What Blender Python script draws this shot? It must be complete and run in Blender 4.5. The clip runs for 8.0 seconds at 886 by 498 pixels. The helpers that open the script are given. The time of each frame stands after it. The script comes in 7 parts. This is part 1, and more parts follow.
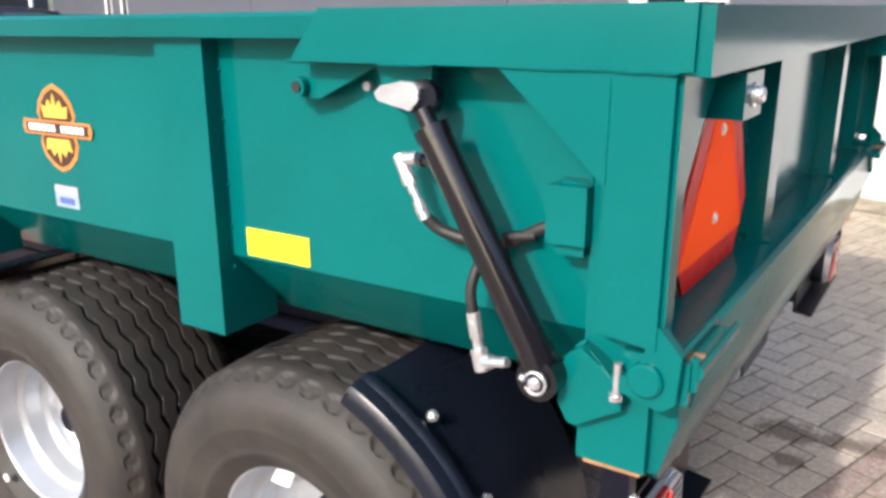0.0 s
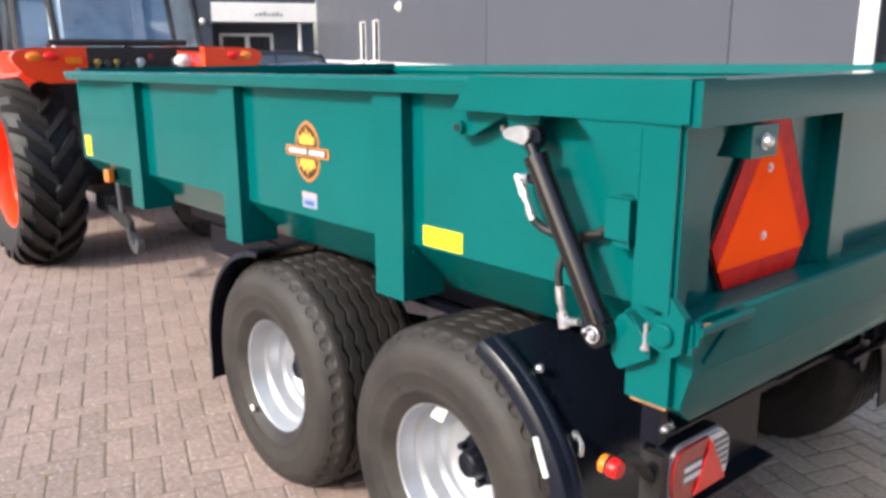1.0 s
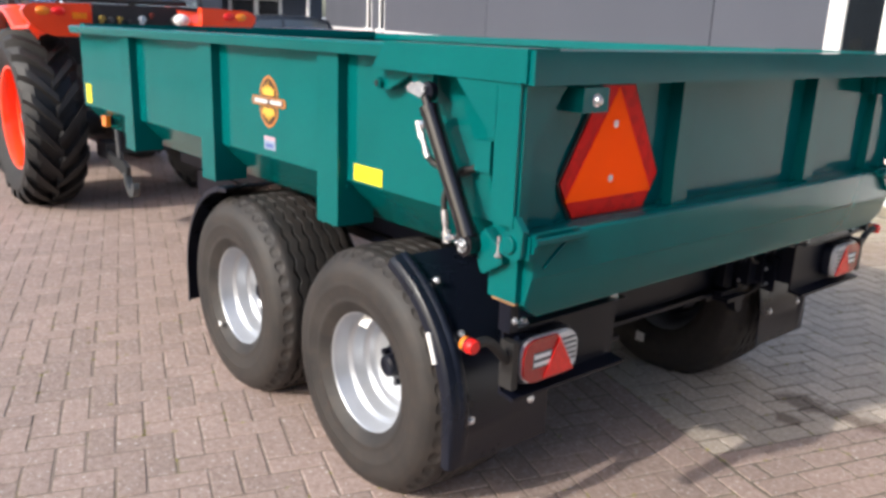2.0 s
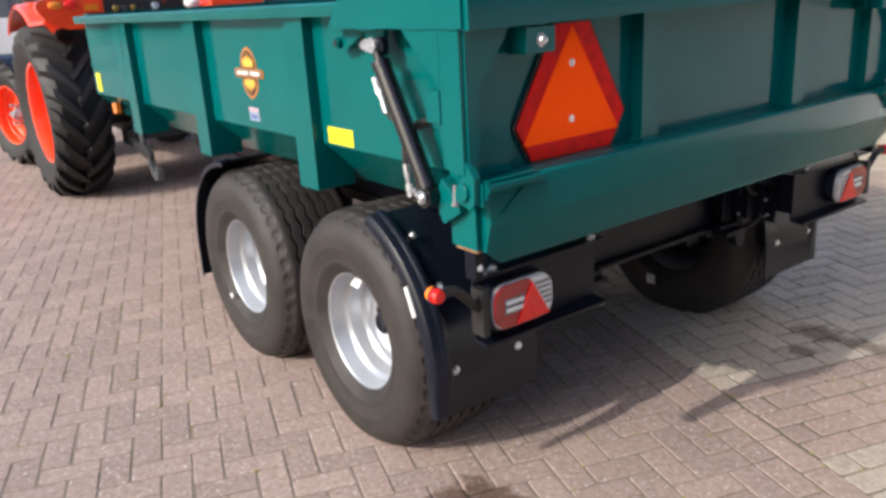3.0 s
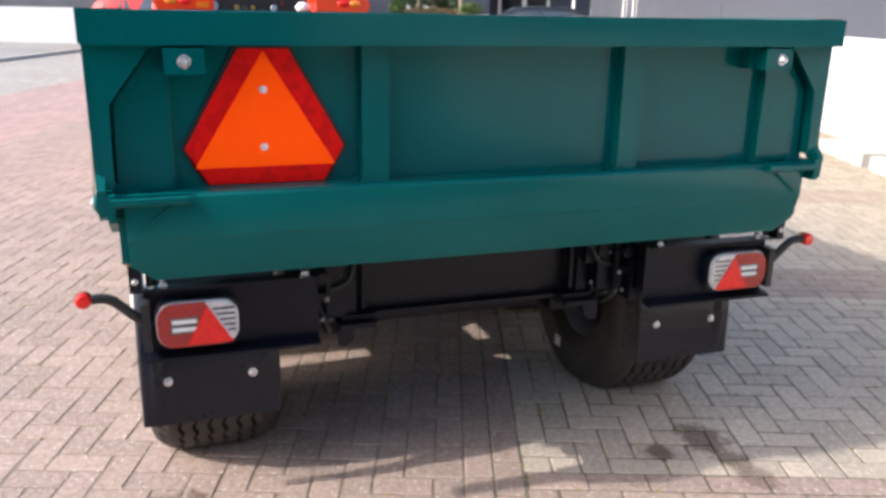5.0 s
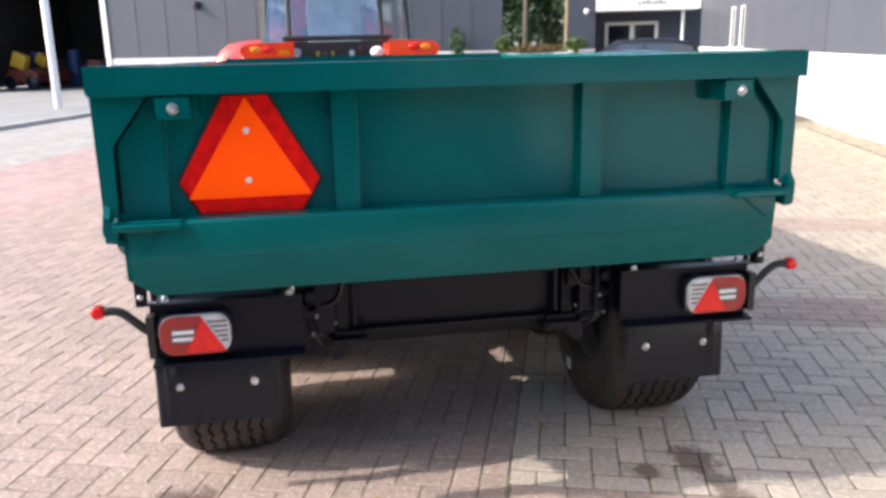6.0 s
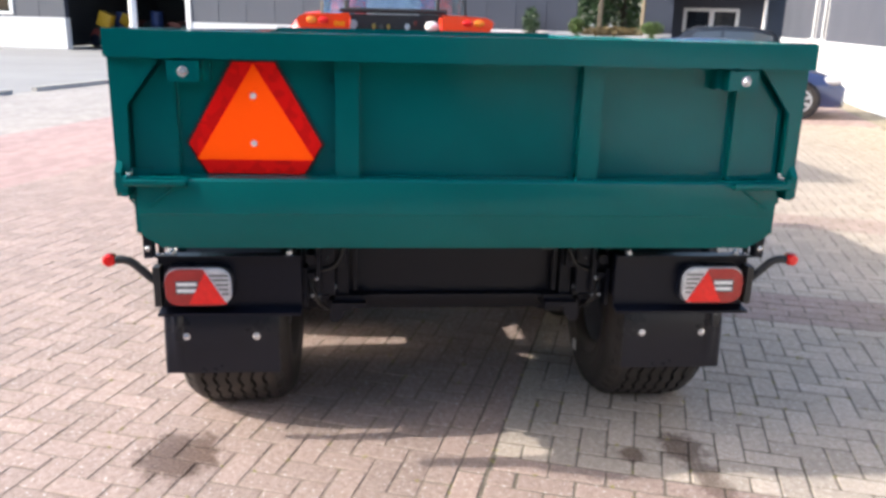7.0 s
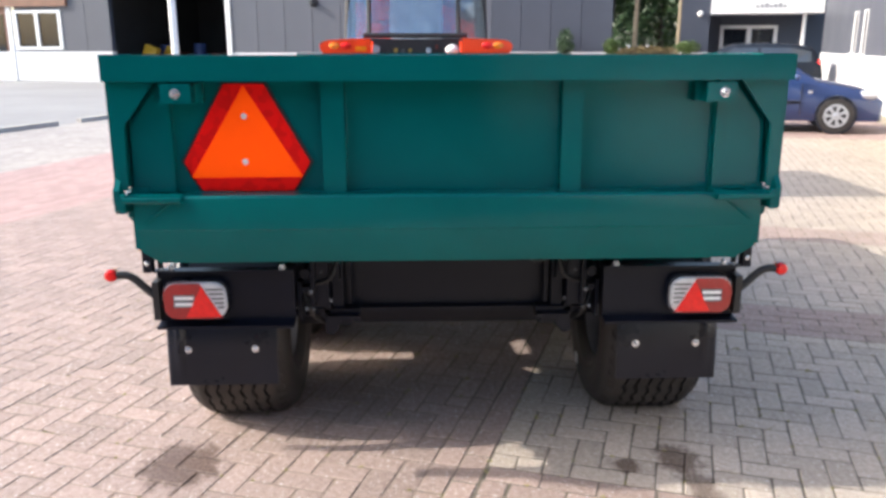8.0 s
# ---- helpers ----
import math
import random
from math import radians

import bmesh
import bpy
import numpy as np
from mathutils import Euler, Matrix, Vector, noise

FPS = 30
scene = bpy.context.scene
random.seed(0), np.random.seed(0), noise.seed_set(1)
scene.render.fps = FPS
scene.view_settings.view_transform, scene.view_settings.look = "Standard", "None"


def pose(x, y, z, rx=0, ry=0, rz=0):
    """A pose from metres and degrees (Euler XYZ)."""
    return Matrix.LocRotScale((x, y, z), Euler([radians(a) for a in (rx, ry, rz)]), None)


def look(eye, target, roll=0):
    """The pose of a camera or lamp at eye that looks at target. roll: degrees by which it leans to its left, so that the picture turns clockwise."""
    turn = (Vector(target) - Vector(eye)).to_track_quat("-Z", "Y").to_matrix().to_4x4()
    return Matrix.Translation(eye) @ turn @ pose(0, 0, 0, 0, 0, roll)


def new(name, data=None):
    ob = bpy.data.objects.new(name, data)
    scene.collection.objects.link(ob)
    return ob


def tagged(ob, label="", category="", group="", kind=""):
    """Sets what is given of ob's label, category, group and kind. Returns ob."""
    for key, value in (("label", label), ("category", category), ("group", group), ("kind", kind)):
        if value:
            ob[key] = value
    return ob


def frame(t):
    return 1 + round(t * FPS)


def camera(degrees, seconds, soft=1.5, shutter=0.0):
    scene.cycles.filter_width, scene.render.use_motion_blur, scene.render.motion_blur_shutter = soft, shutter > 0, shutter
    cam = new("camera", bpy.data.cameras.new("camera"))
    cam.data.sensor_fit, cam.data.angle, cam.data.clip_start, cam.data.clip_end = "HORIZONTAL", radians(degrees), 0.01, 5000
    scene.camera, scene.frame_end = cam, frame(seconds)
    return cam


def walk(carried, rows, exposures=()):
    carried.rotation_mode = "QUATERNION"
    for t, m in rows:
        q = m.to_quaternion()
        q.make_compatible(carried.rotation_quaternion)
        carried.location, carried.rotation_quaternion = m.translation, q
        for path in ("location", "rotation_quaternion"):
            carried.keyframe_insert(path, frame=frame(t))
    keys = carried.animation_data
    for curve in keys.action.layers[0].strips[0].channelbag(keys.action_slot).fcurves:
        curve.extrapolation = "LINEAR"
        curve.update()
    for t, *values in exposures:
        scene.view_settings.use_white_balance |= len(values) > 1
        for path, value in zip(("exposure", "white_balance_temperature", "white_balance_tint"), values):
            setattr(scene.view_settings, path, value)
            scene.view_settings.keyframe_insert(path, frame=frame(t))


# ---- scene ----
cam = camera(57.5, 8.0, 3.2)
PATH = [
    (0, (0.345, -2.019, 1.485), (-0.71, -0.42, 0.912), -0.1),
    (0.5, (0.583, -2.128, 1.525), (-0.695, -0.682, 1.0), -1.8),
    (1, (0.859, -2.311, 1.541), (-0.623, -1.056, 1.061), -0.2),
    (1.5, (1.17, -2.39, 1.534), (-0.306, -1.135, 1.038), 1.7),
    (1.7, (1.280, -2.430, 1.545), (-0.188, -1.177, 1.022), 2.2),
    (2.8, (1.536, -2.396, 1.533), (-0.001, -1.245, 0.957), -0.5),
    (3, (1.565, -2.256, 1.519), (0.026, -1.144, 0.89), -3.3),
    (3.5, (1.633, -1.896, 1.54), (0.123, -0.817, 0.794), -3.2),
    (4, (1.838, -1.478, 1.491), (0.359, -0.417, 0.662), -1.7),
    (4.5, (1.939, -1.183, 1.473), (0.379, -0.207, 0.689), 1.2),
    (5, (2.157, -0.889, 1.512), (0.341, -0.281, 0.933), 1.1),
    (5.2, (2.290, -0.784, 1.518), (0.439, -0.255, 0.978), 1.6),
    (6.3, (2.505, -0.429, 1.540), (0.598, -0.157, 1.029), -1.35),
    (6.5, (2.527, -0.377, 1.531), (0.62, -0.119, 0.985), 0.1),
    (7, (2.594, -0.289, 1.539), (0.682, -0.12, 0.992), 1.4),
    (7.5, (2.645, -0.243, 1.541), (0.722, -0.179, 0.994), 1.1),
    (8, (2.676, -0.106, 1.522), (0.739, -0.042, 1.029), -0.1),
]
EXPOSURES = [(0.0, 1.27), (1.5, 0.98), (3.0, 0.86), (4.0, 0.96), (4.5, 1.0), (5.0, 1.42), (6.5, 1.57), (8.0, 1.57)]
walk(cam, [(t, look(eye, target, roll)) for t, eye, target, roll in PATH], EXPOSURES)

CX, CY, CA = -24.3, 13.25, -18.5          # inner corner of the building and the turn of its walls

# ---- world, sun, exposure ----
SUN = Vector((-0.05, -1.55, 1.0)).normalized()
world = bpy.data.worlds.new("world")
scene.world = world
world.use_nodes = True
wn = world.node_tree.nodes
sky = wn.new("ShaderNodeTexSky")
sky.sky_type = "NISHITA"
sky.sun_disc = False
sky.sun_elevation = math.asin(SUN.z)
sky.sun_rotation = math.atan2(SUN.x, SUN.y)
sky.air_density, sky.dust_density, sky.ozone_density = 1.0, 2.5, 1.15
wn["Background"].inputs["Strength"].default_value = 0.15
world.node_tree.links.new(sky.outputs[0], wn["Background"].inputs["Color"])
sun_data = bpy.data.lights.new("sun", "SUN")
sun_data.energy, sun_data.angle, sun_data.color = 2.0, radians(1.0), (1.0, 0.95, 0.88)
sun = new("sun", sun_data)
sun.matrix_basis = look((0, 0, 0), -SUN)

# ---- materials ----


class Nodes:
    """Short hand for building one node material."""

    def __init__(self, name):
        self.mat = bpy.data.materials.new(name)
        self.mat.use_nodes = True
        self.tree = self.mat.node_tree
        self.bsdf = self.tree.nodes["Principled BSDF"]

    def add(self, kind, **props):
        node = self.tree.nodes.new(kind)
        for key, value in props.items():
            if key == "operation":
                node.operation = value
            elif key == "blend_type":
                node.blend_type = value
            elif key == "data_type":
                node.data_type = value
        return node

    def link(self, a, b):
        self.tree.links.new(a, b)

    def coords(self, scale=(1, 1, 1), turn=0.0):
        geo = self.add("ShaderNodeTexCoord")
        m = self.add("ShaderNodeMapping")
        m.inputs["Scale"].default_value = scale
        m.inputs["Rotation"].default_value = (0, 0, turn)
        self.link(geo.outputs["Object"], m.inputs["Vector"])
        return m.outputs[0]

    def place(self):
        return self.add("ShaderNodeNewGeometry").outputs["Position"]

    def noise(self, vec, scale, detail=4.0, rough=0.6):
        n = self.add("ShaderNodeTexNoise")
        n.inputs["Scale"].default_value = scale
        n.inputs["Detail"].default_value = detail
        n.inputs["Roughness"].default_value = rough
        if vec is not None:
            self.link(vec, n.inputs["Vector"])
        return n.outputs["Fac"]

    def ramp(self, fac, lo, hi, a=(0, 0, 0, 1), b=(1, 1, 1, 1)):
        r = self.add("ShaderNodeValToRGB")
        e = r.color_ramp.elements
        e[0].position, e[1].position = lo, hi
        e[0].color, e[1].color = a, b
        self.link(fac, r.inputs["Fac"])
        return r.outputs["Color"]

    def mix(self, fac, a, b, mode="MIX"):
        m = self.add("ShaderNodeMixRGB", blend_type=mode)
        for value, socket in ((fac, m.inputs[0]), (a, m.inputs[1]), (b, m.inputs[2])):
            if isinstance(value, bpy.types.NodeSocket):
                self.link(value, socket)
            elif isinstance(value, (int, float)):
                socket.default_value = value if socket == m.inputs[0] else (value, value, value, 1)
            else:
                socket.default_value = (*value[:3], 1)
        return m.outputs[0]

    def calc(self, op, a, b=0.0):
        m = self.add("ShaderNodeMath", operation=op)
        for value, socket in ((a, m.inputs[0]), (b, m.inputs[1])):
            if isinstance(value, bpy.types.NodeSocket):
                self.link(value, socket)
            else:
                socket.default_value = value
        return m.outputs[0]

    def bump(self, height, strength=0.2, distance=0.002):
        b = self.add("ShaderNodeBump")
        b.inputs["Strength"].default_value = strength
        b.inputs["Distance"].default_value = distance
        self.link(height, b.inputs["Height"])
        self.link(b.outputs[0], self.bsdf.inputs["Normal"])

    def done(self, color=None, rough=None, metal=None, coat=None, coat_rough=None, spec=None):
        for value, name in ((color, "Base Color"), (rough, "Roughness"), (metal, "Metallic"), (coat, "Coat Weight"), (coat_rough, "Coat Roughness"), (spec, "Specular IOR Level")):
            if value is None:
                continue
            socket = self.bsdf.inputs[name]
            if isinstance(value, bpy.types.NodeSocket):
                self.link(value, socket)
            else:
                socket.default_value = (*value[:3], 1) if name == "Base Color" else value
        return self.mat


def mottled(name, color, spread=0.25, scale=6.0, fine=80.0, rough=0.6, metal=0.0, bump=0.1, depth=0.001, coat=None, coat_rough=0.05, spec=None):
    """A surface of one colour with wear and grain at two scales."""
    n = Nodes(name)
    p = n.coords()
    big, small = n.noise(p, scale), n.noise(p, fine)
    dark = [c * (1 - spread) for c in color]
    light = [min(1, c * (1 + spread)) for c in color]
    c = n.mix(n.ramp(big, 0.3, 0.7), dark, light)
    c = n.mix(n.calc("MULTIPLY", small, 0.25), c, [min(1, x * 1.35) for x in color])
    r = n.calc("ADD", n.calc("MULTIPLY", big, 0.22), rough - 0.11)
    if bump:
        n.bump(small, bump, depth)
    return n.done(c, r, metal, coat, coat_rough if coat else None, spec)


def paint(name, color, rough=0.3, dust=0.012, dust_color=(0.35, 0.32, 0.28), peel=0.05, coat=0.04, spec=0.12):
    """Sprayed gloss paint: slight orange peel, faint dust and smears."""
    n = Nodes(name)
    p = n.coords()
    big, fine, smear = n.noise(p, 2.2), n.noise(p, 260, 2), n.noise(p, 1.1, 3, 0.5)
    c = n.mix(n.ramp(big, 0.25, 0.75), [x * 0.9 for x in color], [x * 1.1 for x in color])
    c = n.mix(n.calc("MULTIPLY", n.ramp(smear, 0.5, 0.85), dust), c, dust_color)
    r = n.calc("ADD", n.calc("MULTIPLY", smear, 0.16), rough - 0.08)
    n.bump(fine, peel, 0.0006)
    return n.done(c, r, 0.0, coat, 0.05, spec)


GREEN = paint("green_paint", (0.0004, 0.109, 0.108), 0.13, 0.003, coat=0.0, spec=0.17)
ORANGE = paint("orange_paint", (0.93, 0.07, 0.018), 0.2, 0.004, coat=0.6, spec=0.3)
BLUE_CAR = paint("blue_paint", (0.02, 0.042, 0.13), 0.2, 0.01, coat=0.7, spec=0.4)
RED_CAR = paint("red_paint", (0.5, 0.035, 0.03), 0.2, 0.01, coat=0.7, spec=0.4)
DARK_CAR = paint("dark_paint", (0.02, 0.025, 0.035), 0.25, 0.01)
BLACK_PAINT = paint("black_paint", (0.0032, 0.0044, 0.0105), 0.4, 0.004, spec=0.22)
BLACK_PLASTIC = mottled("black_plastic", (0.0062, 0.0086, 0.0165), 0.2, 5, 300, 0.29, 0, 0.25, 0.0008, None, 0.05, 0.34)
CYLINDER_BLACK = paint("cylinder_black", (0.006, 0.0055, 0.0075), 0.16, 0.003, peel=0.02, coat=0.5, spec=0.3)
HOSE = mottled("hose_rubber", (0.014, 0.0135, 0.0135), 0.25, 30, 300, 0.55)
RIM = mottled("silver_rim", (0.43, 0.45, 0.48), 0.07, 8, 120, 0.36, 0.55, 0.04, 0.0004)
ZINC = mottled("zinc", (0.58, 0.59, 0.61), 0.2, 40, 300, 0.24, 0.75, 0.1, 0.0004)
SCREW = mottled("bright_screw", (0.8, 0.78, 0.76), 0.1, 60, 300, 0.3, 0.3, 0.1, 0.0004)
STEEL_RUST = mottled("rusty_edge", (0.33, 0.17, 0.07), 0.4, 40, 200, 0.8)
YELLOW = mottled("yellow_reflector", (0.92, 0.78, 0.02), 0.05, 60, 400, 0.35)
BLACK_EDGE = mottled("black_backing", (0.01, 0.01, 0.012), 0.1, 20, 300, 0.5)
RED_LENS = mottled("red_lens", (0.8, 0.014, 0.012), 0.12, 60, 400, 0.22, 0, 0.3, 0.001, 0.4, 0.05, 0.3)
RED_DEEP = mottled("deep_red_lens", (0.33, 0.016, 0.015), 0.2, 60, 400, 0.22, 0, 0.3, 0.001, 0.5, 0.05, 0.4)
AMBER = mottled("amber_lens", (0.85, 0.22, 0.01), 0.15, 60, 400, 0.15, 0, 0.3, 0.001, 0.6)
CLEAR_LENS = mottled("clear_lens", (0.6, 0.61, 0.63), 0.25, 60, 400, 0.2, 0.3, 0.3, 0.001, 0.3)
WHITE = mottled("white_paint", (0.8, 0.8, 0.79), 0.05, 3, 80, 0.5)
WHITE_PLASTIC = mottled("white_plastic", (0.78, 0.78, 0.76), 0.05, 20, 200, 0.4)
LOGO_BROWN = mottled("badge_brown", (0.045, 0.022, 0.012), 0.15, 30, 300, 0.35)
LOGO_GOLD = mottled("badge_gold", (0.78, 0.42, 0.06), 0.1, 30, 300, 0.35)
LOGO_RIM = mottled("badge_rim", (0.5, 0.2, 0.05), 0.15, 30, 300, 0.35)
STICKER_BLUE = mottled("label_blue", (0.06, 0.1, 0.3), 0.15, 60, 300, 0.4)
STICKER_PALE = mottled("label_pale", (0.26, 0.32, 0.43), 0.1, 60, 300, 0.4)
STICKER_PINK = mottled("label_pink", (0.55, 0.33, 0.36), 0.1, 60, 300, 0.4)
GREY_STEEL = mottled("grey_steel", (0.3, 0.31, 0.33), 0.2, 20, 200, 0.45, 0.5)
HOOK_STEEL = mottled("hook_steel", (0.09, 0.095, 0.1), 0.3, 20, 200, 0.5, 0.4)
CLAD = mottled("grey_cladding", (0.076, 0.082, 0.103), 0.07, 0.7, 40, 0.5, 0, 0.05, 0.001)
DARK_PANE = mottled("dark_pane", (0.012, 0.014, 0.018), 0.2, 3, 50, 0.35, 0, 0.0, 0.001, None, 0.05, 0.15)
CLAD_DARK = mottled("dark_cladding", (0.042, 0.05, 0.072), 0.1, 0.8, 40, 0.5, 0, 0.05, 0.001)
PLINTH = mottled("white_plinth", (0.6, 0.605, 0.615), 0.05, 1.2, 60, 0.75, 0, 0.2, 0.002)
CONCRETE = mottled("concrete", (0.42, 0.40, 0.37), 0.2, 3, 60, 0.9, 0, 0.4, 0.004)
# near-black, so that the room's darkness is carried by the colour
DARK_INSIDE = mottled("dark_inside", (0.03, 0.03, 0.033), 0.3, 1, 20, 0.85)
BROWN_WOOD = mottled("brown_wood", (0.2, 0.1, 0.065), 0.2, 4, 60, 0.6)
POST_WOOD = mottled("post_wood", (0.26, 0.21, 0.14), 0.25, 8, 60, 0.8)
BARK = mottled("bark", (0.12, 0.09, 0.065), 0.35, 12, 60, 0.9, 0, 0.6, 0.01)
LEAF = mottled("leaf", (0.035, 0.075, 0.026), 0.5, 1.5, 20, 0.5)
LEAF_LIGHT = mottled("leaf_light", (0.075, 0.125, 0.03), 0.45, 2.5, 20, 0.5)
HEDGE_DRY = mottled("dry_planting", (0.15, 0.11, 0.045), 0.5, 4, 20, 0.7)
CRATE_YELLOW = mottled("yellow_crate", (0.5, 0.29, 0.02), 0.15, 6, 60, 0.5)
CRATE_BLUE = mottled("blue_crate", (0.02, 0.04, 0.14), 0.2, 6, 60, 0.5)
CAP_YELLOW = mottled("coupler_yellow", (0.3, 0.22, 0.05), 0.25, 20, 200, 0.5)
CRATE_RED = mottled("red_machine", (0.13, 0.022, 0.016), 0.25, 6, 60, 0.5)
CAB_GREY = mottled("cab_grey", (0.13, 0.145, 0.15), 0.3, 6, 60, 0.6)
SEAT_COVER = mottled("seat_cover", (0.42, 0.5, 0.56), 0.3, 9, 60, 0.3)
SEAT_DARK = mottled("cab_trim", (0.02, 0.021, 0.024), 0.2, 10, 120, 0.6)


def prism_film(name, bright, dark):
    """Retroreflective sheeting: the uneven light its small cells return is put into their colours."""
    n = Nodes(name)
    p = n.coords((1, 1, 1))
    v = n.add("ShaderNodeTexVoronoi")
    v.distance = "MANHATTAN"
    v.inputs["Scale"].default_value = 28.0
    n.link(p, v.inputs["Vector"])
    sep = n.add("ShaderNodeSeparateColor")
    n.link(v.outputs["Color"], sep.inputs[0])
    cell = n.calc("MULTIPLY", n.ramp(sep.outputs[0], 0.4, 0.7), 0.25)
    c = n.mix(cell, bright, dark)
    c = n.mix(n.calc("MULTIPLY", n.noise(p, 240, 2), 0.2), c, dark)
    return n.done(c, 0.45, 0.0, None, None, 0.12)


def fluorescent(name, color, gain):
    """Fluorescent film turns blue to orange: gain puts that glow into the colour, returning more orange light than
    falls on it.
    """
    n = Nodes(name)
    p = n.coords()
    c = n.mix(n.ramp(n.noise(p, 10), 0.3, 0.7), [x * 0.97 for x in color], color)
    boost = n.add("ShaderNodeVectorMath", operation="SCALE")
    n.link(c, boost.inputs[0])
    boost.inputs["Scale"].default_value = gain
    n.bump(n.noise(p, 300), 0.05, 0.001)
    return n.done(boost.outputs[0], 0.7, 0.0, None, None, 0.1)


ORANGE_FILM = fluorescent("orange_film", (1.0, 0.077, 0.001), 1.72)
RED_FILM = prism_film("red_film", (0.95, 0.007, 0.005), (0.32, 0.004, 0.006))


def glass(name, tint=(0.75, 0.82, 0.84), rough=0.02):
    n = Nodes(name)
    n.bsdf.inputs["Transmission Weight"].default_value = 1.0
    n.bsdf.inputs["IOR"].default_value = 1.52
    n.bsdf.inputs["Coat Weight"].default_value = 1.0
    return n.done(tint, rough)


def dark_glass(name, tint, coat=0.1, spec=0.5):
    n = Nodes(name)
    p = n.coords()
    return n.done(n.mix(n.noise(p, 1.3), [c * 0.7 for c in tint], [c * 1.3 for c in tint]), 0.04, 0, coat, 0.02, spec)


# the sky's reflection in the cab panes is put into this blue tint
CAB_GLASS = glass("cab_glass", (0.66, 0.78, 0.86))
CAR_GLASS = dark_glass("car_glass", (0.035, 0.045, 0.055), 0.8, 1.0)
WINDOW_GLASS = dark_glass("window_glass", (0.012, 0.015, 0.019))


def rubber(name, base, dust):
    n = Nodes(name)
    p = n.coords()
    big, fine = n.noise(p, 5.5), n.noise(p, 120)
    mid = n.noise(p, 24, 5, 0.7)
    c = n.mix(n.ramp(big, 0.35, 0.75), base, dust)
    c = n.mix(n.calc("MULTIPLY", n.ramp(mid, 0.48, 0.7), 0.5), c, [dust[0] * 1.35, dust[1] * 1.12, dust[2]])
    c = n.mix(n.calc("MULTIPLY", fine, 0.35), c, [x * 1.6 for x in base])
    n.bump(fine, 0.3, 0.0012)
    return n.done(c, n.calc("ADD", n.calc("MULTIPLY", big, 0.25), 0.5))


TYRE = rubber("tyre_rubber", (0.0132, 0.0124, 0.0123), (0.043, 0.0362, 0.0318))
# darker rubber: the shade inside the tread grooves is put into this colour
GROOVE_SHADE = rubber("groove_shade_rubber", (0.0045, 0.0042, 0.0042), (0.009, 0.0082, 0.0078))
TRACTOR_TYRE = rubber("tractor_rubber", (0.0075, 0.0075, 0.0085), (0.019, 0.018, 0.018))


def stain_mask(n, p, spots):
    """Oil and damp marks with ragged edges, each (x, y, rx, ry, strength)."""
    rag = n.noise(p, 17, 6, 0.8)
    total = None
    for x, y, rx, ry, strength in spots:
        sub = n.add("ShaderNodeVectorMath", operation="SUBTRACT")
        n.link(p, sub.inputs[0])
        sub.inputs[1].default_value = (x, y, 0)
        div = n.add("ShaderNodeVectorMath", operation="DIVIDE")
        n.link(sub.outputs[0], div.inputs[0])
        div.inputs[1].default_value = (rx, ry, 10)
        ln = n.add("ShaderNodeVectorMath", operation="LENGTH")
        n.link(div.outputs[0], ln.inputs[0])
        edge = n.calc("ADD", ln.outputs["Value"], n.calc("MULTIPLY", n.calc("SUBTRACT", rag, 0.5), 2.4))
        m = n.add("ShaderNodeMapRange")
        n.link(edge, m.inputs["Value"])
        m.inputs["From Min"].default_value, m.inputs["From Max"].default_value = 1.1, 0.75
        m.inputs["To Min"].default_value, m.inputs["To Max"].default_value = 0.0, strength
        total = m.outputs[0] if total is None else n.calc("MAXIMUM", total, m.outputs[0])
    return total


SPOTS = [(-0.05, 0.87, 0.12, 0.09, 0.85), (-0.01, 0.665, 0.055, 0.05, 0.85), (0.12, 0.89, 0.09, 0.055, 0.75), (0.23, 0.9, 0.08, 0.06, 0.6), (-0.07, -0.99, 0.17, 0.15, 0.86)]


def island(n):
    return n.add("ShaderNodeNewGeometry").outputs["Random Per Island"]


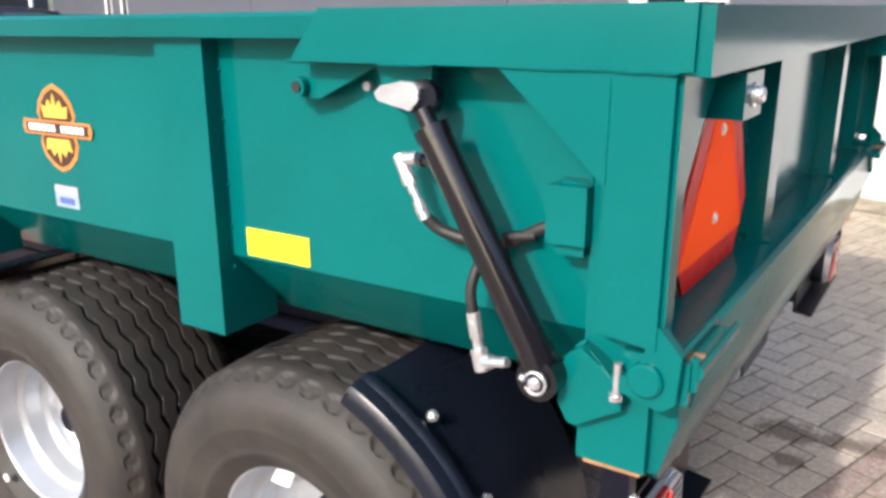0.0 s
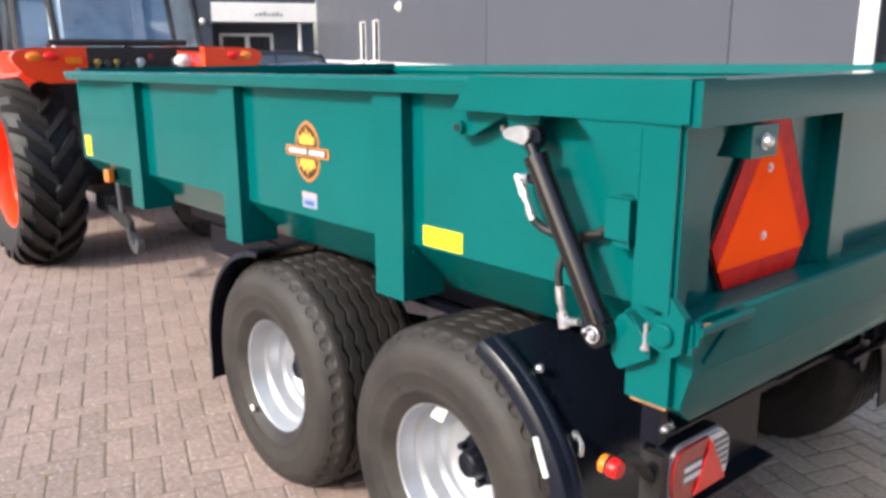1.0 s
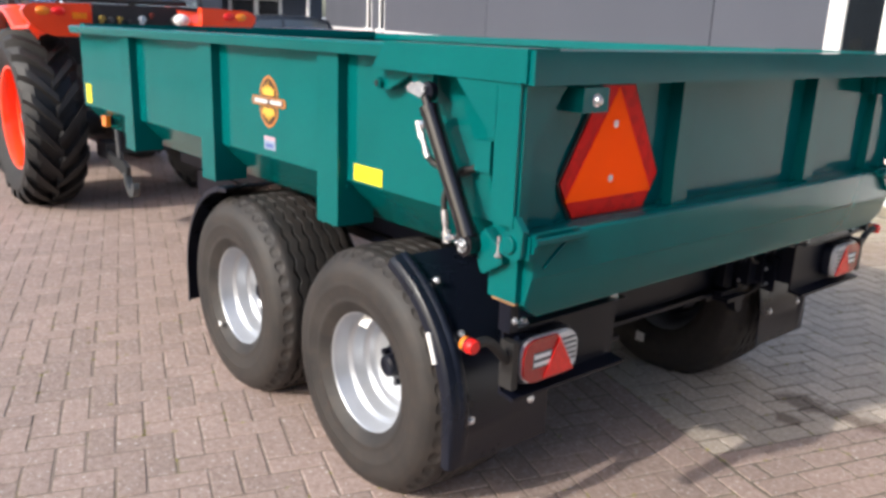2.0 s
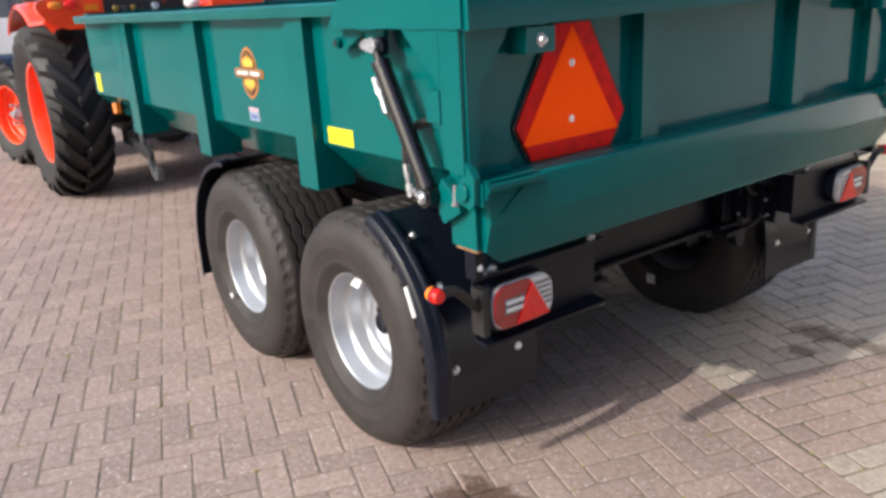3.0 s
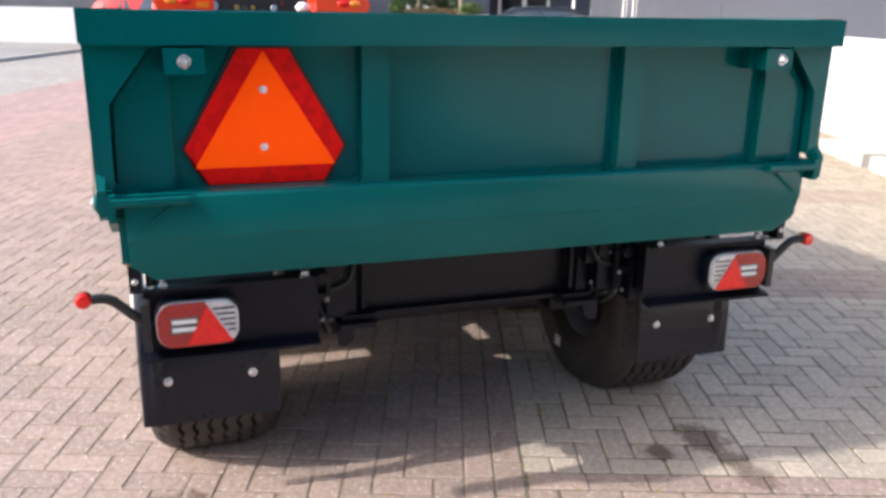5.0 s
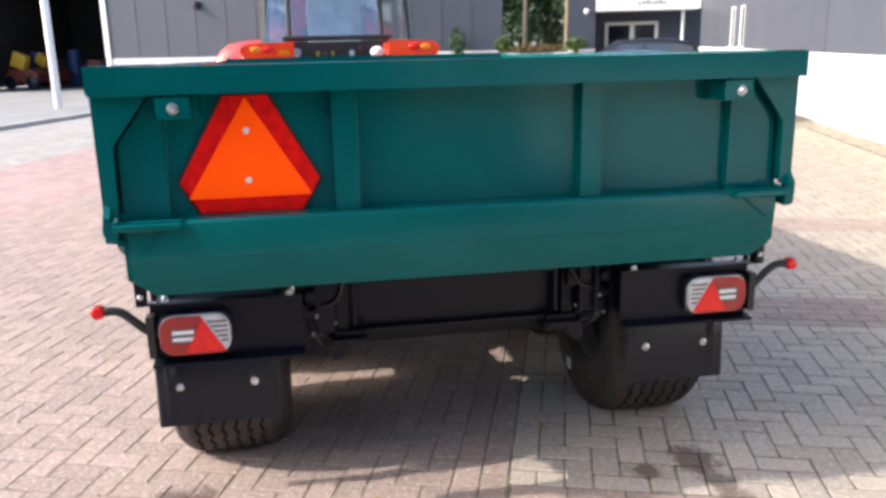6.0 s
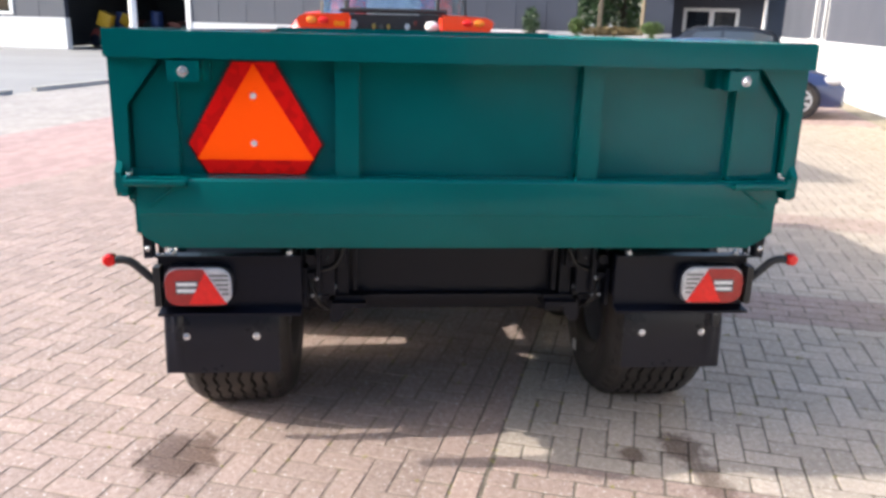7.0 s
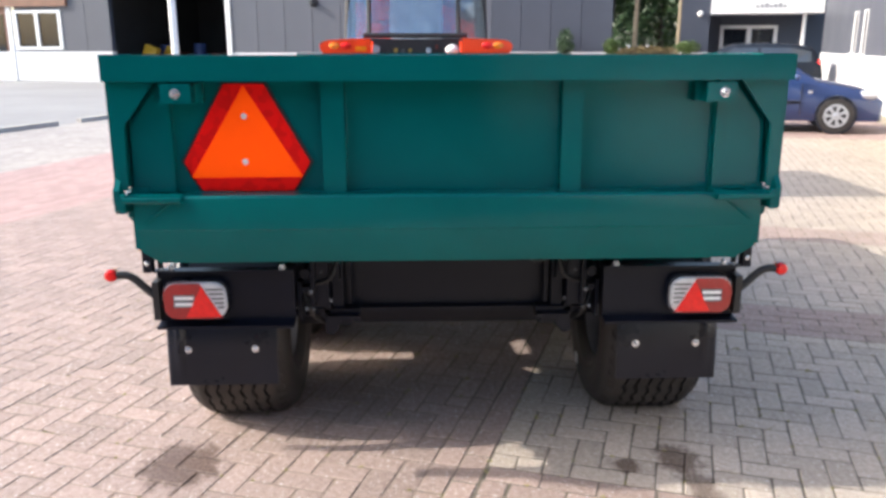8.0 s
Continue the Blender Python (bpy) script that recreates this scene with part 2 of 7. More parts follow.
def paver_pair(name, color):
    """The same brick for single pieces and for the joined rest."""
    out = []
    for kind in ("piece", "field"):
        n = Nodes(name + "_" + kind)
        rand = n.add("ShaderNodeObjectInfo").outputs["Random"] if kind == "piece" else island(n)
        p = n.place()
        grit, mid, big, speck = n.noise(p, 120, 3, 0.8), n.noise(p, 42, 5, 0.8), n.noise(p, 0.55, 4), n.noise(p, 66, 2, 0.4)
        c = n.mix(rand, [x * 0.85 for x in color], [min(1, x * 1.14) for x in color])
        c = n.mix(n.ramp(big, 0.3, 0.7), c, n.mix(1.0, c, (0.84, 0.86, 0.88), "MULTIPLY"))
        c = n.mix(n.ramp(mid, 0.3, 0.68), n.mix(1.0, c, (0.58, 0.55, 0.53), "MULTIPLY"), n.mix(0.22, c, (0.66, 0.58, 0.5)))
        c = n.mix(n.calc("MULTIPLY", n.ramp(speck, 0.64, 0.71), 0.55), c, (0.82, 0.78, 0.74))
        c = n.mix(n.calc("MULTIPLY", n.calc("SUBTRACT", 1.0, n.ramp(grit, 0.28, 0.45)), 0.5), c, [x * 0.4 for x in color])
        # blown sand, thicker towards the building
        dot = n.add("ShaderNodeVectorMath", operation="DOT_PRODUCT")
        n.link(p, dot.inputs[0])
        dot.inputs[1].default_value = (math.sin(radians(-CA)), math.cos(radians(-CA)), 0)
        sand = n.ramp(n.calc("ADD", n.calc("MULTIPLY", dot.outputs["Value"], 0.2), n.calc("MULTIPLY", big, 0.35)), 0.45, 1.0)
        drift = n.mix(n.ramp(n.noise(p, 7.0, 5, 0.7), 0.42, 0.62), (0.43, 0.35, 0.265), (0.26, 0.215, 0.12))
        c = n.mix(n.calc("MULTIPLY", sand, 0.8), c, drift)
        speckle = n.calc("SUBTRACT", 1.0, n.calc("MULTIPLY", n.ramp(grit, 0.48, 0.62), 0.45))
        damp = n.calc("MULTIPLY", stain_mask(n, p, SPOTS), speckle)
        c = n.mix(damp, c, (0.062, 0.027, 0.011))
        n.bump(n.mix(0.5, grit, mid), 0.8, 0.004)
        out.append(n.done(c, n.calc("SUBTRACT", 0.8, n.calc("MULTIPLY", damp, 0.3))))
    return out


RED_PIECE, RED_FIELD = paver_pair("red_paver", (0.425, 0.304, 0.262))
GREY_PIECE, GREY_FIELD = paver_pair("grey_paver", (0.57, 0.484, 0.398))


def joint_material():
    n = Nodes("joint_sand")
    p = n.place()
    moss, grit = n.noise(p, 9.0, 6, 0.7), n.noise(p, 120, 3)
    # the joint fill is paler over the red field than over the grey one
    across = n.add("ShaderNodeVectorMath", operation="DOT_PRODUCT")
    n.link(p, across.inputs[0])
    across.inputs[1].default_value = (math.sin(radians(CA)), -math.cos(radians(CA)), 0)
    fill = n.mix(n.calc("GREATER_THAN", across.outputs["Value"], 0.06), (0.13, 0.115, 0.087), (0.215, 0.168, 0.137))
    c = n.mix(n.ramp(moss, 0.56, 0.7), fill, (0.2, 0.18, 0.07))
    c = n.mix(n.calc("MULTIPLY", grit, 0.35), c, (0.2, 0.16, 0.125))
    c = n.mix(stain_mask(n, p, SPOTS), c, (0.03, 0.015, 0.007))
    n.bump(grit, 0.6, 0.003)
    return n.done(c, 0.95)


JOINT = joint_material()
MOSS = mottled("moss", (0.23, 0.205, 0.06), 0.4, 20, 200, 0.9)
GRIT = mottled("grit", (0.62, 0.58, 0.53), 0.3, 20, 200, 0.85)


def far_paving(name, color, joint, turn):
    """Paving too far off to tell its bricks apart: courses carried by the surface."""
    n = Nodes(name)
    p = n.place()
    m = n.add("ShaderNodeMapping")
    m.inputs["Rotation"].default_value = (0, 0, turn)
    n.link(p, m.inputs["Vector"])
    b = n.add("ShaderNodeTexBrick")
    n.link(m.outputs[0], b.inputs["Vector"])
    b.inputs["Scale"].default_value = 1.0
    b.inputs["Brick Width"].default_value, b.inputs["Row Height"].default_value = 0.211, 0.1055
    b.inputs["Mortar Size"].default_value = 0.004
    b.inputs["Color1"].default_value = (*[x * 0.85 for x in color], 1)
    b.inputs["Color2"].default_value = (*[x * 1.12 for x in color], 1)
    b.inputs["Mortar"].default_value = (*joint, 1)
    big, mid = n.noise(p, 0.35, 5), n.noise(p, 9, 4)
    c = n.mix(n.ramp(big, 0.3, 0.7), b.outputs["Color"], n.mix(1.0, b.outputs["Color"], (0.82, 0.83, 0.84), "MULTIPLY"))
    c = n.mix(n.calc("MULTIPLY", n.ramp(mid, 0.45, 0.8), 0.3), c, (0.44, 0.38, 0.32))
    n.bump(mid, 0.3, 0.004)
    return n.done(c, 0.85)


PAVE_TURN = radians(-CA)
FAR_RED = far_paving("far_red_paving", (0.39, 0.265, 0.225), (0.2, 0.15, 0.125), PAVE_TURN)
FAR_PINK = far_paving("far_pink_paving", (0.42, 0.275, 0.248), (0.26, 0.185, 0.165), PAVE_TURN)
FAR_PALE = far_paving("far_pale_paving", (0.375, 0.34, 0.31), (0.26, 0.235, 0.21), PAVE_TURN)
YARD = mottled("yard_asphalt", (0.255, 0.25, 0.243), 0.15, 0.4, 30, 0.9, 0, 0.3, 0.003)
# for ground out of view, kept dark to be reflected in the tailgate
REFLECTION_GROUND = mottled("reflection_asphalt", (0.085, 0.085, 0.085), 0.15, 0.6, 40, 0.9, 0, 0.3, 0.003)
SAND = mottled("sandy_edge", (0.28, 0.235, 0.165), 0.5, 5.0, 60, 0.95, 0, 0.5, 0.004)

# ---- mesh helpers ----
PLACE = {}


def box(bm, x0, x1, y0, y1, z0, z1):
    vs = [bm.verts.new((x, y, z)) for x in (x0, x1) for y in (y0, y1) for z in (z0, z1)]
    for f in ((0, 1, 3, 2), (4, 6, 7, 5), (0, 4, 5, 1), (2, 3, 7, 6), (0, 2, 6, 4), (1, 5, 7, 3)):
        bm.faces.new([vs[i] for i in f])
    return vs


def prism(bm, pts, axis, a, b):
    """A polygon drawn in the two other axes, drawn out along axis from a to b."""
    put = {"x": lambda p, q: (q, p[0], p[1]), "y": lambda p, q: (p[0], q, p[1]), "z": lambda p, q: (p[0], p[1], q)}[axis]
    lo = [bm.verts.new(put(p, a)) for p in pts]
    hi = [bm.verts.new(put(p, b)) for p in pts]
    k = len(pts)
    bm.faces.new(lo)
    bm.faces.new(hi[::-1])
    for i in range(k):
        bm.faces.new((lo[i], hi[i], hi[(i + 1) % k], lo[(i + 1) % k]))
    return lo + hi


def lathe(bm, profile, segs=32, axis="y", at=(0, 0, 0), closed=False):
    """Turns (along, radius) points round an axis through at."""
    rings = []
    for along, r in profile:
        ring = []
        for i in range(segs):
            c, s = math.cos(2 * math.pi * i / segs) * r, math.sin(2 * math.pi * i / segs) * r
            p = {"y": (c, along, s), "x": (along, c, s), "z": (c, s, along)}[axis]
            ring.append(bm.verts.new(Vector(p) + Vector(at)))
        rings.append(ring)
    pairs = list(zip(rings, rings[1:])) + ([(rings[-1], rings[0])] if closed else [])
    for a, b in pairs:
        for i in range(segs):
            j = (i + 1) % segs
            bm.faces.new((a[i], a[j], b[j], b[i]))
    if not closed:
        bm.faces.new(rings[0][::-1])
        bm.faces.new(rings[-1])
    return rings


def rod(bm, a, b, r, segs=14, r2=None):
    a, b = Vector(a), Vector(b)
    m = (b - a).to_track_quat("Z", "Y").to_matrix().to_4x4()
    m.translation = a
    k = (b - a).length
    rings = []
    for z, q in ((0, r), (k, r if r2 is None else r2)):
        rings.append([bm.verts.new(m @ Vector((q * math.cos(2 * math.pi * i / segs), q * math.sin(2 * math.pi * i / segs), z))) for i in range(segs)])
    for i in range(segs):
        j = (i + 1) % segs
        bm.faces.new((rings[0][i], rings[0][j], rings[1][j], rings[1][i]))
    bm.faces.new(rings[0][::-1])
    bm.faces.new(rings[1])


def tube(bm, pts, r, segs=10, steps=6):
    """A bent tube along a smooth line through pts."""
    pts = [Vector(p) for p in pts]
    line = []
    for i in range(len(pts) - 1):
        p0, p1, p2, p3 = pts[max(i - 1, 0)], pts[i], pts[i + 1], pts[min(i + 2, len(pts) - 1)]
        for k in range(steps):
            t = k / steps
            line.append(0.5 * (2 * p1 + (p2 - p0) * t + (2 * p0 - 5 * p1 + 4 * p2 - p3) * t * t + (3 * p1 - p0 - 3 * p2 + p3) * t ** 3))
    line.append(pts[-1])
    rings, side = [], None
    for i, p in enumerate(line):
        d = (line[min(i + 1, len(line) - 1)] - line[max(i - 1, 0)]).normalized()
        side = d.orthogonal().normalized() if side is None else (side - d * side.dot(d)).normalized()
        up = d.cross(side)
        rings.append([bm.verts.new(p + r * (math.cos(2 * math.pi * k / segs) * side + math.sin(2 * math.pi * k / segs) * up)) for k in range(segs)])
    for a, b in zip(rings, rings[1:]):
        for i in range(segs):
            j = (i + 1) % segs
            bm.faces.new((a[i], a[j], b[j], b[i]))
    bm.faces.new(rings[0][::-1])
    bm.faces.new(rings[-1])


def ball(bm, at, r, squash=(1, 1, 1), u=16, v=10):
    m = Matrix.Translation(at) @ Matrix.Diagonal((*[r * s for s in squash], 1))
    bmesh.ops.create_uvsphere(bm, u_segments=u, v_segments=v, radius=1.0, matrix=m)


def bolt_head(bm, at, axis, r, h):
    """A domed bolt head on a washer."""
    x, y, z = at
    k = {"x": 0, "y": 1, "z": 2}[axis]
    s = 1 if h > 0 else -1
    h = abs(h)
    prof = [(0, r * 1.45), (s * h * 0.25, r * 1.45), (s * h * 0.3, r), (s * h * 0.75, r * 0.95), (s * h, r * 0.45)]
    base = [x, y, z]
    shift = base[k]
    base[k] = 0
    lathe(bm, [(shift + p, q) for p, q in prof], 12, axis, base)


def to_mesh(name, bm, material, bevel=0.0, smooth=40):
    if bevel:
        bmesh.ops.bevel(bm, geom=[e for e in bm.edges if len(e.link_faces) == 2 and e.calc_face_angle(0) > 0.5], offset=bevel, segments=2, affect="EDGES", profile=0.6, clamp_overlap=True)
    bmesh.ops.recalc_face_normals(bm, faces=bm.faces)
    me = bpy.data.meshes.new(name)
    bm.to_mesh(me)
    bm.free()
    me.materials.append(material)
    if smooth:
        me.polygons.foreach_set("use_smooth", [True] * len(me.polygons))
        me.set_sharp_from_angle(angle=radians(smooth))
    return me


def empty_thing(name, at, label, category, group="", turn=0.0):
    ob = new(name)
    ob.empty_display_size = 0.2
    ob.matrix_basis = pose(*at, 0, 0, turn)
    PLACE[ob] = ob.matrix_basis.copy()
    return tagged(ob, label, category, group)


def part(name, bm, material, parent=None, label="", bevel=0.0, smooth=40, here=None):
    """Links a bmesh as one mesh object under a thing or a part; its coordinates are the world's, or the thing's own with here."""
    me = to_mesh(name, bm, material, bevel, smooth)
    n = len(me.vertices)
    co = np.empty(n * 3)
    me.vertices.foreach_get("co", co)
    co = co.reshape(-1, 3)
    mid = Vector((co.min(0) + co.max(0)) / 2)
    me.transform(Matrix.Translation(-mid))
    ob = new(name, me)
    m = (here if here is not None else Matrix()) @ Matrix.Translation(mid)
    ob.matrix_basis = m
    PLACE[ob] = m
    if parent is not None:
        ob.parent = parent
        ob.matrix_parent_inverse = PLACE[parent].inverted()
    return tagged(ob, label)


# ---- ground ----
UX, UY = math.cos(radians(CA)), math.sin(radians(CA))      # u runs along the paving courses


def uv_world(u, v, z=0.0):
    """Paving coordinates to the world: u along the long wall, v away from it."""
    return (u * UX + v * UY, u * UY - v * UX, z)


def slab(name, u0, u1, v0, v1, z0, z1, material, label="", parent=None, bevel=0.0):
    bm = bmesh.new()
    box(bm, u0, u1, -v1, -v0, z0, z1)
    return part(name, bm, material, parent, label, bevel, here=pose(0, 0, 0, 0, 0, CA))


def sheet(name, rect, z, material, label):
    bm = bmesh.new()
    u0, u1, v0, v1 = rect
    bm.faces.new([bm.verts.new(uv_world(u, v, z)) for u, v in ((u0, v0), (u0, v1), (u1, v1), (u1, v0))])
    return tagged(part(name, bm, material, None, "", 0, 0), label, "", "", "structure")


def ground_sheet():
    bm = bmesh.new()
    bm.faces.new([bm.verts.new(p) for p in ((-900, -900, -0.06), (900, -900, -0.06), (900, 900, -0.06), (-900, 900, -0.06))])
    return tagged(part("ground", bm, YARD, None, "", 0, 0), "pale grey asphalt yard reaching to the horizon", "ground", "", "structure")


ground_sheet()
sheet("paving_far_red", (-27, 3.1, 3.2, 4.9), -0.012, FAR_RED, "weathered red brick paving of the yard")
sheet("paving_far_front", (-27, -12, -4.4, 3.2), -0.012, FAR_RED, "weathered red brick paving of the yard")
# added behind the camera, unseen, to darken the tailgate's reflections
sheet("road", (3.1, 14, -4.86, 10.95), -0.012, REFLECTION_GROUND, "unseen dark asphalt sheet added to darken the tailgate's reflections")
sheet("paving_pink", (-27, 3.1, 4.9, 7.25), -0.006, FAR_PINK, "pinkish brick paving strip across the yard")
sheet("paving_pale", (-27, 3.1, 7.25, 10.95), -0.010, FAR_PALE, "pale sunlit brick paving of the yard")
sheet("paving_edge", (-27, 3.1, -4.86, -4.4), -0.004, SAND, "sandy mossy strip along the building wall")
for k0, k1 in ((-24.0, -11.1), (-10.47, 4.0)):
    tagged(slab("kerb", k0, k1, 10.95, 11.07, -0.06, 0.07, CONCRETE, "", None, 0.01), "low dark concrete kerb at the edge of the paving", "kerb", "", "structure")

# ---- the building ----
BUILD = pose(CX, CY, 0, 0, 0, CA)


def bpart(name, bm, material, parent, label="", bevel=0.0):
    return part(name, bm, material, parent, label, bevel, here=BUILD)


def structure(name, bm, material, label, category, bevel=0.0):
    return tagged(part(name, bm, material, None, "", bevel, here=BUILD), label, category, "", "structure")


TOP = 6.2
# long wall beside the trailer: plinth, cladding bays, a door and two slit windows
bm = bmesh.new()
for u0, u1 in ((0.0, 22.55), (23.85, 34.0)):
    box(bm, u0, u1, 0.0, 0.3, -0.05, 1.22)
wall_a = structure("wall_south", bm, PLINTH, "sunlit white plinth of the grey industrial hall", "wall")
SEAMS = [0.0, 7.23, 14.07, 20.91, 22.76]
for a, b in zip(SEAMS, SEAMS[1:]):
    bm = bmesh.new()
    if a == 0.0:
        for u0, u1, z0, z1 in ((a, 5.42, 1.22, TOP), (5.9, 6.68, 1.22, TOP), (7.16, b - 0.012, 1.22, TOP), (5.42, 5.9, 2.32, TOP), (6.68, 7.16, 2.32, TOP)):
            box(bm, u0, u1, 0.02, 0.28, z0, z1)
    else:
        box(bm, a + 0.012, b - 0.012, 0.02, 0.28, 1.22, TOP)
    bpart("panel", bm, CLAD, wall_a)
for a, b in ((23.85, 27.7), (27.7, 34.0)):
    bm = bmesh.new()
    box(bm, a + 0.012, b - 0.012, 0.02, 0.28, 1.22, TOP)
    bpart("panel", bm, CLAD, wall_a)
bm = bmesh.new()
for u0, u1 in ((0.0, 5.42), (5.9, 6.68), (7.16, 22.76), (23.85, 34.0)):
    box(bm, u0, u1, 0.06, 0.24, 1.23, TOP - 0.02)
bpart("backing", bm, CLAD_DARK, wall_a)
for k, u0 in enumerate((5.42, 6.68)):
    bm = bmesh.new()
    for x0, x1, z0, z1 in ((u0, u0 + 0.1, 1.25, 2.32), (u0 + 0.465, u0 + 0.48, 1.25, 2.32), (u0 + 0.1, u0 + 0.465, 2.29, 2.32)):
        box(bm, x0, x1, -0.006, 0.1, z0, z1)
    win = structure("window_%d" % (k + 1), bm, WHITE, "narrow upright slit window with a white frame", "window", 0.006)
    bm = bmesh.new()
    box(bm, u0 + 0.1, u0 + 0.465, 0.02, 0.035, 1.26, 2.29)
    bpart("pane", bm, DARK_PANE, win)
    bm = bmesh.new()
    box(bm, u0 - 0.02, u0 + 0.5, -0.09, 0.1, 1.18, 1.26)
    bpart("sill", bm, WHITE, win, "", 0.008)
bm = bmesh.new()
for u0, u1, z0, z1 in ((22.55, 22.97, 0.0, 1.22), (22.76, 22.97, 1.22, 3.4), (23.42, 23.64, 0.0, 3.4), (23.67, 23.85, 0.0, 3.4), (22.76, 23.85, 3.4, TOP)):
    box(bm, u0, u1, -0.03, 0.25, z0, z1)
door = structure("door_1", bm, WHITE, "tall white framed service door with dark glass", "door", 0.01)
bm = bmesh.new()
box(bm, 22.97, 23.42, -0.01, 0.02, 1.2, 3.4)
bpart("pane", bm, WINDOW_GLASS, door)
bm = bmesh.new()
box(bm, 22.97, 23.42, 0.06, 0.16, 0.0, 1.2)
bpart("lower_panel", bm, WHITE, door, "", 0.008)
bm = bmesh.new()
box(bm, 23.64, 23.67, 0.05, 0.2, 0.0, 3.4)
box(bm, 22.49, 22.545, -0.034, 0.1, 0.0, 1.22)
bpart("door_seal", bm, BLACK_EDGE, door)
bm = bmesh.new()
for u0 in (20.4, 21.55):
    box(bm, u0, u0 + 1.0, -0.75, -0.02, -0.03, 0.14)
tagged(part("doorstep", bm, CONCRETE, None, "", 0.02, here=BUILD), "rough concrete step blocks at the foot of the wall", "step", "", "structure")
bm = bmesh.new()
bolt_head(bm, (8.92, 0.02, 2.58), "y", 0.09, -0.12)
tagged(part("wall_lamp", bm, WHITE_PLASTIC, None, "", 0, here=BUILD), "small round white lamp on the grey wall", "lamp")

# end wall across the yard, with the workshop opening and the entrance
bm = bmesh.new()
for w0, w1, z1 in ((-21.88, -11.13, 1.18), (-11.13, -6.8, 1.22), (-34.5, -27.63, 1.22), (-4.48, -3.54, 1.22)):
    box(bm, -0.3, 0.0, w0, w1, -0.05, z1)
wall_b = structure("wall_west", bm, PLINTH, "white plinth of the hall across the yard", "wall")


def cladding(w0, w1, z0, z1, material, count):
    step = (w1 - w0) / count
    for i in range(count):
        bm = bmesh.new()
        box(bm, -0.28, -0.02, w0 + i * step + 0.012, w0 + (i + 1) * step - 0.012, z0, z1)
        bpart("panel", bm, material, wall_b)
    bm = bmesh.new()
    box(bm, -0.26, -0.05, w0, w1, z0, z1 - 0.01)
    bpart("backing", bm, CLAD_DARK, wall_b)


cladding(-21.88, -11.13, 1.18, TOP, CLAD, 9)
cladding(-11.13, -6.8, 1.22, TOP, CLAD_DARK, 4)
cladding(-4.48, -3.54, 1.22, TOP, CLAD_DARK, 1)
cladding(-30.1, -27.63, 1.22, TOP, CLAD, 2)
cladding(-34.5, -32.6, 3.1, TOP, CLAD, 2)
cladding(-32.6, -30.1, 3.1, TOP, CLAD, 2)
cladding(-27.63, -21.88, 4.4, TOP, CLAD, 5)
cladding(-6.8, -4.48, 4.2, TOP, CLAD_DARK, 2)
cladding(-3.54, 0.0, 3.1, TOP, CLAD_DARK, 3)
bm = bmesh.new()
box(bm, -0.2, 0.03, -22.08, -21.88, 0.0, 4.4)
tagged(part("door_frame", bm, WHITE, None, "", 0.01, here=BUILD), "white post of the open workshop door", "door frame", "", "structure")
# a white mast that stands free in the yard before the workshop
bm = bmesh.new()
lathe(bm, [(-0.02, 0.1), (0.0, 0.105), (5.9, 0.095), (6.0, 0.06), (6.02, 0.0)], 24, "z", (9.05, -18.34, 0))
mast = part("mast", bm, WHITE, None, "", 0, 40, here=BUILD)
tagged(mast, "plain white mast standing on the yard paving", "mast")
# the dark workshop behind the opening, its shade put into near-black walls
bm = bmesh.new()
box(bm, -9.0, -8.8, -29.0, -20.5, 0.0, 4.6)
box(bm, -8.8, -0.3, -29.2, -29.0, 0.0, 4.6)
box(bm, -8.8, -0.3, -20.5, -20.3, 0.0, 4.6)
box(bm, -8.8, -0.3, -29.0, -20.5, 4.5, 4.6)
structure("wall_workshop", bm, DARK_INSIDE, "inside walls of the workshop, near-black to carry its shade", "wall")
def workshop_machine(w, u, tilt, hood_size, label):
    """A red machine frame on wheels with a tilted yellow hood."""
    thing = empty_thing("workshop_machine", BUILD @ Vector((u, w, 0.0)), label, "machine", "machines in the workshop")
    bm = bmesh.new()
    prism(bm, [(w - 0.7, 0.25), (w + 0.75, 0.25), (w + 0.8, 0.6), (w + 0.45, 0.82), (w - 0.5, 0.78), (w - 0.75, 0.5)], "x", u - 0.4, u + 0.4)
    bpart("frame", bm, CRATE_RED, thing, "dark red frame", 0.04)
    bm = bmesh.new()
    box(bm, u + 0.1, u + 0.45, w - hood_size, w + hood_size, 1.14 - hood_size, 1.14 + hood_size)
    bmesh.ops.rotate(bm, cent=(u, w, 1.14), matrix=Matrix.Rotation(radians(tilt), 3, "X"), verts=bm.verts)
    bpart("hood", bm, CRATE_YELLOW, thing, "yellow hood", 0.03)
    for dw in (-0.5, 0.5):
        bm = bmesh.new()
        lathe(bm, [(u + 0.3, 0.2), (u + 0.32, 0.27), (u + 0.44, 0.27), (u + 0.46, 0.2)], 20, "x", (0, w + dw, 0.27))
        bpart("wheel", bm, BLACK_PLASTIC, thing)


workshop_machine(-27.1, -2.2, -22, 0.31, "dark red machine with a tilted yellow hood in the dark workshop")
workshop_machine(-26.75, -3.2, -30, 0.24, "dark red machine with a tilted yellow hood in the dark workshop")
clutter = random.Random(11)
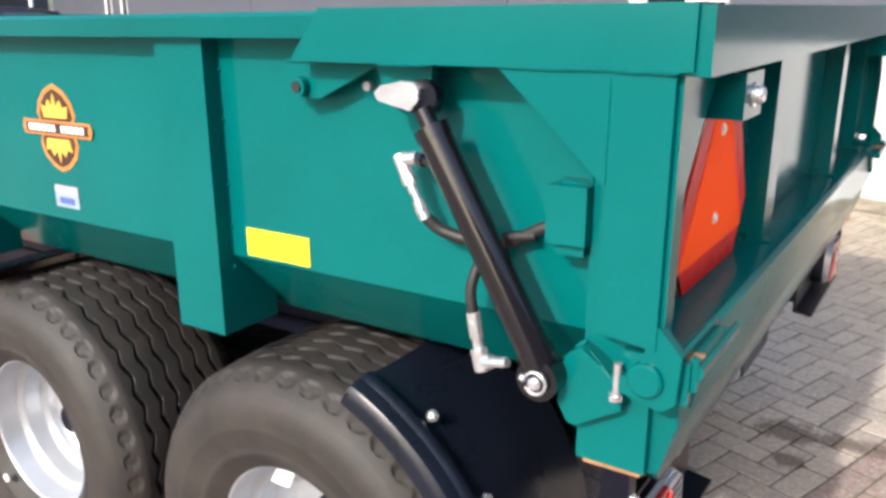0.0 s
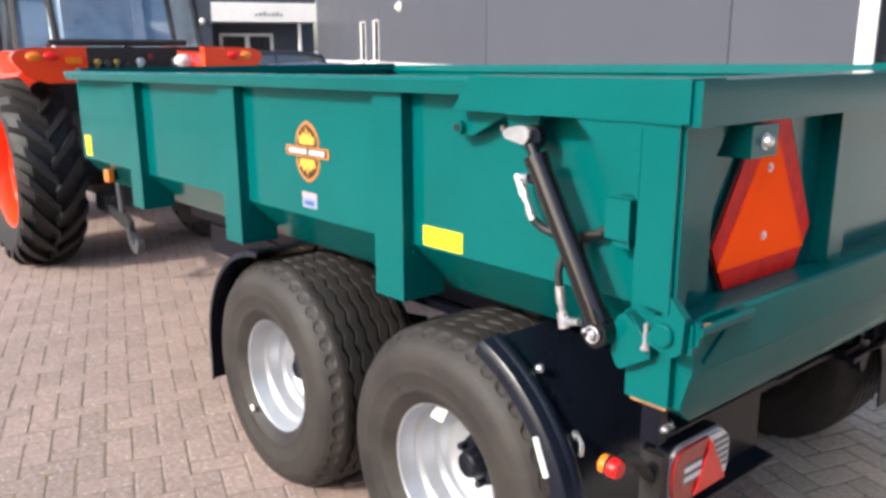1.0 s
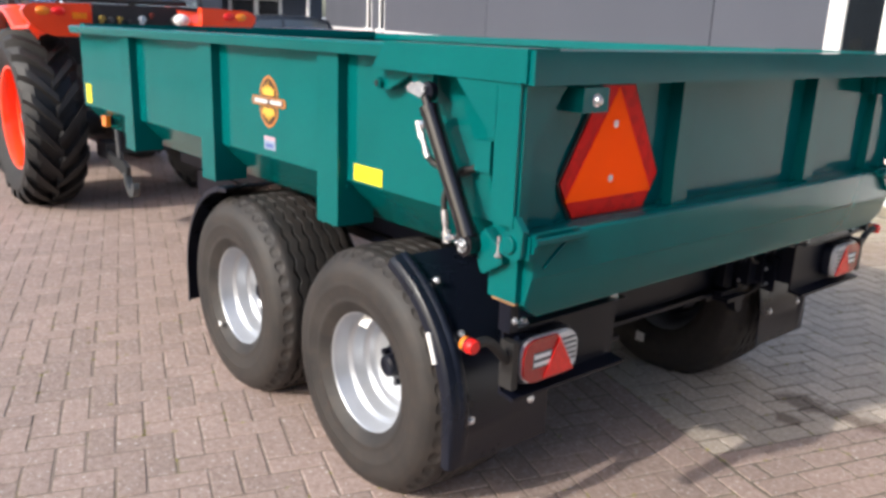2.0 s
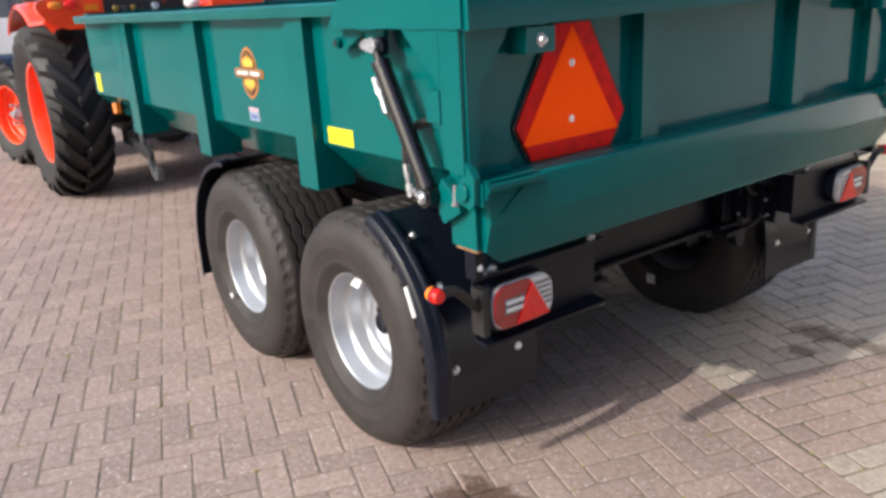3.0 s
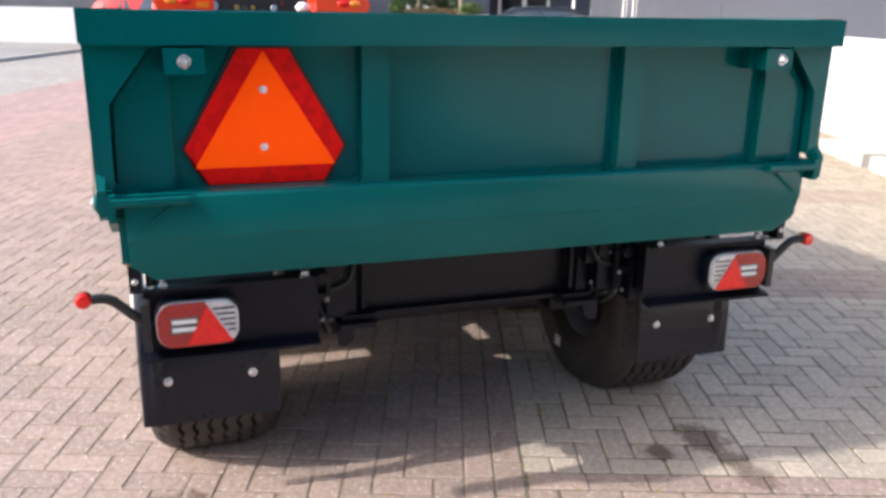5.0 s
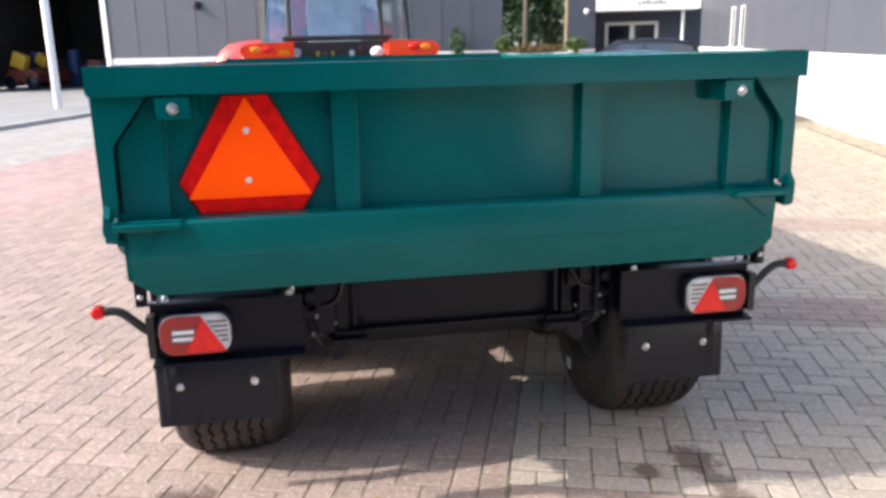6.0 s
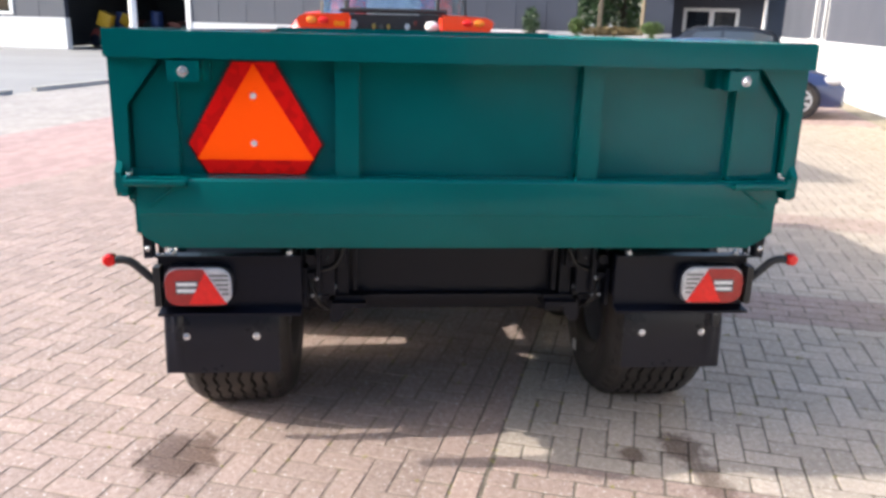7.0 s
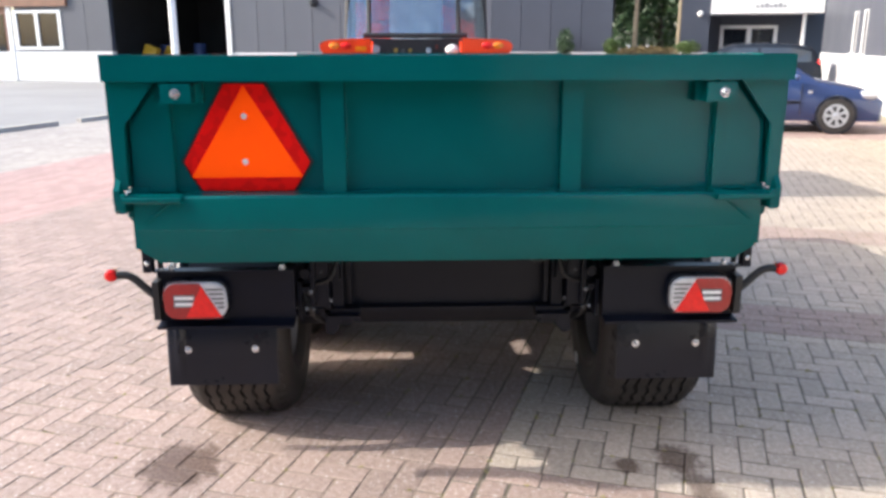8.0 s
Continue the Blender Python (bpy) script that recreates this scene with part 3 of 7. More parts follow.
for k in range(9):
    w, u, size = -27.4 + 0.62 * k + clutter.uniform(-0.1, 0.1), -3.9 - clutter.uniform(0.0, 1.2), clutter.uniform(0.3, 0.48)
    bm = bmesh.new()
    box(bm, u - 0.4, u + 0.4, w - size * 0.6, w + size * 0.6, 0.0, size * 2.4)
    for v in bm.verts:
        v.co.y += clutter.uniform(-0.07, 0.07)
        if v.co.z > 0.1:
            v.co.z += clutter.uniform(-0.12, 0.12)
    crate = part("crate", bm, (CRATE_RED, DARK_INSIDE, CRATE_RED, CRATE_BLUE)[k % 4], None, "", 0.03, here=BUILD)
    tagged(crate, "dusky crate standing in the dark workshop", "crate", "crates in the workshop")
for w, u, r, h in ((-27.6, -3.8, 0.28, 1.5), (-26.2, -4.4, 0.28, 1.55), (-23.7, -5.4, 0.3, 1.2), (-22.6, -5.0, 0.3, 1.15)):
    bm = bmesh.new()
    lathe(bm, [(0.0, r * 0.95), (0.03, r), (h * 0.33, r), (h * 0.35, r * 1.05), (h * 0.37, r), (h * 0.65, r), (h * 0.67, r * 1.05), (h * 0.69, r), (h * 0.98, r), (h, r * 0.94)], 20, "z", (u, w, 0))
    tagged(part("barrel", bm, CRATE_BLUE, None, "", 0, here=BUILD), "blue barrel in the dark workshop", "barrel", "barrels in the workshop")
# window and brown door at the far end
bm = bmesh.new()
for w0, w1, z0, z1 in ((-32.6, -30.1, 1.3, 1.42), (-32.6, -30.1, 2.84, 2.96), (-32.6, -32.44, 1.42, 2.84), (-30.26, -30.1, 1.42, 2.84), (-31.46, -31.3, 1.42, 2.84)):
    box(bm, -0.12, 0.02, w0, w1, z0, z1)
win = structure("window_3", bm, WHITE, "wide white framed window in two lights", "window", 0.01)
for w0, w1 in ((-32.44, -31.46), (-31.3, -30.26)):
    bm = bmesh.new()
    box(bm, -0.07, -0.05, w0, w1, 1.42, 2.84)
    bpart("pane", bm, WINDOW_GLASS, win)
bm = bmesh.new()
box(bm, -0.3, -0.1, -32.6, -30.1, 1.22, 1.3)
box(bm, -0.3, -0.1, -32.6, -30.1, 2.96, 3.1)
bpart("reveal", bm, CLAD, win)
bm = bmesh.new()
box(bm, -0.1, 0.1, -36.0, -29.7, 3.1, 3.75)
tagged(part("fascia_board", bm, BROWN_WOOD, None, "", 0.02, here=BUILD), "reddish brown fascia over the window", "fascia", "", "structure")
bm = bmesh.new()
box(bm, -0.1, 0.03, -32.95, -32.75, 0.0, 3.1)
tagged(part("door_post", bm, WHITE, None, "", 0.01, here=BUILD), "white post beside the brown door", "post", "", "structure")
bm = bmesh.new()
box(bm, -0.1, -0.02, -34.4, -32.95, 0.0, 3.1)
door = structure("door_2", bm, BROWN_WOOD, "brown door with a glazed upper half", "door", 0.02)
bm = bmesh.new()
box(bm, -0.03, 0.0, -34.2, -33.15, 1.2, 2.8)
bpart("pane", bm, WINDOW_GLASS, door)
bm = bmesh.new()
bolt_head(bm, (-0.02, -18.2, 3.06), "x", 0.12, 0.25)
tagged(part("wall_lamp", bm, SEAT_DARK, None, "", 0, here=BUILD), "dark round lamp on the cladding", "lamp")

# entrance recess with canopy and glazed door
bm = bmesh.new()
box(bm, -2.1, -1.82, -3.54, 0.3, 0.0, TOP)
box(bm, -1.82, -0.3, -3.84, -3.54, 0.0, TOP)
structure("wall_entrance", bm, CLAD_DARK, "dark clad walls of the recessed entrance", "wall")
bm = bmesh.new()
box(bm, -1.82, 0.06, -3.54, -0.02, 2.48, 3.1)
canopy = structure("canopy", bm, WHITE, "white canopy over the entrance", "canopy", 0.02)
bm = bmesh.new()
for k in range(7):
    box(bm, 0.062, 0.07, -2.12 + 0.14 * k, -2.02 + 0.14 * k, 2.66, 2.74 + 0.03 * (k % 3))
bpart("lettering", bm, GREY_STEEL, canopy, "grey sign bars")
bm = bmesh.new()
rod(bm, (-0.3, -0.55, 0.0), (-0.3, -0.55, 2.48), 0.06)
bpart("column", bm, WHITE, canopy)
bm = bmesh.new()
for w0, w1, z0, z1 in ((-3.14, -3.02, 0, 2.13), (-2.24, -2.08, 0, 2.13), (-1.34, -1.22, 0, 2.13), (-3.14, -1.22, 2.02, 2.13), (-3.02, -1.34, 0.0, 0.12), (-3.02, -1.34, 0.95, 1.05)):
    box(bm, -1.8, -1.72, w0, w1, z0, z1)
door = structure("door_3", bm, WHITE, "white framed glazed double door of the entrance", "door", 0.006)
for w0, w1 in ((-3.02, -2.24), (-2.08, -1.34)):
    bm = bmesh.new()
    box(bm, -1.78, -1.76, w0, w1, 0.12, 2.02)
    bpart("pane", bm, WINDOW_GLASS, door)
bm = bmesh.new()
ball(bm, (0.12, -3.87, 2.48), 0.1)
tagged(part("globe_lamp", bm, WHITE_PLASTIC, None, "", 0, here=BUILD), "small white globe lamp on the entrance wall", "lamp")


# unseen dark wall behind the camera, added to darken what the tailgate reflects
bm = bmesh.new()
box(bm, 38.5, 38.8, -24.0, 0.3, -0.05, 6.0)
structure("wall_east", bm, CLAD_DARK, "unseen dark clad wall added to darken the tailgate's reflections", "wall")


# ---- planting in a gap of the building, built in place of a window's reflection ----
def leaf_cloud(bm, rng, centre, radii, count, size):
    for _ in range(count):
        d = Vector((rng.gauss(0, 1), rng.gauss(0, 1), rng.gauss(0, 1))).normalized() * rng.random() ** 0.4
        p = Vector(centre) + Vector((d.x * radii[0], d.y * radii[1], d.z * radii[2]))
        a, b = Vector((rng.gauss(0, 1), rng.gauss(0, 1), rng.gauss(0, 1))).normalized(), Vector((rng.gauss(0, 1), rng.gauss(0, 1), rng.gauss(0, 1)))
        b = a.cross(b).normalized()
        s = size * rng.uniform(0.6, 1.4)
        bm.faces.new([bm.verts.new(p + q) for q in (a * s, b * s * 0.5, -a * s, -b * s * 0.5)])


def tree(at, height, spread, seed, leaf):
    rng = random.Random(seed)
    x, y = at
    w = BUILD @ Vector((x, y, 0))
    thing = empty_thing("tree", w, "broad leafy green tree standing in for one reflected in a window", "tree", "trees in the gap")
    bm = bmesh.new()
    rod(bm, w, w + Vector((0.1, 0.05, height * 0.75)), 0.16, 10, 0.06)
    tips = []
    for k in range(9):
        z = height * rng.uniform(0.2, 0.75)
        a = rng.uniform(0, 6.28)
        tip = w + Vector((math.cos(a) * spread * rng.uniform(0.5, 0.9), math.sin(a) * spread * rng.uniform(0.5, 0.9), z + height * 0.18))
        rod(bm, w + Vector((0.05, 0.02, z)), tip, 0.05, 6, 0.015)
        tips.append(tip)
    part("trunk", bm, BARK, thing)
    bm = bmesh.new()
    for tip in tips + [w + Vector((0, 0, height * 0.85))]:
        leaf_cloud(bm, rng, tip, (spread * 0.55, spread * 0.55, height * 0.17), 420, 0.11)
    for k in range(6):
        leaf_cloud(bm, rng, w + Vector((rng.uniform(-1, 1) * spread * 0.6, rng.uniform(-1, 1) * spread * 0.6, height * rng.uniform(0.12, 0.5))), (spread * 0.5, spread * 0.5, height * 0.12), 260, 0.11)
    part("crown", bm, leaf, thing, "", 0, 0)


for k, (u, w, h, s) in enumerate(((-6.0, -7.4, 7.0, 1.8), (-7.0, -5.4, 8.0, 1.9), (-5.0, -4.2, 6.5, 1.6), (-9.5, -6.3, 9.0, 2.2), (-10.0, -3.5, 9.0, 2.2), (-9.0, -9.0, 9.0, 2.2))):
    tree((u, w), h, s, 40 + k, (LEAF, LEAF_LIGHT)[k % 2])
bm = bmesh.new()
rng = random.Random(5)
leaf_cloud(bm, rng, (-0.2, -5.6, 1.22), (0.35, 1.15, 0.22), 1500, 0.05)
tagged(part("hedge", bm, HEDGE_DRY, None, "", 0, 0, here=BUILD), "low brownish hedge in the gap between the walls", "hedge", "", "stuff")
bm = bmesh.new()
box(bm, -0.4, 0.0, -6.78, -4.5, -0.05, 1.12)
structure("wall_planter", bm, PLINTH, "low white planter wall in the gap", "wall", 0.02)
for w in (-6.05, -4.55):
    bm = bmesh.new()
    rod(bm, (-0.55, w, 0.0), (-0.5, w + 0.05, 4.2), 0.09, 10, 0.08)
    tagged(part("timber_post", bm, POST_WOOD, None, "", 0, here=BUILD), "weathered timber post in front of the trees", "post", "timber posts")
for w, r, h, mat, lab in ((-8.34, 0.32, 0.75, LEAF, "small dark green conifer against the cladding"), (-4.2, 0.42, 0.32, LEAF_LIGHT, "rounded light green bush beside the gap"), (-6.75, 0.3, 0.4, LEAF_LIGHT, "rounded light green bush beside the gap")):
    bm = bmesh.new()
    rng = random.Random(int(-w * 10))
    leaf_cloud(bm, rng, (0.5, w, 1.3 + h * 0.3), (r, r, h * 0.7), 900, 0.045)
    leaf_cloud(bm, rng, (0.5, w, 0.6), (r * 0.9, r * 0.9, 0.6), 900, 0.05)
    rod(bm, (0.5, w, 0.0), (0.5, w, 1.3), 0.03)
    tagged(part("bush", bm, mat, None, "", 0, 0, here=BUILD), lab, "bush", "bushes along the wall")

# ---- the tipping trailer ----
YC = 0.008                                  # middle line of the trailer
TILT_X = 0.013                              # its bed falls this much a metre towards the drawbar
trailer = empty_thing("tipping_trailer", (-1.8, YC, 0.0), "new green tipping trailer with black running gear on brick paving", "trailer")


def lean(bm):
    for v in bm.verts:
        v.co.z += TILT_X * min(v.co.x, 0.0)


def tpart(name, bm, material, label="", bevel=0.003, parent=None, smooth=40):
    lean(bm)
    return part(name, bm, material, parent or trailer, label, bevel, smooth)


def weld(bm, a, b, r, seed):
    """A lumpy bead of weld from a to b."""
    rng = random.Random(seed)
    a, b = Vector(a), Vector(b)
    d = b - a
    side = d.normalized().orthogonal().normalized()
    up = d.normalized().cross(side)
    count = max(4, int(d.length / 0.009))
    rings = []
    for i in range(count + 1):
        q = r * (rng.uniform(0.72, 1.28) if 0 < i < count else 0.4)
        c = a + d * i / count + (side * rng.uniform(-0.2, 0.2) + up * rng.uniform(-0.2, 0.2)) * r
        rings.append([bm.verts.new(c + q * (math.cos(k * 1.0472) * side + math.sin(k * 1.0472) * up)) for k in range(6)])
    for p, q in zip(rings, rings[1:]):
        for k in range(6):
            bm.faces.new((p[k], p[(k + 1) % 6], q[(k + 1) % 6], q[k]))
    bm.faces.new(rings[0][::-1])
    bm.faces.new(rings[-1])


def sided(pts, side):
    """Mirrors (y, z) points given for the left side to the right."""
    return [(y if side < 0 else 2 * YC - y, z) for y, z in pts]


def ys(y, side):
    return y if side < 0 else 2 * YC - y


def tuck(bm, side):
    """Moves the ram and its fittings inward, scaled about the first camera position to fit that view."""
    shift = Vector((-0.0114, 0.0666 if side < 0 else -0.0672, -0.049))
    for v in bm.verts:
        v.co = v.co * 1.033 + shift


def ybox(bm, x0, x1, ya, yb, z0, z1, side):
    a, b = sorted((ys(ya, side), ys(yb, side)))
    return box(bm, x0, x1, a, b, z0, z1)


FRONT = -3.6
for side in (-1, 1):
    bm = bmesh.new()
    prism(bm, sided([(-1.005, 1.455), (-1.005, 1.043), (-0.853, 0.89), (-0.845, 0.897), (-0.997, 1.047), (-0.997, 1.455)], side), "x", FRONT, -0.03)
    tpart("side_wall", bm, GREEN)
    bm = bmesh.new()
    prism(bm, sided([(-1.064, 1.447), (-1.07, 1.48), (-1.063, 1.487), (-0.99, 1.487), (-0.985, 1.48), (-0.985, 1.447)], side), "x", FRONT + 0.02, -0.5)
    tpart("top_rail", bm, GREEN, "", 0.005)
    bm = bmesh.new()
    a, b = sorted((ys(-1.09, side), ys(-0.984, side)))
    prism(bm, [(-0.55, 1.414), (-0.487, 1.491), (0.07, 1.491), (0.07, 1.414)], "y", a, b)
    tpart("rail_cover", bm, GREEN, "", 0.008)
    for x in (-0.868, -1.812, -2.76):
        bm = bmesh.new()
        prism(bm, sided([(-1.042, 1.448), (-1.042, 0.888), (-0.9, 0.888), (-0.9, 0.94), (-1.0, 1.043), (-1.0, 1.448)], side), "x", x - 0.064, x + 0.064)
        tpart("rib", bm, GREEN, "", 0.008)
    # rear post with gusset, stepped column and foot
    bm = bmesh.new()
    a, b = sorted((ys(-1.085, side), ys(-0.985, side)))
    y0, y1 = (a, a + 0.012) if side < 0 else (b - 0.012, b)
    prism(bm, [(-0.186, 1.413), (0.05, 1.413), (0.05, 1.066), (-0.03, 1.076), (-0.03, 1.268)], "y", y0, y1)
    ybox(bm, -0.028, 0.046, -1.073, -1.046, 1.068, 1.413, side)
    ybox(bm, -0.062, -0.028, -1.045, -0.985, 0.985, 1.33, side)
    ybox(bm, -0.028, 0.02, -1.045, -0.985, 0.985, 1.068, side)
    tpart("rear_post", bm, GREEN, "", 0.004)
    bm = bmesh.new()
    ybox(bm, -0.068, 0.034, -1.043, -0.95, 0.86, 0.985, side)
    tpart("post_foot", bm, GREEN, "", 0.004)
    bm = bmesh.new()
    ybox(bm, -0.06, 0.026, -1.036, -0.96, 0.85, 0.8596, side)
    tpart("wear_strip", bm, STEEL_RUST, "rust brown bare steel edge", 0.001)
    bm = bmesh.new()
    ybox(bm, -0.118, -0.06, -1.068, -0.995, 1.182, 1.262, side)
    ybox(bm, -0.108, -0.066, -1.056, -1.0, 1.165, 1.182, side)
    tpart("stop_block", bm, GREEN, "", 0.006)
    # hinge bracket and lever with boss at the gate's pivot
    bm = bmesh.new()
    a, b = sorted((ys(-1.068, side), ys(-1.036, side)))
    prism(bm, [(-0.074, 1.032), (-0.052, 1.044), (-0.03, 1.03), (0.003, 1.004), (0.004, 0.962), (-0.062, 0.922), (-0.074, 0.925), (-0.089, 0.952), (-0.083, 1.015)], "y", a, b)
    tpart("hinge_plate", bm, GREEN, "", 0.004)
    bm = bmesh.new()
    a, b = sorted((ys(-1.082, side), ys(-1.062, side)))
    prism(bm, [(-0.056, 1.036), (-0.05, 1.046), (-0.008, 1.017), (0.02, 1.024), (0.034, 1.056), (0.043, 1.096), (0.051, 1.099), (0.084, 1.064), (0.08, 0.998), (0.066, 0.986), (0.056, 0.984), (-0.002, 0.999), (-0.012, 1.008)], "y", a, b)
    lever = tpart("gate_lever", bm, GREEN, "", 0.004)
    bm = bmesh.new()
    a, b = sorted((ys(-1.055, side), ys(-1.041, side)))
    prism(bm, [(0.088, 1.056), (0.098, 1.052), (0.098, 1.01), (0.088, 1.006)], "y", a, b)
    tpart("hinge_cheek", bm, GREEN, "", 0.003)
    bm = bmesh.new()
    ya = ys(-1.062, side)
    s = 1 if side > 0 else -1
    lathe(bm, [(ya, 0.0235), (ya + s * 0.027, 0.0235), (ya + s * 0.03, 0.02)], 28, "y", (0.04, 0, 1.024))
    tpart("pivot_boss", bm, GREEN, "", 0.0, lever)
    bm = bmesh.new()
    rod(bm, (0.0, ys(-1.078, side), 0.984), (0.0, ys(-1.078, side), 1.036), 0.0055)
    rod(bm, (-0.001, ys(-1.078, side), 0.982), (-0.001, ys(-1.078, side), 0.99), 0.0095, 6)
    tpart("grease_bolt", bm, ZINC, "bright zinc bolt", 0.0, lever)
    # ram that works the gate
    bm = bmesh.new()
    yr = ys(-1.112, side)
    rod(bm, (-0.270, yr, 1.33), (-0.100, yr, 1.034), 0.0245, 32)
    rod(bm, (-0.272, yr, 1.334), (-0.264, yr, 1.319), 0.0262, 32)
    rod(bm, (-0.107, yr, 1.046), (-0.095, yr, 1.024), 0.0262, 32)
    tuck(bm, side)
    ram = tpart("ram", bm, CYLINDER_BLACK, "black hydraulic ram", 0.0)
    bm = bmesh.new()
    rod(bm, (-0.286, yr, 1.356), (-0.271, yr, 1.33), 0.013, 16)
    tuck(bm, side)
    tpart("rod", bm, CYLINDER_BLACK, "dark piston rod", 0.0, ram)
    bm = bmesh.new()
    lathe(bm, [(ys(-1.104, side), 0.025), (ys(-1.086, side), 0.025)], 24, "y", (-0.294, 0, 1.37))
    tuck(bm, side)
    tpart("rod_eye", bm, BLACK_PAINT, "black rod eye", 0.002, ram)
    bm = bmesh.new()
    lathe(bm, [(yr - s * 0.02, 0.03), (yr + s * 0.02, 0.03)], 24, "y", (-0.092, 0, 1.009))
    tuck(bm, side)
    tpart("eye", bm, CYLINDER_BLACK, "", 0.002, ram)
    bm = bmesh.new()
    yo = yr + s * 0.02
    lathe(bm, [(yo, 0.0095), (yo + s * 0.010, 0.0095), (yo + s * 0.013, 0.006)], 16, "y", (-0.091, 0, 1.008))
    tube(bm, [(-0.091 + 0.0155 * math.cos(radians(a)), yo + s * 0.006, 1.008 + 0.0155 * math.sin(radians(a))) for a in range(-150, 151, 30)], 0.0024, 8, 3)
    ball(bm, (-0.109, yo + s * 0.006, 1.012), 0.006, (1, 1, 1), 8, 6)
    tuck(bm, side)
    tpart("retaining_pin", bm, ZINC, "bright zinc pin with split ring", 0.0, ram)
    bm = bmesh.new()
    y1, y2 = ys(-1.11, side), ys(-1.07, side)
    yf = ys(-1.088, side)
    rod(bm, (-0.312, yf, 1.284), (-0.340, yf, 1.278), 0.0105, 8)
    rod(bm, (-0.344, yf, 1.287), (-0.328, yf, 1.254), 0.011, 8)
    rod(bm, (-0.331, yf, 1.258), (-0.324, yf, 1.245), 0.0122, 6)
    rod(bm, (-0.328, yf, 1.252), (-0.306, yf, 1.212), 0.0068, 10)
    rod(bm, (-0.322, yf, 1.241), (-0.318, yf, 1.233), 0.0088, 10)
    rod(bm, (-0.312, yf, 1.222), (-0.298, yf, 1.196), 0.0098, 10)
    rod(bm, (-0.306, yf, 1.211), (-0.304, yf, 1.206), 0.0108, 10)
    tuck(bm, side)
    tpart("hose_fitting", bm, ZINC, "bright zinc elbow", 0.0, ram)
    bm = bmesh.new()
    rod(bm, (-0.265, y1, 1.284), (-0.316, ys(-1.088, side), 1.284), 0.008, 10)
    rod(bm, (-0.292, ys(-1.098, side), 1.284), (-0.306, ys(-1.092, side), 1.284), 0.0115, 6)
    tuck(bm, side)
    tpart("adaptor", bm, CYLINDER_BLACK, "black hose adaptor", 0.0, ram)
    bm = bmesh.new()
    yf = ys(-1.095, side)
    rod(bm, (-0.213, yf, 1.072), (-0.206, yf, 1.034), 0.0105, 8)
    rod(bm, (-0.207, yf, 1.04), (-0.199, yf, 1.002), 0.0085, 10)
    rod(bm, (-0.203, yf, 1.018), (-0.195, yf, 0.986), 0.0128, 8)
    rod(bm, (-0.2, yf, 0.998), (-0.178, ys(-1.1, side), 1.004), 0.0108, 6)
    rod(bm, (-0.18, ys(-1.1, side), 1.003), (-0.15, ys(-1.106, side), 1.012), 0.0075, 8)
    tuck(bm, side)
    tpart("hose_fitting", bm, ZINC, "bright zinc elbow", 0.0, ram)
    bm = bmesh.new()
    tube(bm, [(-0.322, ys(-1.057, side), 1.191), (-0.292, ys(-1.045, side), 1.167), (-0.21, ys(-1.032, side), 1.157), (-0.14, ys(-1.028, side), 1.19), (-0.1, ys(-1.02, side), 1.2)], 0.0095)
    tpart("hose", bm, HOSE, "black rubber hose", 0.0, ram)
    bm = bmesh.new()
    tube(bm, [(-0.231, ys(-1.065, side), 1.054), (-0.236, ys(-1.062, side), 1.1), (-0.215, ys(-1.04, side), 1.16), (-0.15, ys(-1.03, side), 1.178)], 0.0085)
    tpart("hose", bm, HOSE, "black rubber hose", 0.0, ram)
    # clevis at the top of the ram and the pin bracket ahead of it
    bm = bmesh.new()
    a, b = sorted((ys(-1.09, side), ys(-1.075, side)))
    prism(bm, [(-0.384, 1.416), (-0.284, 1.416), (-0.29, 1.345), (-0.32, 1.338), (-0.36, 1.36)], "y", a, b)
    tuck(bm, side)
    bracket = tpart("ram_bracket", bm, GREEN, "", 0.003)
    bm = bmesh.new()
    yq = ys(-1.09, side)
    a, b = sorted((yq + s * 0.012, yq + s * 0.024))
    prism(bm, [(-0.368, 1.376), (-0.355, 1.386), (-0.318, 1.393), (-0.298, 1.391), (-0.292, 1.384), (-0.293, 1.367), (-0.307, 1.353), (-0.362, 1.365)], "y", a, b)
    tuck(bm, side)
    tpart("clevis", bm, ZINC, "bright zinc clevis", 0.006, bracket)
    bm = bmesh.new()
    a, b = sorted((ys(-1.045, side), ys(-1.02, side)))
    prism(bm, [(-0.6, 1.41), (-0.41, 1.41), (-0.53, 1.354), (-0.575, 1.354), (-0.6, 1.364)], "y", a, b)
    a, b = sorted((ys(-1.01, side), ys(-1.0, side)))
    prism(bm, [(-0.46, 1.41), (-0.38, 1.41), (-0.4, 1.37), (-0.44, 1.355), (-0.5, 1.362)], "y", a, b)
    catch = tpart("pin_bracket", bm, GREEN, "", 0.003)
    bm = bmesh.new()
    rod(bm, (-0.566, ys(-1.03, side), 1.372), (-0.566, ys(-1.06, side), 1.372), 0.016, 18)
    boss = tpart("boss", bm, GREEN, "", 0.003, catch)
    # solid black disc carries the shade of the boss's open end
    bm = bmesh.new()
    rod(bm, (-0.566, ys(-1.06, side), 1.372), (-0.566, ys(-1.063, side), 1.372), 0.009, 14)
    tpart("boss_hole", bm, BLACK_EDGE, "black disc standing in for the dark open end", 0.0, catch)
    bm = bmesh.new()
    rod(bm, (-0.455, ys(-1.005, side), 1.374), (-0.455, ys(-1.022, side), 1.374), 0.007, 10)
    tpart("bolt", bm, GREY_STEEL, "zinc bolt", 0.002, catch)

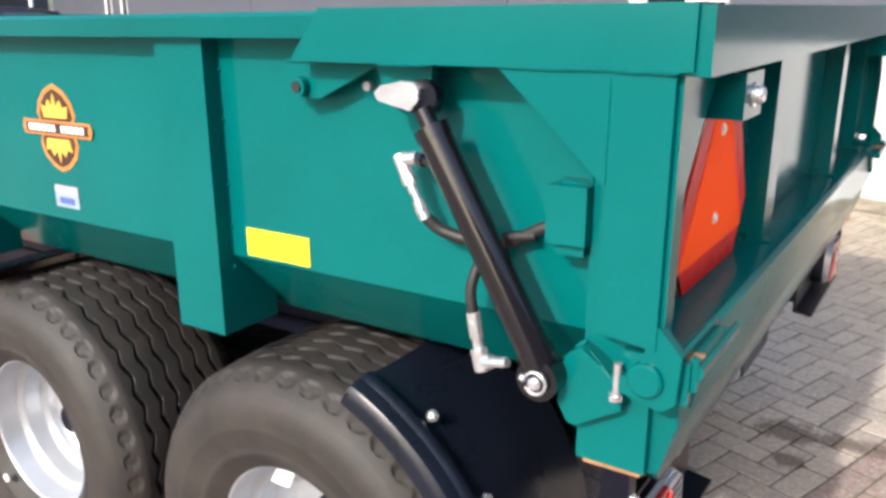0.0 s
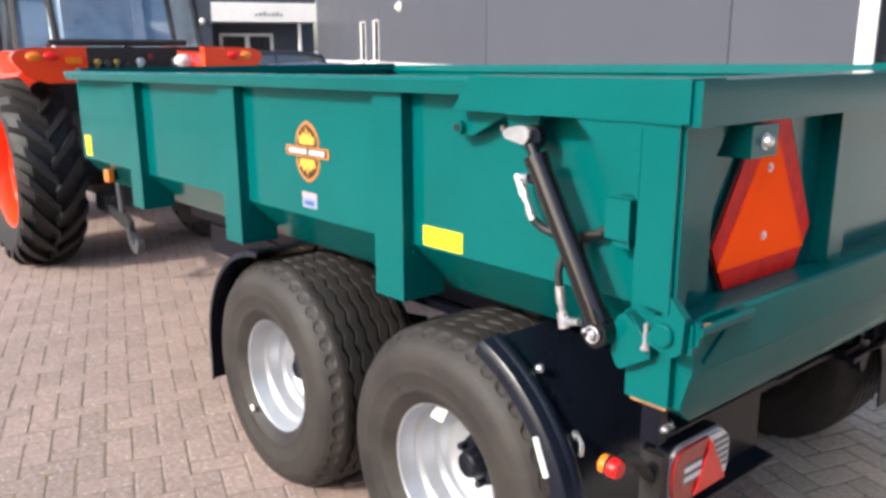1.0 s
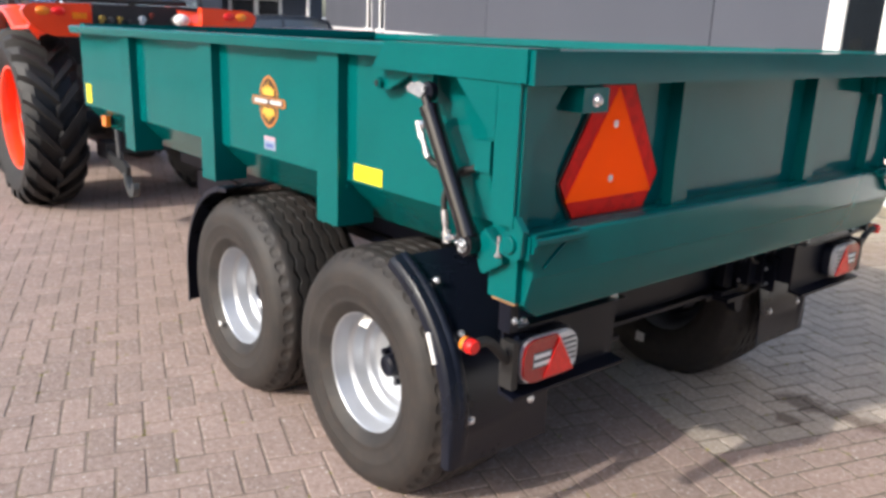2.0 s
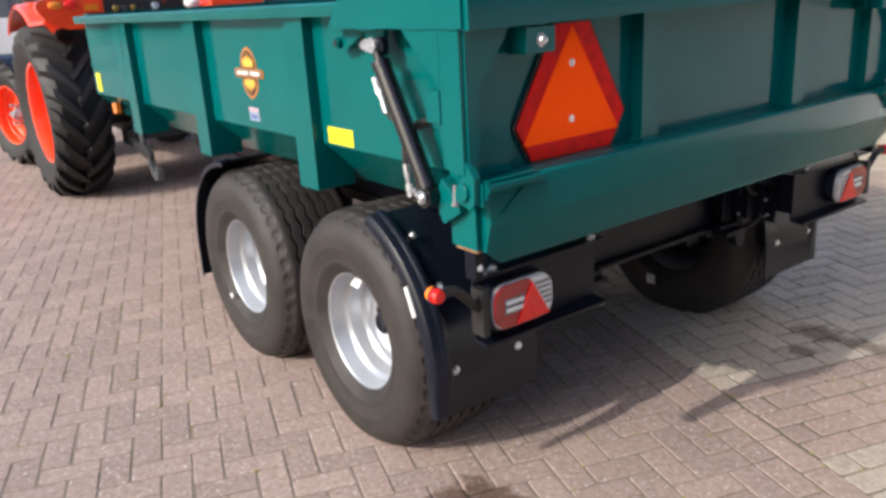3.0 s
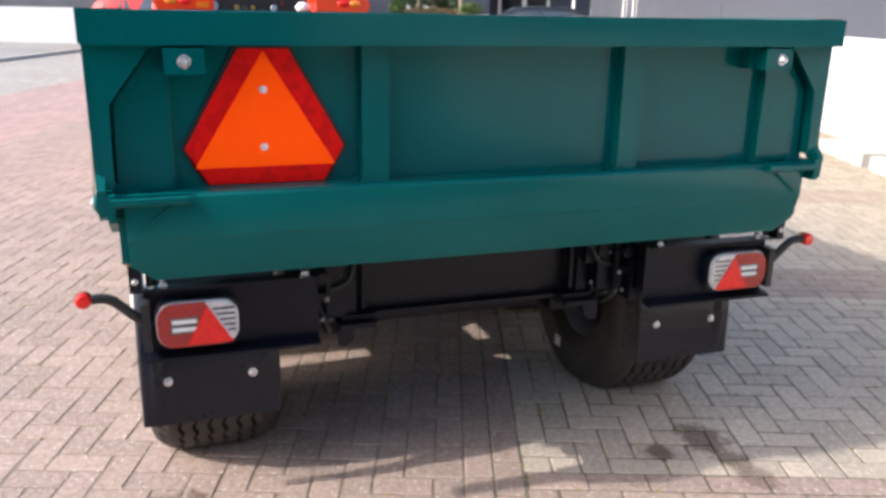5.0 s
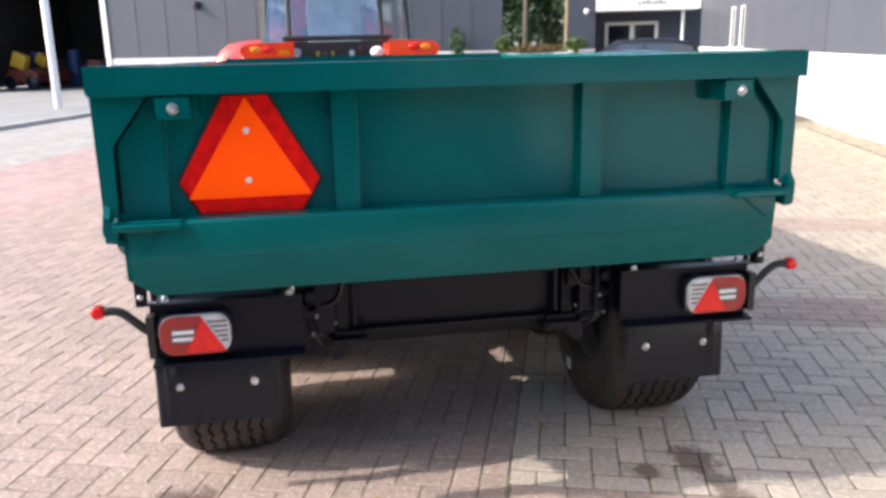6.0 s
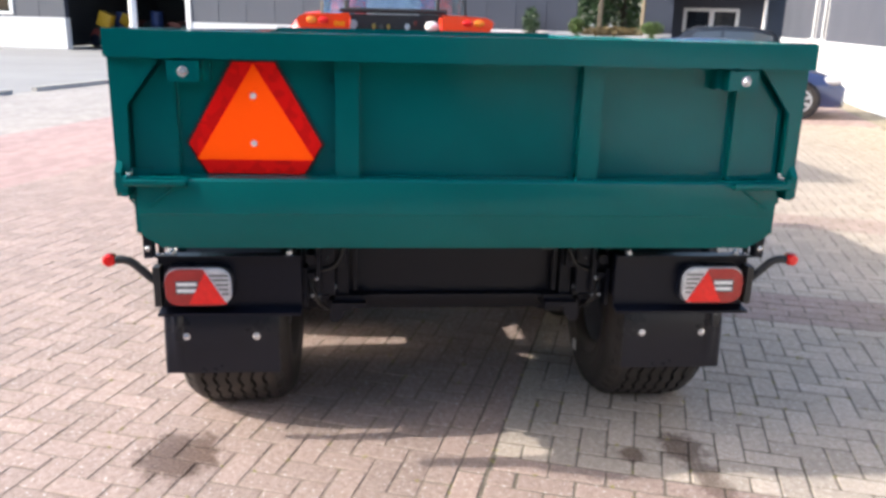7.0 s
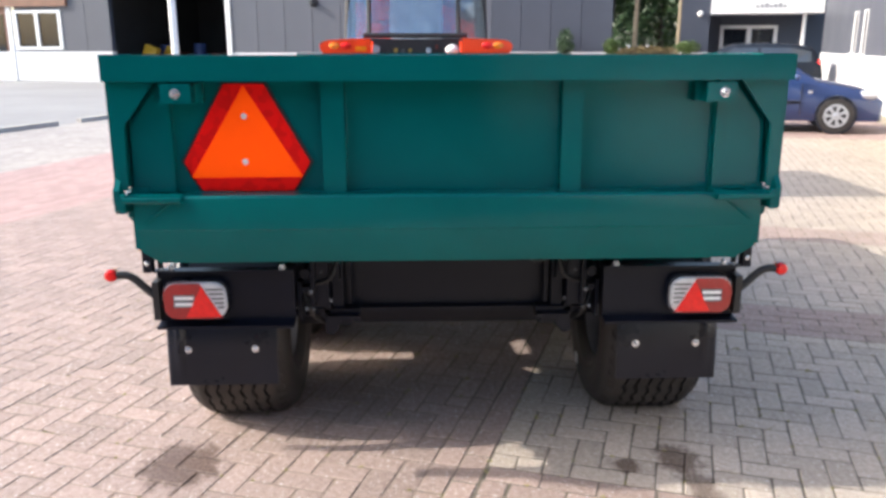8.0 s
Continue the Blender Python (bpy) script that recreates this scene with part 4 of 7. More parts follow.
# bed, front board and subframe
bm = bmesh.new()
box(bm, FRONT, -0.02, YC - 0.848, YC + 0.848, 0.889, 0.902)
tpart("floor_plate", bm, GREEN)
bm = bmesh.new()
prism(bm, [(YC - 1.0, 1.46), (YC - 1.0, 1.043), (YC - 0.85, 0.89), (YC + 0.85, 0.89), (YC + 1.0, 1.043), (YC + 1.0, 1.46)], "x", FRONT, FRONT + 0.02)
box(bm, FRONT - 0.03, FRONT + 0.05, YC - 1.0, YC + 1.0, 1.458, 1.50)
tpart("front_board", bm, GREEN, "", 0.004)
bm = bmesh.new()
for s in (-1, 1):
    box(bm, -3.5, -0.18, YC + s * 0.45 - 0.05, YC + s * 0.45 + 0.05, 0.68, 0.887)
    box(bm, -3.3, -1.8, YC + s * 0.42 - 0.06, YC + s * 0.42 + 0.06, 0.5, 0.66)
    # middle stretch raised so that sun patches reach the ground
    box(bm, -1.8, -0.6, YC + s * 0.42 - 0.06, YC + s * 0.42 + 0.06, 0.615, 0.66)
    box(bm, -1.17, -0.98, YC + s * 0.42 - 0.05, YC + s * 0.42 + 0.05, 0.4, 0.615)
    box(bm, -0.6, -0.28, YC + s * 0.42 - 0.06, YC + s * 0.42 + 0.06, 0.5, 0.66)
chassis = tpart("chassis", bm, BLACK_PAINT, "black painted steel frame", 0.006)
bm = bmesh.new()
box(bm, -0.29, -0.27, YC - 0.395, YC + 0.395, 0.56, 0.82)
box(bm, -0.29, -0.235, YC - 0.395, YC + 0.395, 0.545, 0.558)
tpart("cross_plate", bm, BLACK_PAINT, "", 0.003, chassis)
for s in (-1, 1):
    bm = bmesh.new()
    box(bm, -0.31, -0.22, YC + s * 0.41 - 0.02, YC + s * 0.41 + 0.02, 0.56, 0.83)
    box(bm, -0.26, -0.2, YC + s * 0.45 - 0.012, YC + s * 0.45 + 0.012, 0.52, 0.80)
    lathe(bm, [(YC + s * 0.45 - 0.05, 0.03), (YC + s * 0.45 + 0.05, 0.03)], 16, "y", (-0.2, 0, 0.76))
    box(bm, -0.32, -0.2, YC + min(s * 0.33, s * 0.52), YC + max(s * 0.33, s * 0.52), 0.548, 0.566)
    tpart("tipping_hinge", bm, BLACK_PAINT, "", 0.003, chassis)
    for y, z in ((0.47, 0.68), (0.44, 0.6), (0.49, 0.59)):
        bm = bmesh.new()
        bolt_head(bm, (-0.2, YC + s * y, z), "x", 0.006, 0.01)
        tpart("bolt", bm, GREY_STEEL, "dull steel bolt", 0.0, chassis)
    # stepped brackets, locking lever and pipe work beside the light carriers
    bm = bmesh.new()
    for y0, y1, x0, x1, z0, z1 in ((0.485, 0.50, -0.26, -0.13, 0.6, 0.79), (0.53, 0.542, -0.22, -0.1, 0.56, 0.7), (0.36, 0.372, -0.25, -0.215, 0.58, 0.81), (0.505, 0.53, -0.2, -0.12, 0.655, 0.675), (0.33, 0.45, -0.24, -0.17, 0.53, 0.546)):
        box(bm, x0, x1, YC + min(s * y0, s * y1), YC + max(s * y0, s * y1), z0, z1)
    prism(bm, [(YC + s * y, z) for y, z in ((0.40, 0.53), (0.455, 0.53), (0.46, 0.5), (0.455, 0.475), (0.43, 0.47), (0.41, 0.49))], "x", -0.22, -0.18)
    tpart("bracket", bm, BLACK_PAINT, "", 0.003, chassis)
    bm = bmesh.new()
    lathe(bm, [(-0.2, 0.028), (-0.14, 0.028), (-0.13, 0.02), (-0.1, 0.018)], 16, "x", (0, YC + s * 0.515, 0.73))
    tpart("lock_pin", bm, BLACK_PAINT, "", 0.0, chassis)
    bm = bmesh.new()
    tube(bm, [(-0.18, YC + s * 0.4, 0.8), (-0.15, YC + s * 0.43, 0.7), (-0.16, YC + s * 0.52, 0.66), (-0.15, YC + s * 0.5, 0.57), (-0.25, YC + s * 0.47, 0.5)], 0.008)
    tpart("brake_hose", bm, HOSE, "black brake hose", 0.0, chassis)
    for y, z, r in ((0.5, 0.655, 0.0075), (0.49, 0.59, 0.006), (0.515, 0.592, 0.0065), (0.46, 0.73, 0.005), (0.555, 0.69, 0.005)):
        bm = bmesh.new()
        bolt_head(bm, (-0.126, YC + s * y, z), "x", r * 0.75, 0.01)
        tpart("bolt", bm, GREY_STEEL if r > 0.006 else HOOK_STEEL, "dull steel bolt", 0.0, chassis)
bm = bmesh.new()
tube(bm, [(-0.22, 0.30, 0.83), (-0.2, 0.31, 0.76), (-0.21, 0.36, 0.745), (-0.22, 0.41, 0.78), (-0.24, 0.42, 0.82)], 0.007)
tpart("cable", bm, HOSE, "black cable", 0.0, chassis)
AXLES = (-0.69, -1.63)
WHEEL_R, WHEEL_Z = 0.428, 0.39
for x in AXLES:
    bm = bmesh.new()
    box(bm, x - 0.04, x + 0.04, YC - 0.62, YC + 0.62, WHEEL_Z - 0.04, WHEEL_Z + 0.04)
    for s in (-1, 1):
        box(bm, x - 0.3, x + 0.3, YC + s * 0.42 - 0.04, YC + s * 0.42 + 0.04, WHEEL_Z + 0.04, WHEEL_Z + 0.1)
    part("axle", bm, BLACK_PAINT, trailer, "", 0.006)
for x in AXLES:
    for s in (-1, 1):
        bm = bmesh.new()
        prism(bm, [(x + 0.05, 0.4), (x + 0.09, 0.41), (x + 0.15, 0.55), (x + 0.14, 0.575), (x + 0.11, 0.57)], "y", YC + s * 0.575 - 0.008, YC + s * 0.575 + 0.008)
        rod(bm, (x + 0.07, YC + s * 0.5, 0.41), (x + 0.07, YC + s * 0.66, 0.41), 0.016, 12)
        rod(bm, (x + 0.13, YC + s * 0.55, 0.56), (x + 0.3, YC + s * 0.55, 0.585), 0.009, 8)
        part("brake_lever", bm, BLACK_PAINT, trailer, "black brake lever and rod", 0.002)
# beams added between the axles to cut the sun patch short
for s in (-1, 1):
    bm = bmesh.new()
    prism(bm, [(-1.66, 0.34), (-1.66, 0.45), (-1.25, 0.51), (-1.07, 0.51), (-0.66, 0.45), (-0.66, 0.34), (-1.05, 0.25), (-1.27, 0.25)], "y", YC + s * 0.47 - 0.06, YC + s * 0.47 + 0.06)
    part("bogie_beam", bm, BLACK_PAINT, trailer, "black bogie beam added to block sun under the bed", 0.008)


# wheels
def tyre_mesh(r, width, rim_r, phase, ground):
    """A low-pressure tyre: wavy grooves round the tread, a row of holes along each shoulder, flattened where it stands."""
    segs = 360
    half = width / 2
    prof = []
    for k in range(231):
        a = -1 + 2 * k / 230
        prof.append((a * half * 0.93, r - 0.010 * abs(a) ** 2 - 0.036 * max(0.0, abs(a) - 0.70) ** 1.6 / 0.146, "tread", a))
    side = [(0.955, 0.868), (0.972, 0.85), (0.985, 0.835), (0.995, 0.80), (1.0, 0.76), (0.995, 0.725), (1.0, 0.715), (0.988, 0.70), (0.978, 0.66), (0.96, 0.625), (0.952, 0.60), (0.958, 0.59), (0.94, 0.57), (0.90, 0.545)]
    right = [(half * a, r * b, "side", 0) for a, b in side] + [(half * 0.84, rim_r * 1.03, "side", 0), (half * 0.79, rim_r * 0.985, "side", 0)]
    ring = [(-a, b, c, -d) for a, b, c, d in right][::-1] + prof + right
    nrow = len(ring)
    verts, faces, deep = [], [], []
    for i in range(segs):
        th = 2 * math.pi * i / segs
        pat = th + phase
        for along, rad, kind, a in ring:
            d = 0.0
            if kind == "tread" and abs(a) < 0.72:
                wave = 0.034 * math.asin(math.sin(pat * 34)) / 1.57
                wide = 0.023 + 0.008 * math.cos(pat * 34)
                for g in (-0.58, -0.35, -0.115, 0.115, 0.35, 0.58):
                    dist = abs(a + wave - g)
                    d = max(d, 0.016 * max(0.0, 1 - (dist / wide) ** 6))
            elif kind == "tread":
                ph = (pat * 42 / (2 * math.pi)) % 1.0 - 0.5
                e = math.hypot(ph / 0.31, (abs(a) - 0.855) / 0.072)
                d = 0.0062 * max(0.0, 1 - e ** 10) + 0.0022 * math.exp(-((e - 0.92) / 0.1) ** 2)
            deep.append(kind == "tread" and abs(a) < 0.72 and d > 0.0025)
            rr = rad - d
            x, z = rr * math.cos(th), rr * math.sin(th)
            if z < -ground:
                along *= 1 + 0.5 * (-ground - z) / r
                z = -ground
            verts.append((x, along, z))
    for i in range(segs):
        j = (i + 1) % segs
        for k in range(nrow - 1):
            faces.append((i * nrow + k, i * nrow + k + 1, j * nrow + k + 1, j * nrow + k))
    me = bpy.data.meshes.new("tyre")
    me.from_pydata(verts, [], faces)
    me.materials.append(TYRE)
    # groove faces take the rubber darkened for shade
    me.materials.append(GROOVE_SHADE)
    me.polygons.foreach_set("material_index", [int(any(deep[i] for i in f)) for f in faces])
    me.polygons.foreach_set("use_smooth", [True] * len(me.polygons))
    me.set_sharp_from_angle(angle=radians(45))
    return me


TYRE_MESH = [tyre_mesh(WHEEL_R, 0.43, 0.205, ph, WHEEL_Z) for ph in (0.0, 0.11)]
bm = bmesh.new()
lathe(bm, [(-0.178, 0.215), (-0.177, 0.207), (-0.170, 0.202), (-0.125, 0.196), (-0.116, 0.190), (-0.111, 0.179), (-0.104, 0.175), (-0.068, 0.172), (-0.060, 0.167), (-0.054, 0.156), (-0.046, 0.152), (-0.034, 0.148), (-0.022, 0.135), (-0.024, 0.1), (-0.034, 0.062),
           (-0.012, 0.062), (0.0, 0.11), (0.008, 0.155), (0.03, 0.176), (0.12, 0.186), (0.165, 0.196), (0.178, 0.214), (0.168, 0.219), (0.15, 0.208), (0.05, 0.192), (-0.09, 0.192), (-0.15, 0.208), (-0.17, 0.219)], 64, "y", (0, 0, 0), True)
RIM_MESH = to_mesh("rim", bm, RIM, 0, 50)
bm = bmesh.new()
lathe(bm, [(0.022, 0.05), (0.03, 0.12), (0.04, 0.138), (0.105, 0.145), (0.112, 0.13), (0.118, 0.05)], 40, "y")
DRUM_MESH = to_mesh("brake_drum", bm, BLACK_PAINT)
bm = bmesh.new()
lathe(bm, [(-0.085, 0.0), (-0.09, 0.03), (-0.085, 0.038), (-0.04, 0.042), (-0.036, 0.075), (-0.02, 0.08), (0.03, 0.08)], 28, "y")
HUB_MESH = to_mesh("hub", bm, BLACK_PAINT)
bm = bmesh.new()
rod(bm, (0.068, -0.015, 0.0), (0.068, -0.056, 0.0), 0.0125, 6)
NUT_MESH = to_mesh("wheel_nut", bm, BLACK_PAINT)
bm = bmesh.new()
rod(bm, (0.13, -0.135, 0.135), (0.1, -0.1, 0.10), 0.006, 8)
VALVE_MESH = to_mesh("valve", bm, BLACK_PLASTIC)
for x, turn, tyre in zip(AXLES, (20, 75), TYRE_MESH):
    for side in (-1, 1):
        m = pose(x, ys(-0.828, side), WHEEL_Z, 0, 0, 0 if side < 0 else 180)
        rim = new("wheel", RIM_MESH)
        rim.matrix_basis = m
        PLACE[rim] = m
        rim.parent = trailer
        rim.matrix_parent_inverse = PLACE[trailer].inverted()
        rim["label"] = "silver painted steel wheel rim"
        for name, me, lab in (("tyre", tyre, "dusty black low-pressure tyre"), ("hub", HUB_MESH, "black hub"), ("brake_drum", DRUM_MESH, "black brake drum"), ("valve", VALVE_MESH, "")):
            o = new(name, me)
            o.matrix_basis = m
            o.parent = rim
            o.matrix_parent_inverse = m.inverted()
            PLACE[o] = m
            if lab:
                o["label"] = lab
        for k in range(6):
            o = new("wheel_nut", NUT_MESH)
            o.matrix_basis = m @ pose(0, 0, 0, 0, turn + 60 * k, 0)
            PLACE[o] = o.matrix_basis.copy()
            o.parent = rim
            o.matrix_parent_inverse = m.inverted()


bm = bmesh.new()
box(bm, -0.785, -0.735, -0.948, -0.942, 0.465, 0.515)
for v in bm.verts:
    v.co.z += 0.06
    v.co.y += (v.co.z - 0.55) * 0.8
part("paper_tag", bm, WHITE_PLASTIC, trailer, "white paper tag stuck inside the wheel rim", 0.001)
bm = bmesh.new()
ball(bm, (-1.766, -1.038, 0.226), 0.013, (1.0, 0.35, 1.0), 10, 6)
part("tyre_mark", bm, WHITE_PLASTIC, trailer, "small white mark on the tyre wall")
bm = bmesh.new()
box(bm, -0.772, -0.728, 0.612, 0.617, 0.112, 0.156)
part("tyre_label", bm, WHITE_PLASTIC, trailer, "white paper label on the tyre", 0.001)


# mudguards: a curved sheet behind the rear wheel and one before the front wheel
def guard(x, side, a0, a1, r, drop, rear, lip=0.06):
    s = -1 if side < 0 else 1
    yo, yi = (-1.045 if side < 0 else 1.036), ys(-0.635, side)
    n = 18
    pts = []
    for i in range(n + 1):
        a = radians(a0 + (a1 - a0) * i / n)
        pts.append((x + r * math.cos(a), WHEEL_Z + r * math.sin(a)))
    last = pts[-1]
    k = 1 if rear else -1
    for i in range(1, 5):
        pts.append((last[0] + k * 0.004 * i / 4, last[1] - drop * i / 4))
    bm = bmesh.new()
    rows = []
    # across: inner edge, flat, raised shoulder, rolled outer edge
    mids = [(yi, 0.0), (yi - (yi - yo) * 0.05, 0.004), (yo - s * 0.072, 0.004), (yo - s * 0.064, 0.012), (yo - s * 0.055, 0.019), (yo - s * 0.046, 0.0205), (yo - s * 0.037, 0.018), (yo - s * 0.031, 0.0125), (yo - s * 0.018, 0.0105), (yo - s * 0.007, 0.006), (yo - s * 0.001, -0.002), (yo + s * 0.002, -lip * 0.5), (yo + s * 0.001, -lip)]
    for i, (px, pz) in enumerate(pts):
        q0, q1 = pts[max(i - 1, 0)], pts[min(i + 1, len(pts) - 1)]
        t = Vector((q1[0] - q0[0], q1[1] - q0[1])).normalized()
        nrm = Vector((-t.y, t.x))
        if nrm.dot(Vector((px - x, pz - WHEEL_Z + 0.001))) < 0:
            nrm = -nrm
        fade = max(0.0, min(1.0, (n + 4 - i) / 6)) if rear else 0.1
        rows.append([bm.verts.new((px + nrm.x * (h * fade if h > 0 else h), y, pz + nrm.y * (h * fade if h > 0 else h))) for y, h in mids])
    for a, b in zip(rows, rows[1:]):
        for j in range(len(mids) - 1):
            bm.faces.new((a[j], a[j + 1], b[j + 1], b[j]))
    bmesh.ops.recalc_face_normals(bm, faces=bm.faces)
    # the free end is turned down into a rounded bead
    if rear:
        ends = rows[0]
        d = (rows[0][3].co - rows[1][3].co).normalized()
        drop_by = [min(1.0, (len(mids) - 1 - j) / 4) for j in range(len(mids))]
        fold = [[bm.verts.new(v.co + d * 0.005 - Vector((0, 0, 0.003 * q))) for v, q in zip(ends, drop_by)], [bm.verts.new(v.co + d * 0.006 - Vector((0, 0, 0.014 * q))) for v, q in zip(ends, drop_by)]]
        for a, b in zip([ends] + fold, fold):
            for j in range(len(mids) - 1):
                bm.faces.new((a[j], a[j + 1], b[j + 1], b[j]))
        bmesh.ops.recalc_face_normals(bm, faces=bm.faces)
    bmesh.ops.solidify(bm, geom=list(bm.faces), thickness=0.006)
    g = part("mudguard", bm, BLACK_PLASTIC, trailer, "black moulded plastic mudguard", 0, 30)
    return g


for side in (-1, 1):
    s = -1 if side < 0 else 1
    g = guard(AXLES[0], side, 67, 0, 0.496, 0.12, True, 0.034)
    for y in ((-0.965, -0.716) if side < 0 else (0.953, 0.722)):
        bm = bmesh.new()
        bolt_head(bm, (-0.192, y, 0.413), "x", 0.010, 0.012)
        part("bolt", bm, ZINC, g, "bright domed bolt")
    bm = bmesh.new()
    ball(bm, (-0.372, ys(-0.966, side), 0.798), 0.012, (1, 1, 1), 10, 8)
    part("bolt", bm, ZINC, g, "bright domed bolt")
    bm = bmesh.new()
    rod(bm, (-0.305, ys(-1.047, side), 0.672), (-0.268, ys(-1.047, side), 0.585), 0.008, 8)
    part("reflector_strip", bm, WHITE_PLASTIC, g, "white plastic strip")
    bm = bmesh.new()
    tube(bm, [(-0.33, ys(-0.62, side), 0.78), (-0.45, ys(-0.55, side), 0.7), (-0.5, ys(-0.45, side), 0.62)], 0.02)
    part("stay", bm, BLACK_PAINT, g)
    g = guard(AXLES[1], side, 92, 186, 0.468, 0.1, False, 0.022)
    bm = bmesh.new()
    tube(bm, [(AXLES[1] - 0.38, ys(-0.64, side), 0.72), (AXLES[1] - 0.25, ys(-0.55, side), 0.68), (AXLES[1] - 0.2, ys(-0.46, side), 0.62)], 0.02)
    part("stay", bm, BLACK_PAINT, g)

# tailgate
bm = bmesh.new()
box(bm, -0.034, -0.014, YC - 1.052, YC + 1.052, 1.0, 1.41)
gate = tpart("tailgate", bm, GREEN, "green steel tailgate", 0.002)
bm = bmesh.new()
box(bm, -0.02, 0.088, YC - 1.09, YC + 1.096, 1.409, 1.488)
tpart("top_beam", bm, GREEN, "", 0.009, gate)
for y0, y1, x1 in ((-0.412, -0.337, 0.03), (0.372, 0.44, 0.03), (0.885, 0.922, 0.02), (-0.922, -0.9, 0.012)):
    bm = bmesh.new()
    box(bm, -0.014, x1, y0, y1, 1.04, 1.409)
    tpart("rib", bm, GREEN, "", 0.006, gate)
bm = bmesh.new()
prism(bm, [(-0.013, 1.046), (0.064, 1.044), (0.072, 1.036), (0.070, 0.930), (0.0655, 0.926), (0.0655, 0.9225), (0.036, 0.81), (0.0, 0.81), (-0.013, 0.9)], "y", YC - 1.032, YC + 1.032)
for s in (-1, 1):
    for co, no in (((0, YC + s * 0.972, 0.81), (0, s * 0.75, -1.0)),):
        res = bmesh.ops.bisect_plane(bm, geom=list(bm.verts) + list(bm.edges) + list(bm.faces), plane_co=co, plane_no=no, clear_outer=True)
        bmesh.ops.holes_fill(bm, edges=[e for e in bm.edges if len(e.link_faces) == 1])
tpart("lower_beam", bm, GREEN, "", 0.005, gate, 30)
for side in (-1, 1):
    bm = bmesh.new()
    prism(bm, sided([(-1.072, 1.408), (-0.93, 1.408), (-1.036, 1.268), (-1.042, 1.06), (-1.072, 1.06)], side), "x", 0.046, 0.056)
    tpart("frame_plate", bm, GREEN, "", 0.003)
    bm = bmesh.new()
    prism(bm, sided([(-0.906, 1.406), (-0.924, 1.406), (-1.03, 1.267), (-1.036, 1.047), (-0.906, 1.047)], side), "x", -0.0135, 0.014 if side < 0 else 0.016)
    tpart("end_plate", bm, GREEN, "", 0.003, gate)
    bm = bmesh.new()
    ybox(bm, -0.012, 0.086, -0.905, -0.81, 1.34, 1.402, side)
    ybox(bm, -0.012, 0.03, -0.81, -0.79, 1.34, 1.4, side)
    k = tpart("pin_box", bm, GREEN, "", 0.004, gate)
    bm = bmesh.new()
    lathe(bm, [(0.086, 0.0165), (0.0885, 0.0165), (0.089, 0.0125), (0.096, 0.0125), (0.1, 0.0095), (0.102, 0.0)], 18, "x", (0, ys(-0.858, side) + (0.007 if side > 0 else 0), 1.371))
    tpart("pin_head", bm, ZINC, "bright zinc pin head", 0.0, gate)
    bm = bmesh.new()
    a, b = sorted((ys(-1.052, side), ys(-0.865, side)))
    prism(bm, [(0.066, 1.024), (0.098, 1.024), (0.104, 1.03), (0.104, 1.042), (0.099, 1.046), (0.094, 1.043), (0.093, 1.034), (0.074, 1.034), (0.0735, 1.047), (0.068, 1.05), (0.063, 1.047)], "y", a, b)
    ybox(bm, 0.0, 0.09, -1.062, -1.045, 0.99, 1.05, side)
    tpart("hinge_bar", bm, GREEN, "", 0.003, gate)
    bm = bmesh.new()
    ybox(bm, 0.075, 0.0925, -1.05, -0.99, 1.0345, 1.037, side)
    part("bare_steel", bm, STEEL_RUST, gate, "rust brown bare steel inside the channel")
    bm = bmesh.new()
    rod(bm, (0.073, ys(-0.99, side), 0.955), (0.075, ys(-0.905, side), 1.022), 0.0045, 8)
    tpart("strut", bm, GREEN, "", 0.0, gate)

# reflective triangle
bm = bmesh.new()
hexa = [(-0.731, 1.406), (-0.593, 1.406), (-0.446, 1.143), (-0.506, 1.037), (-0.821, 1.039), (-0.880, 1.146)]
prism(bm, hexa, "x", -0.012, -0.004)
plate = part("warning_plate", bm, BLACK_EDGE, trailer, "slow vehicle triangle, orange with red border", 0.002)
inner = [(-0.848, 1.093), (-0.482, 1.094), (-0.663, 1.391)]
outer = [(-0.814, 1.049), (-0.514, 1.047), (-0.457, 1.143), (-0.598, 1.397), (-0.726, 1.397), (-0.870, 1.145)]
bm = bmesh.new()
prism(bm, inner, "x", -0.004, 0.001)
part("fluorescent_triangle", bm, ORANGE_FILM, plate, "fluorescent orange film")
for poly in ([outer[0], outer[1], inner[1], inner[0]], [outer[1], outer[2], inner[1]], [outer[2], outer[3], inner[2], inner[1]], [outer[3], outer[4], inner[2]], [outer[4], outer[5], inner[0], inner[2]], [outer[5], outer[0], inner[0]]):
    if len(poly) < 4:
        continue
    bm = bmesh.new()
    prism(bm, poly, "x", -0.004, 0.0)
    part("border_strip", bm, RED_FILM, plate, "red reflective film")
for poly in ([outer[1], outer[2], inner[1]], [outer[3], outer[4], inner[2]], [outer[5], outer[0], inner[0]]):
    bm = bmesh.new()
    prism(bm, poly, "x", -0.004, 0.0)
    part("border_corner", bm, RED_FILM, plate, "red reflective film")
for z, y in ((1.294, -0.666), (1.145, -0.669)):
    bm = bmesh.new()
    bolt_head(bm, (0.001, y, z), "x", 0.0072, 0.005)
    part("screw", bm, SCREW, plate, "bright screw head")

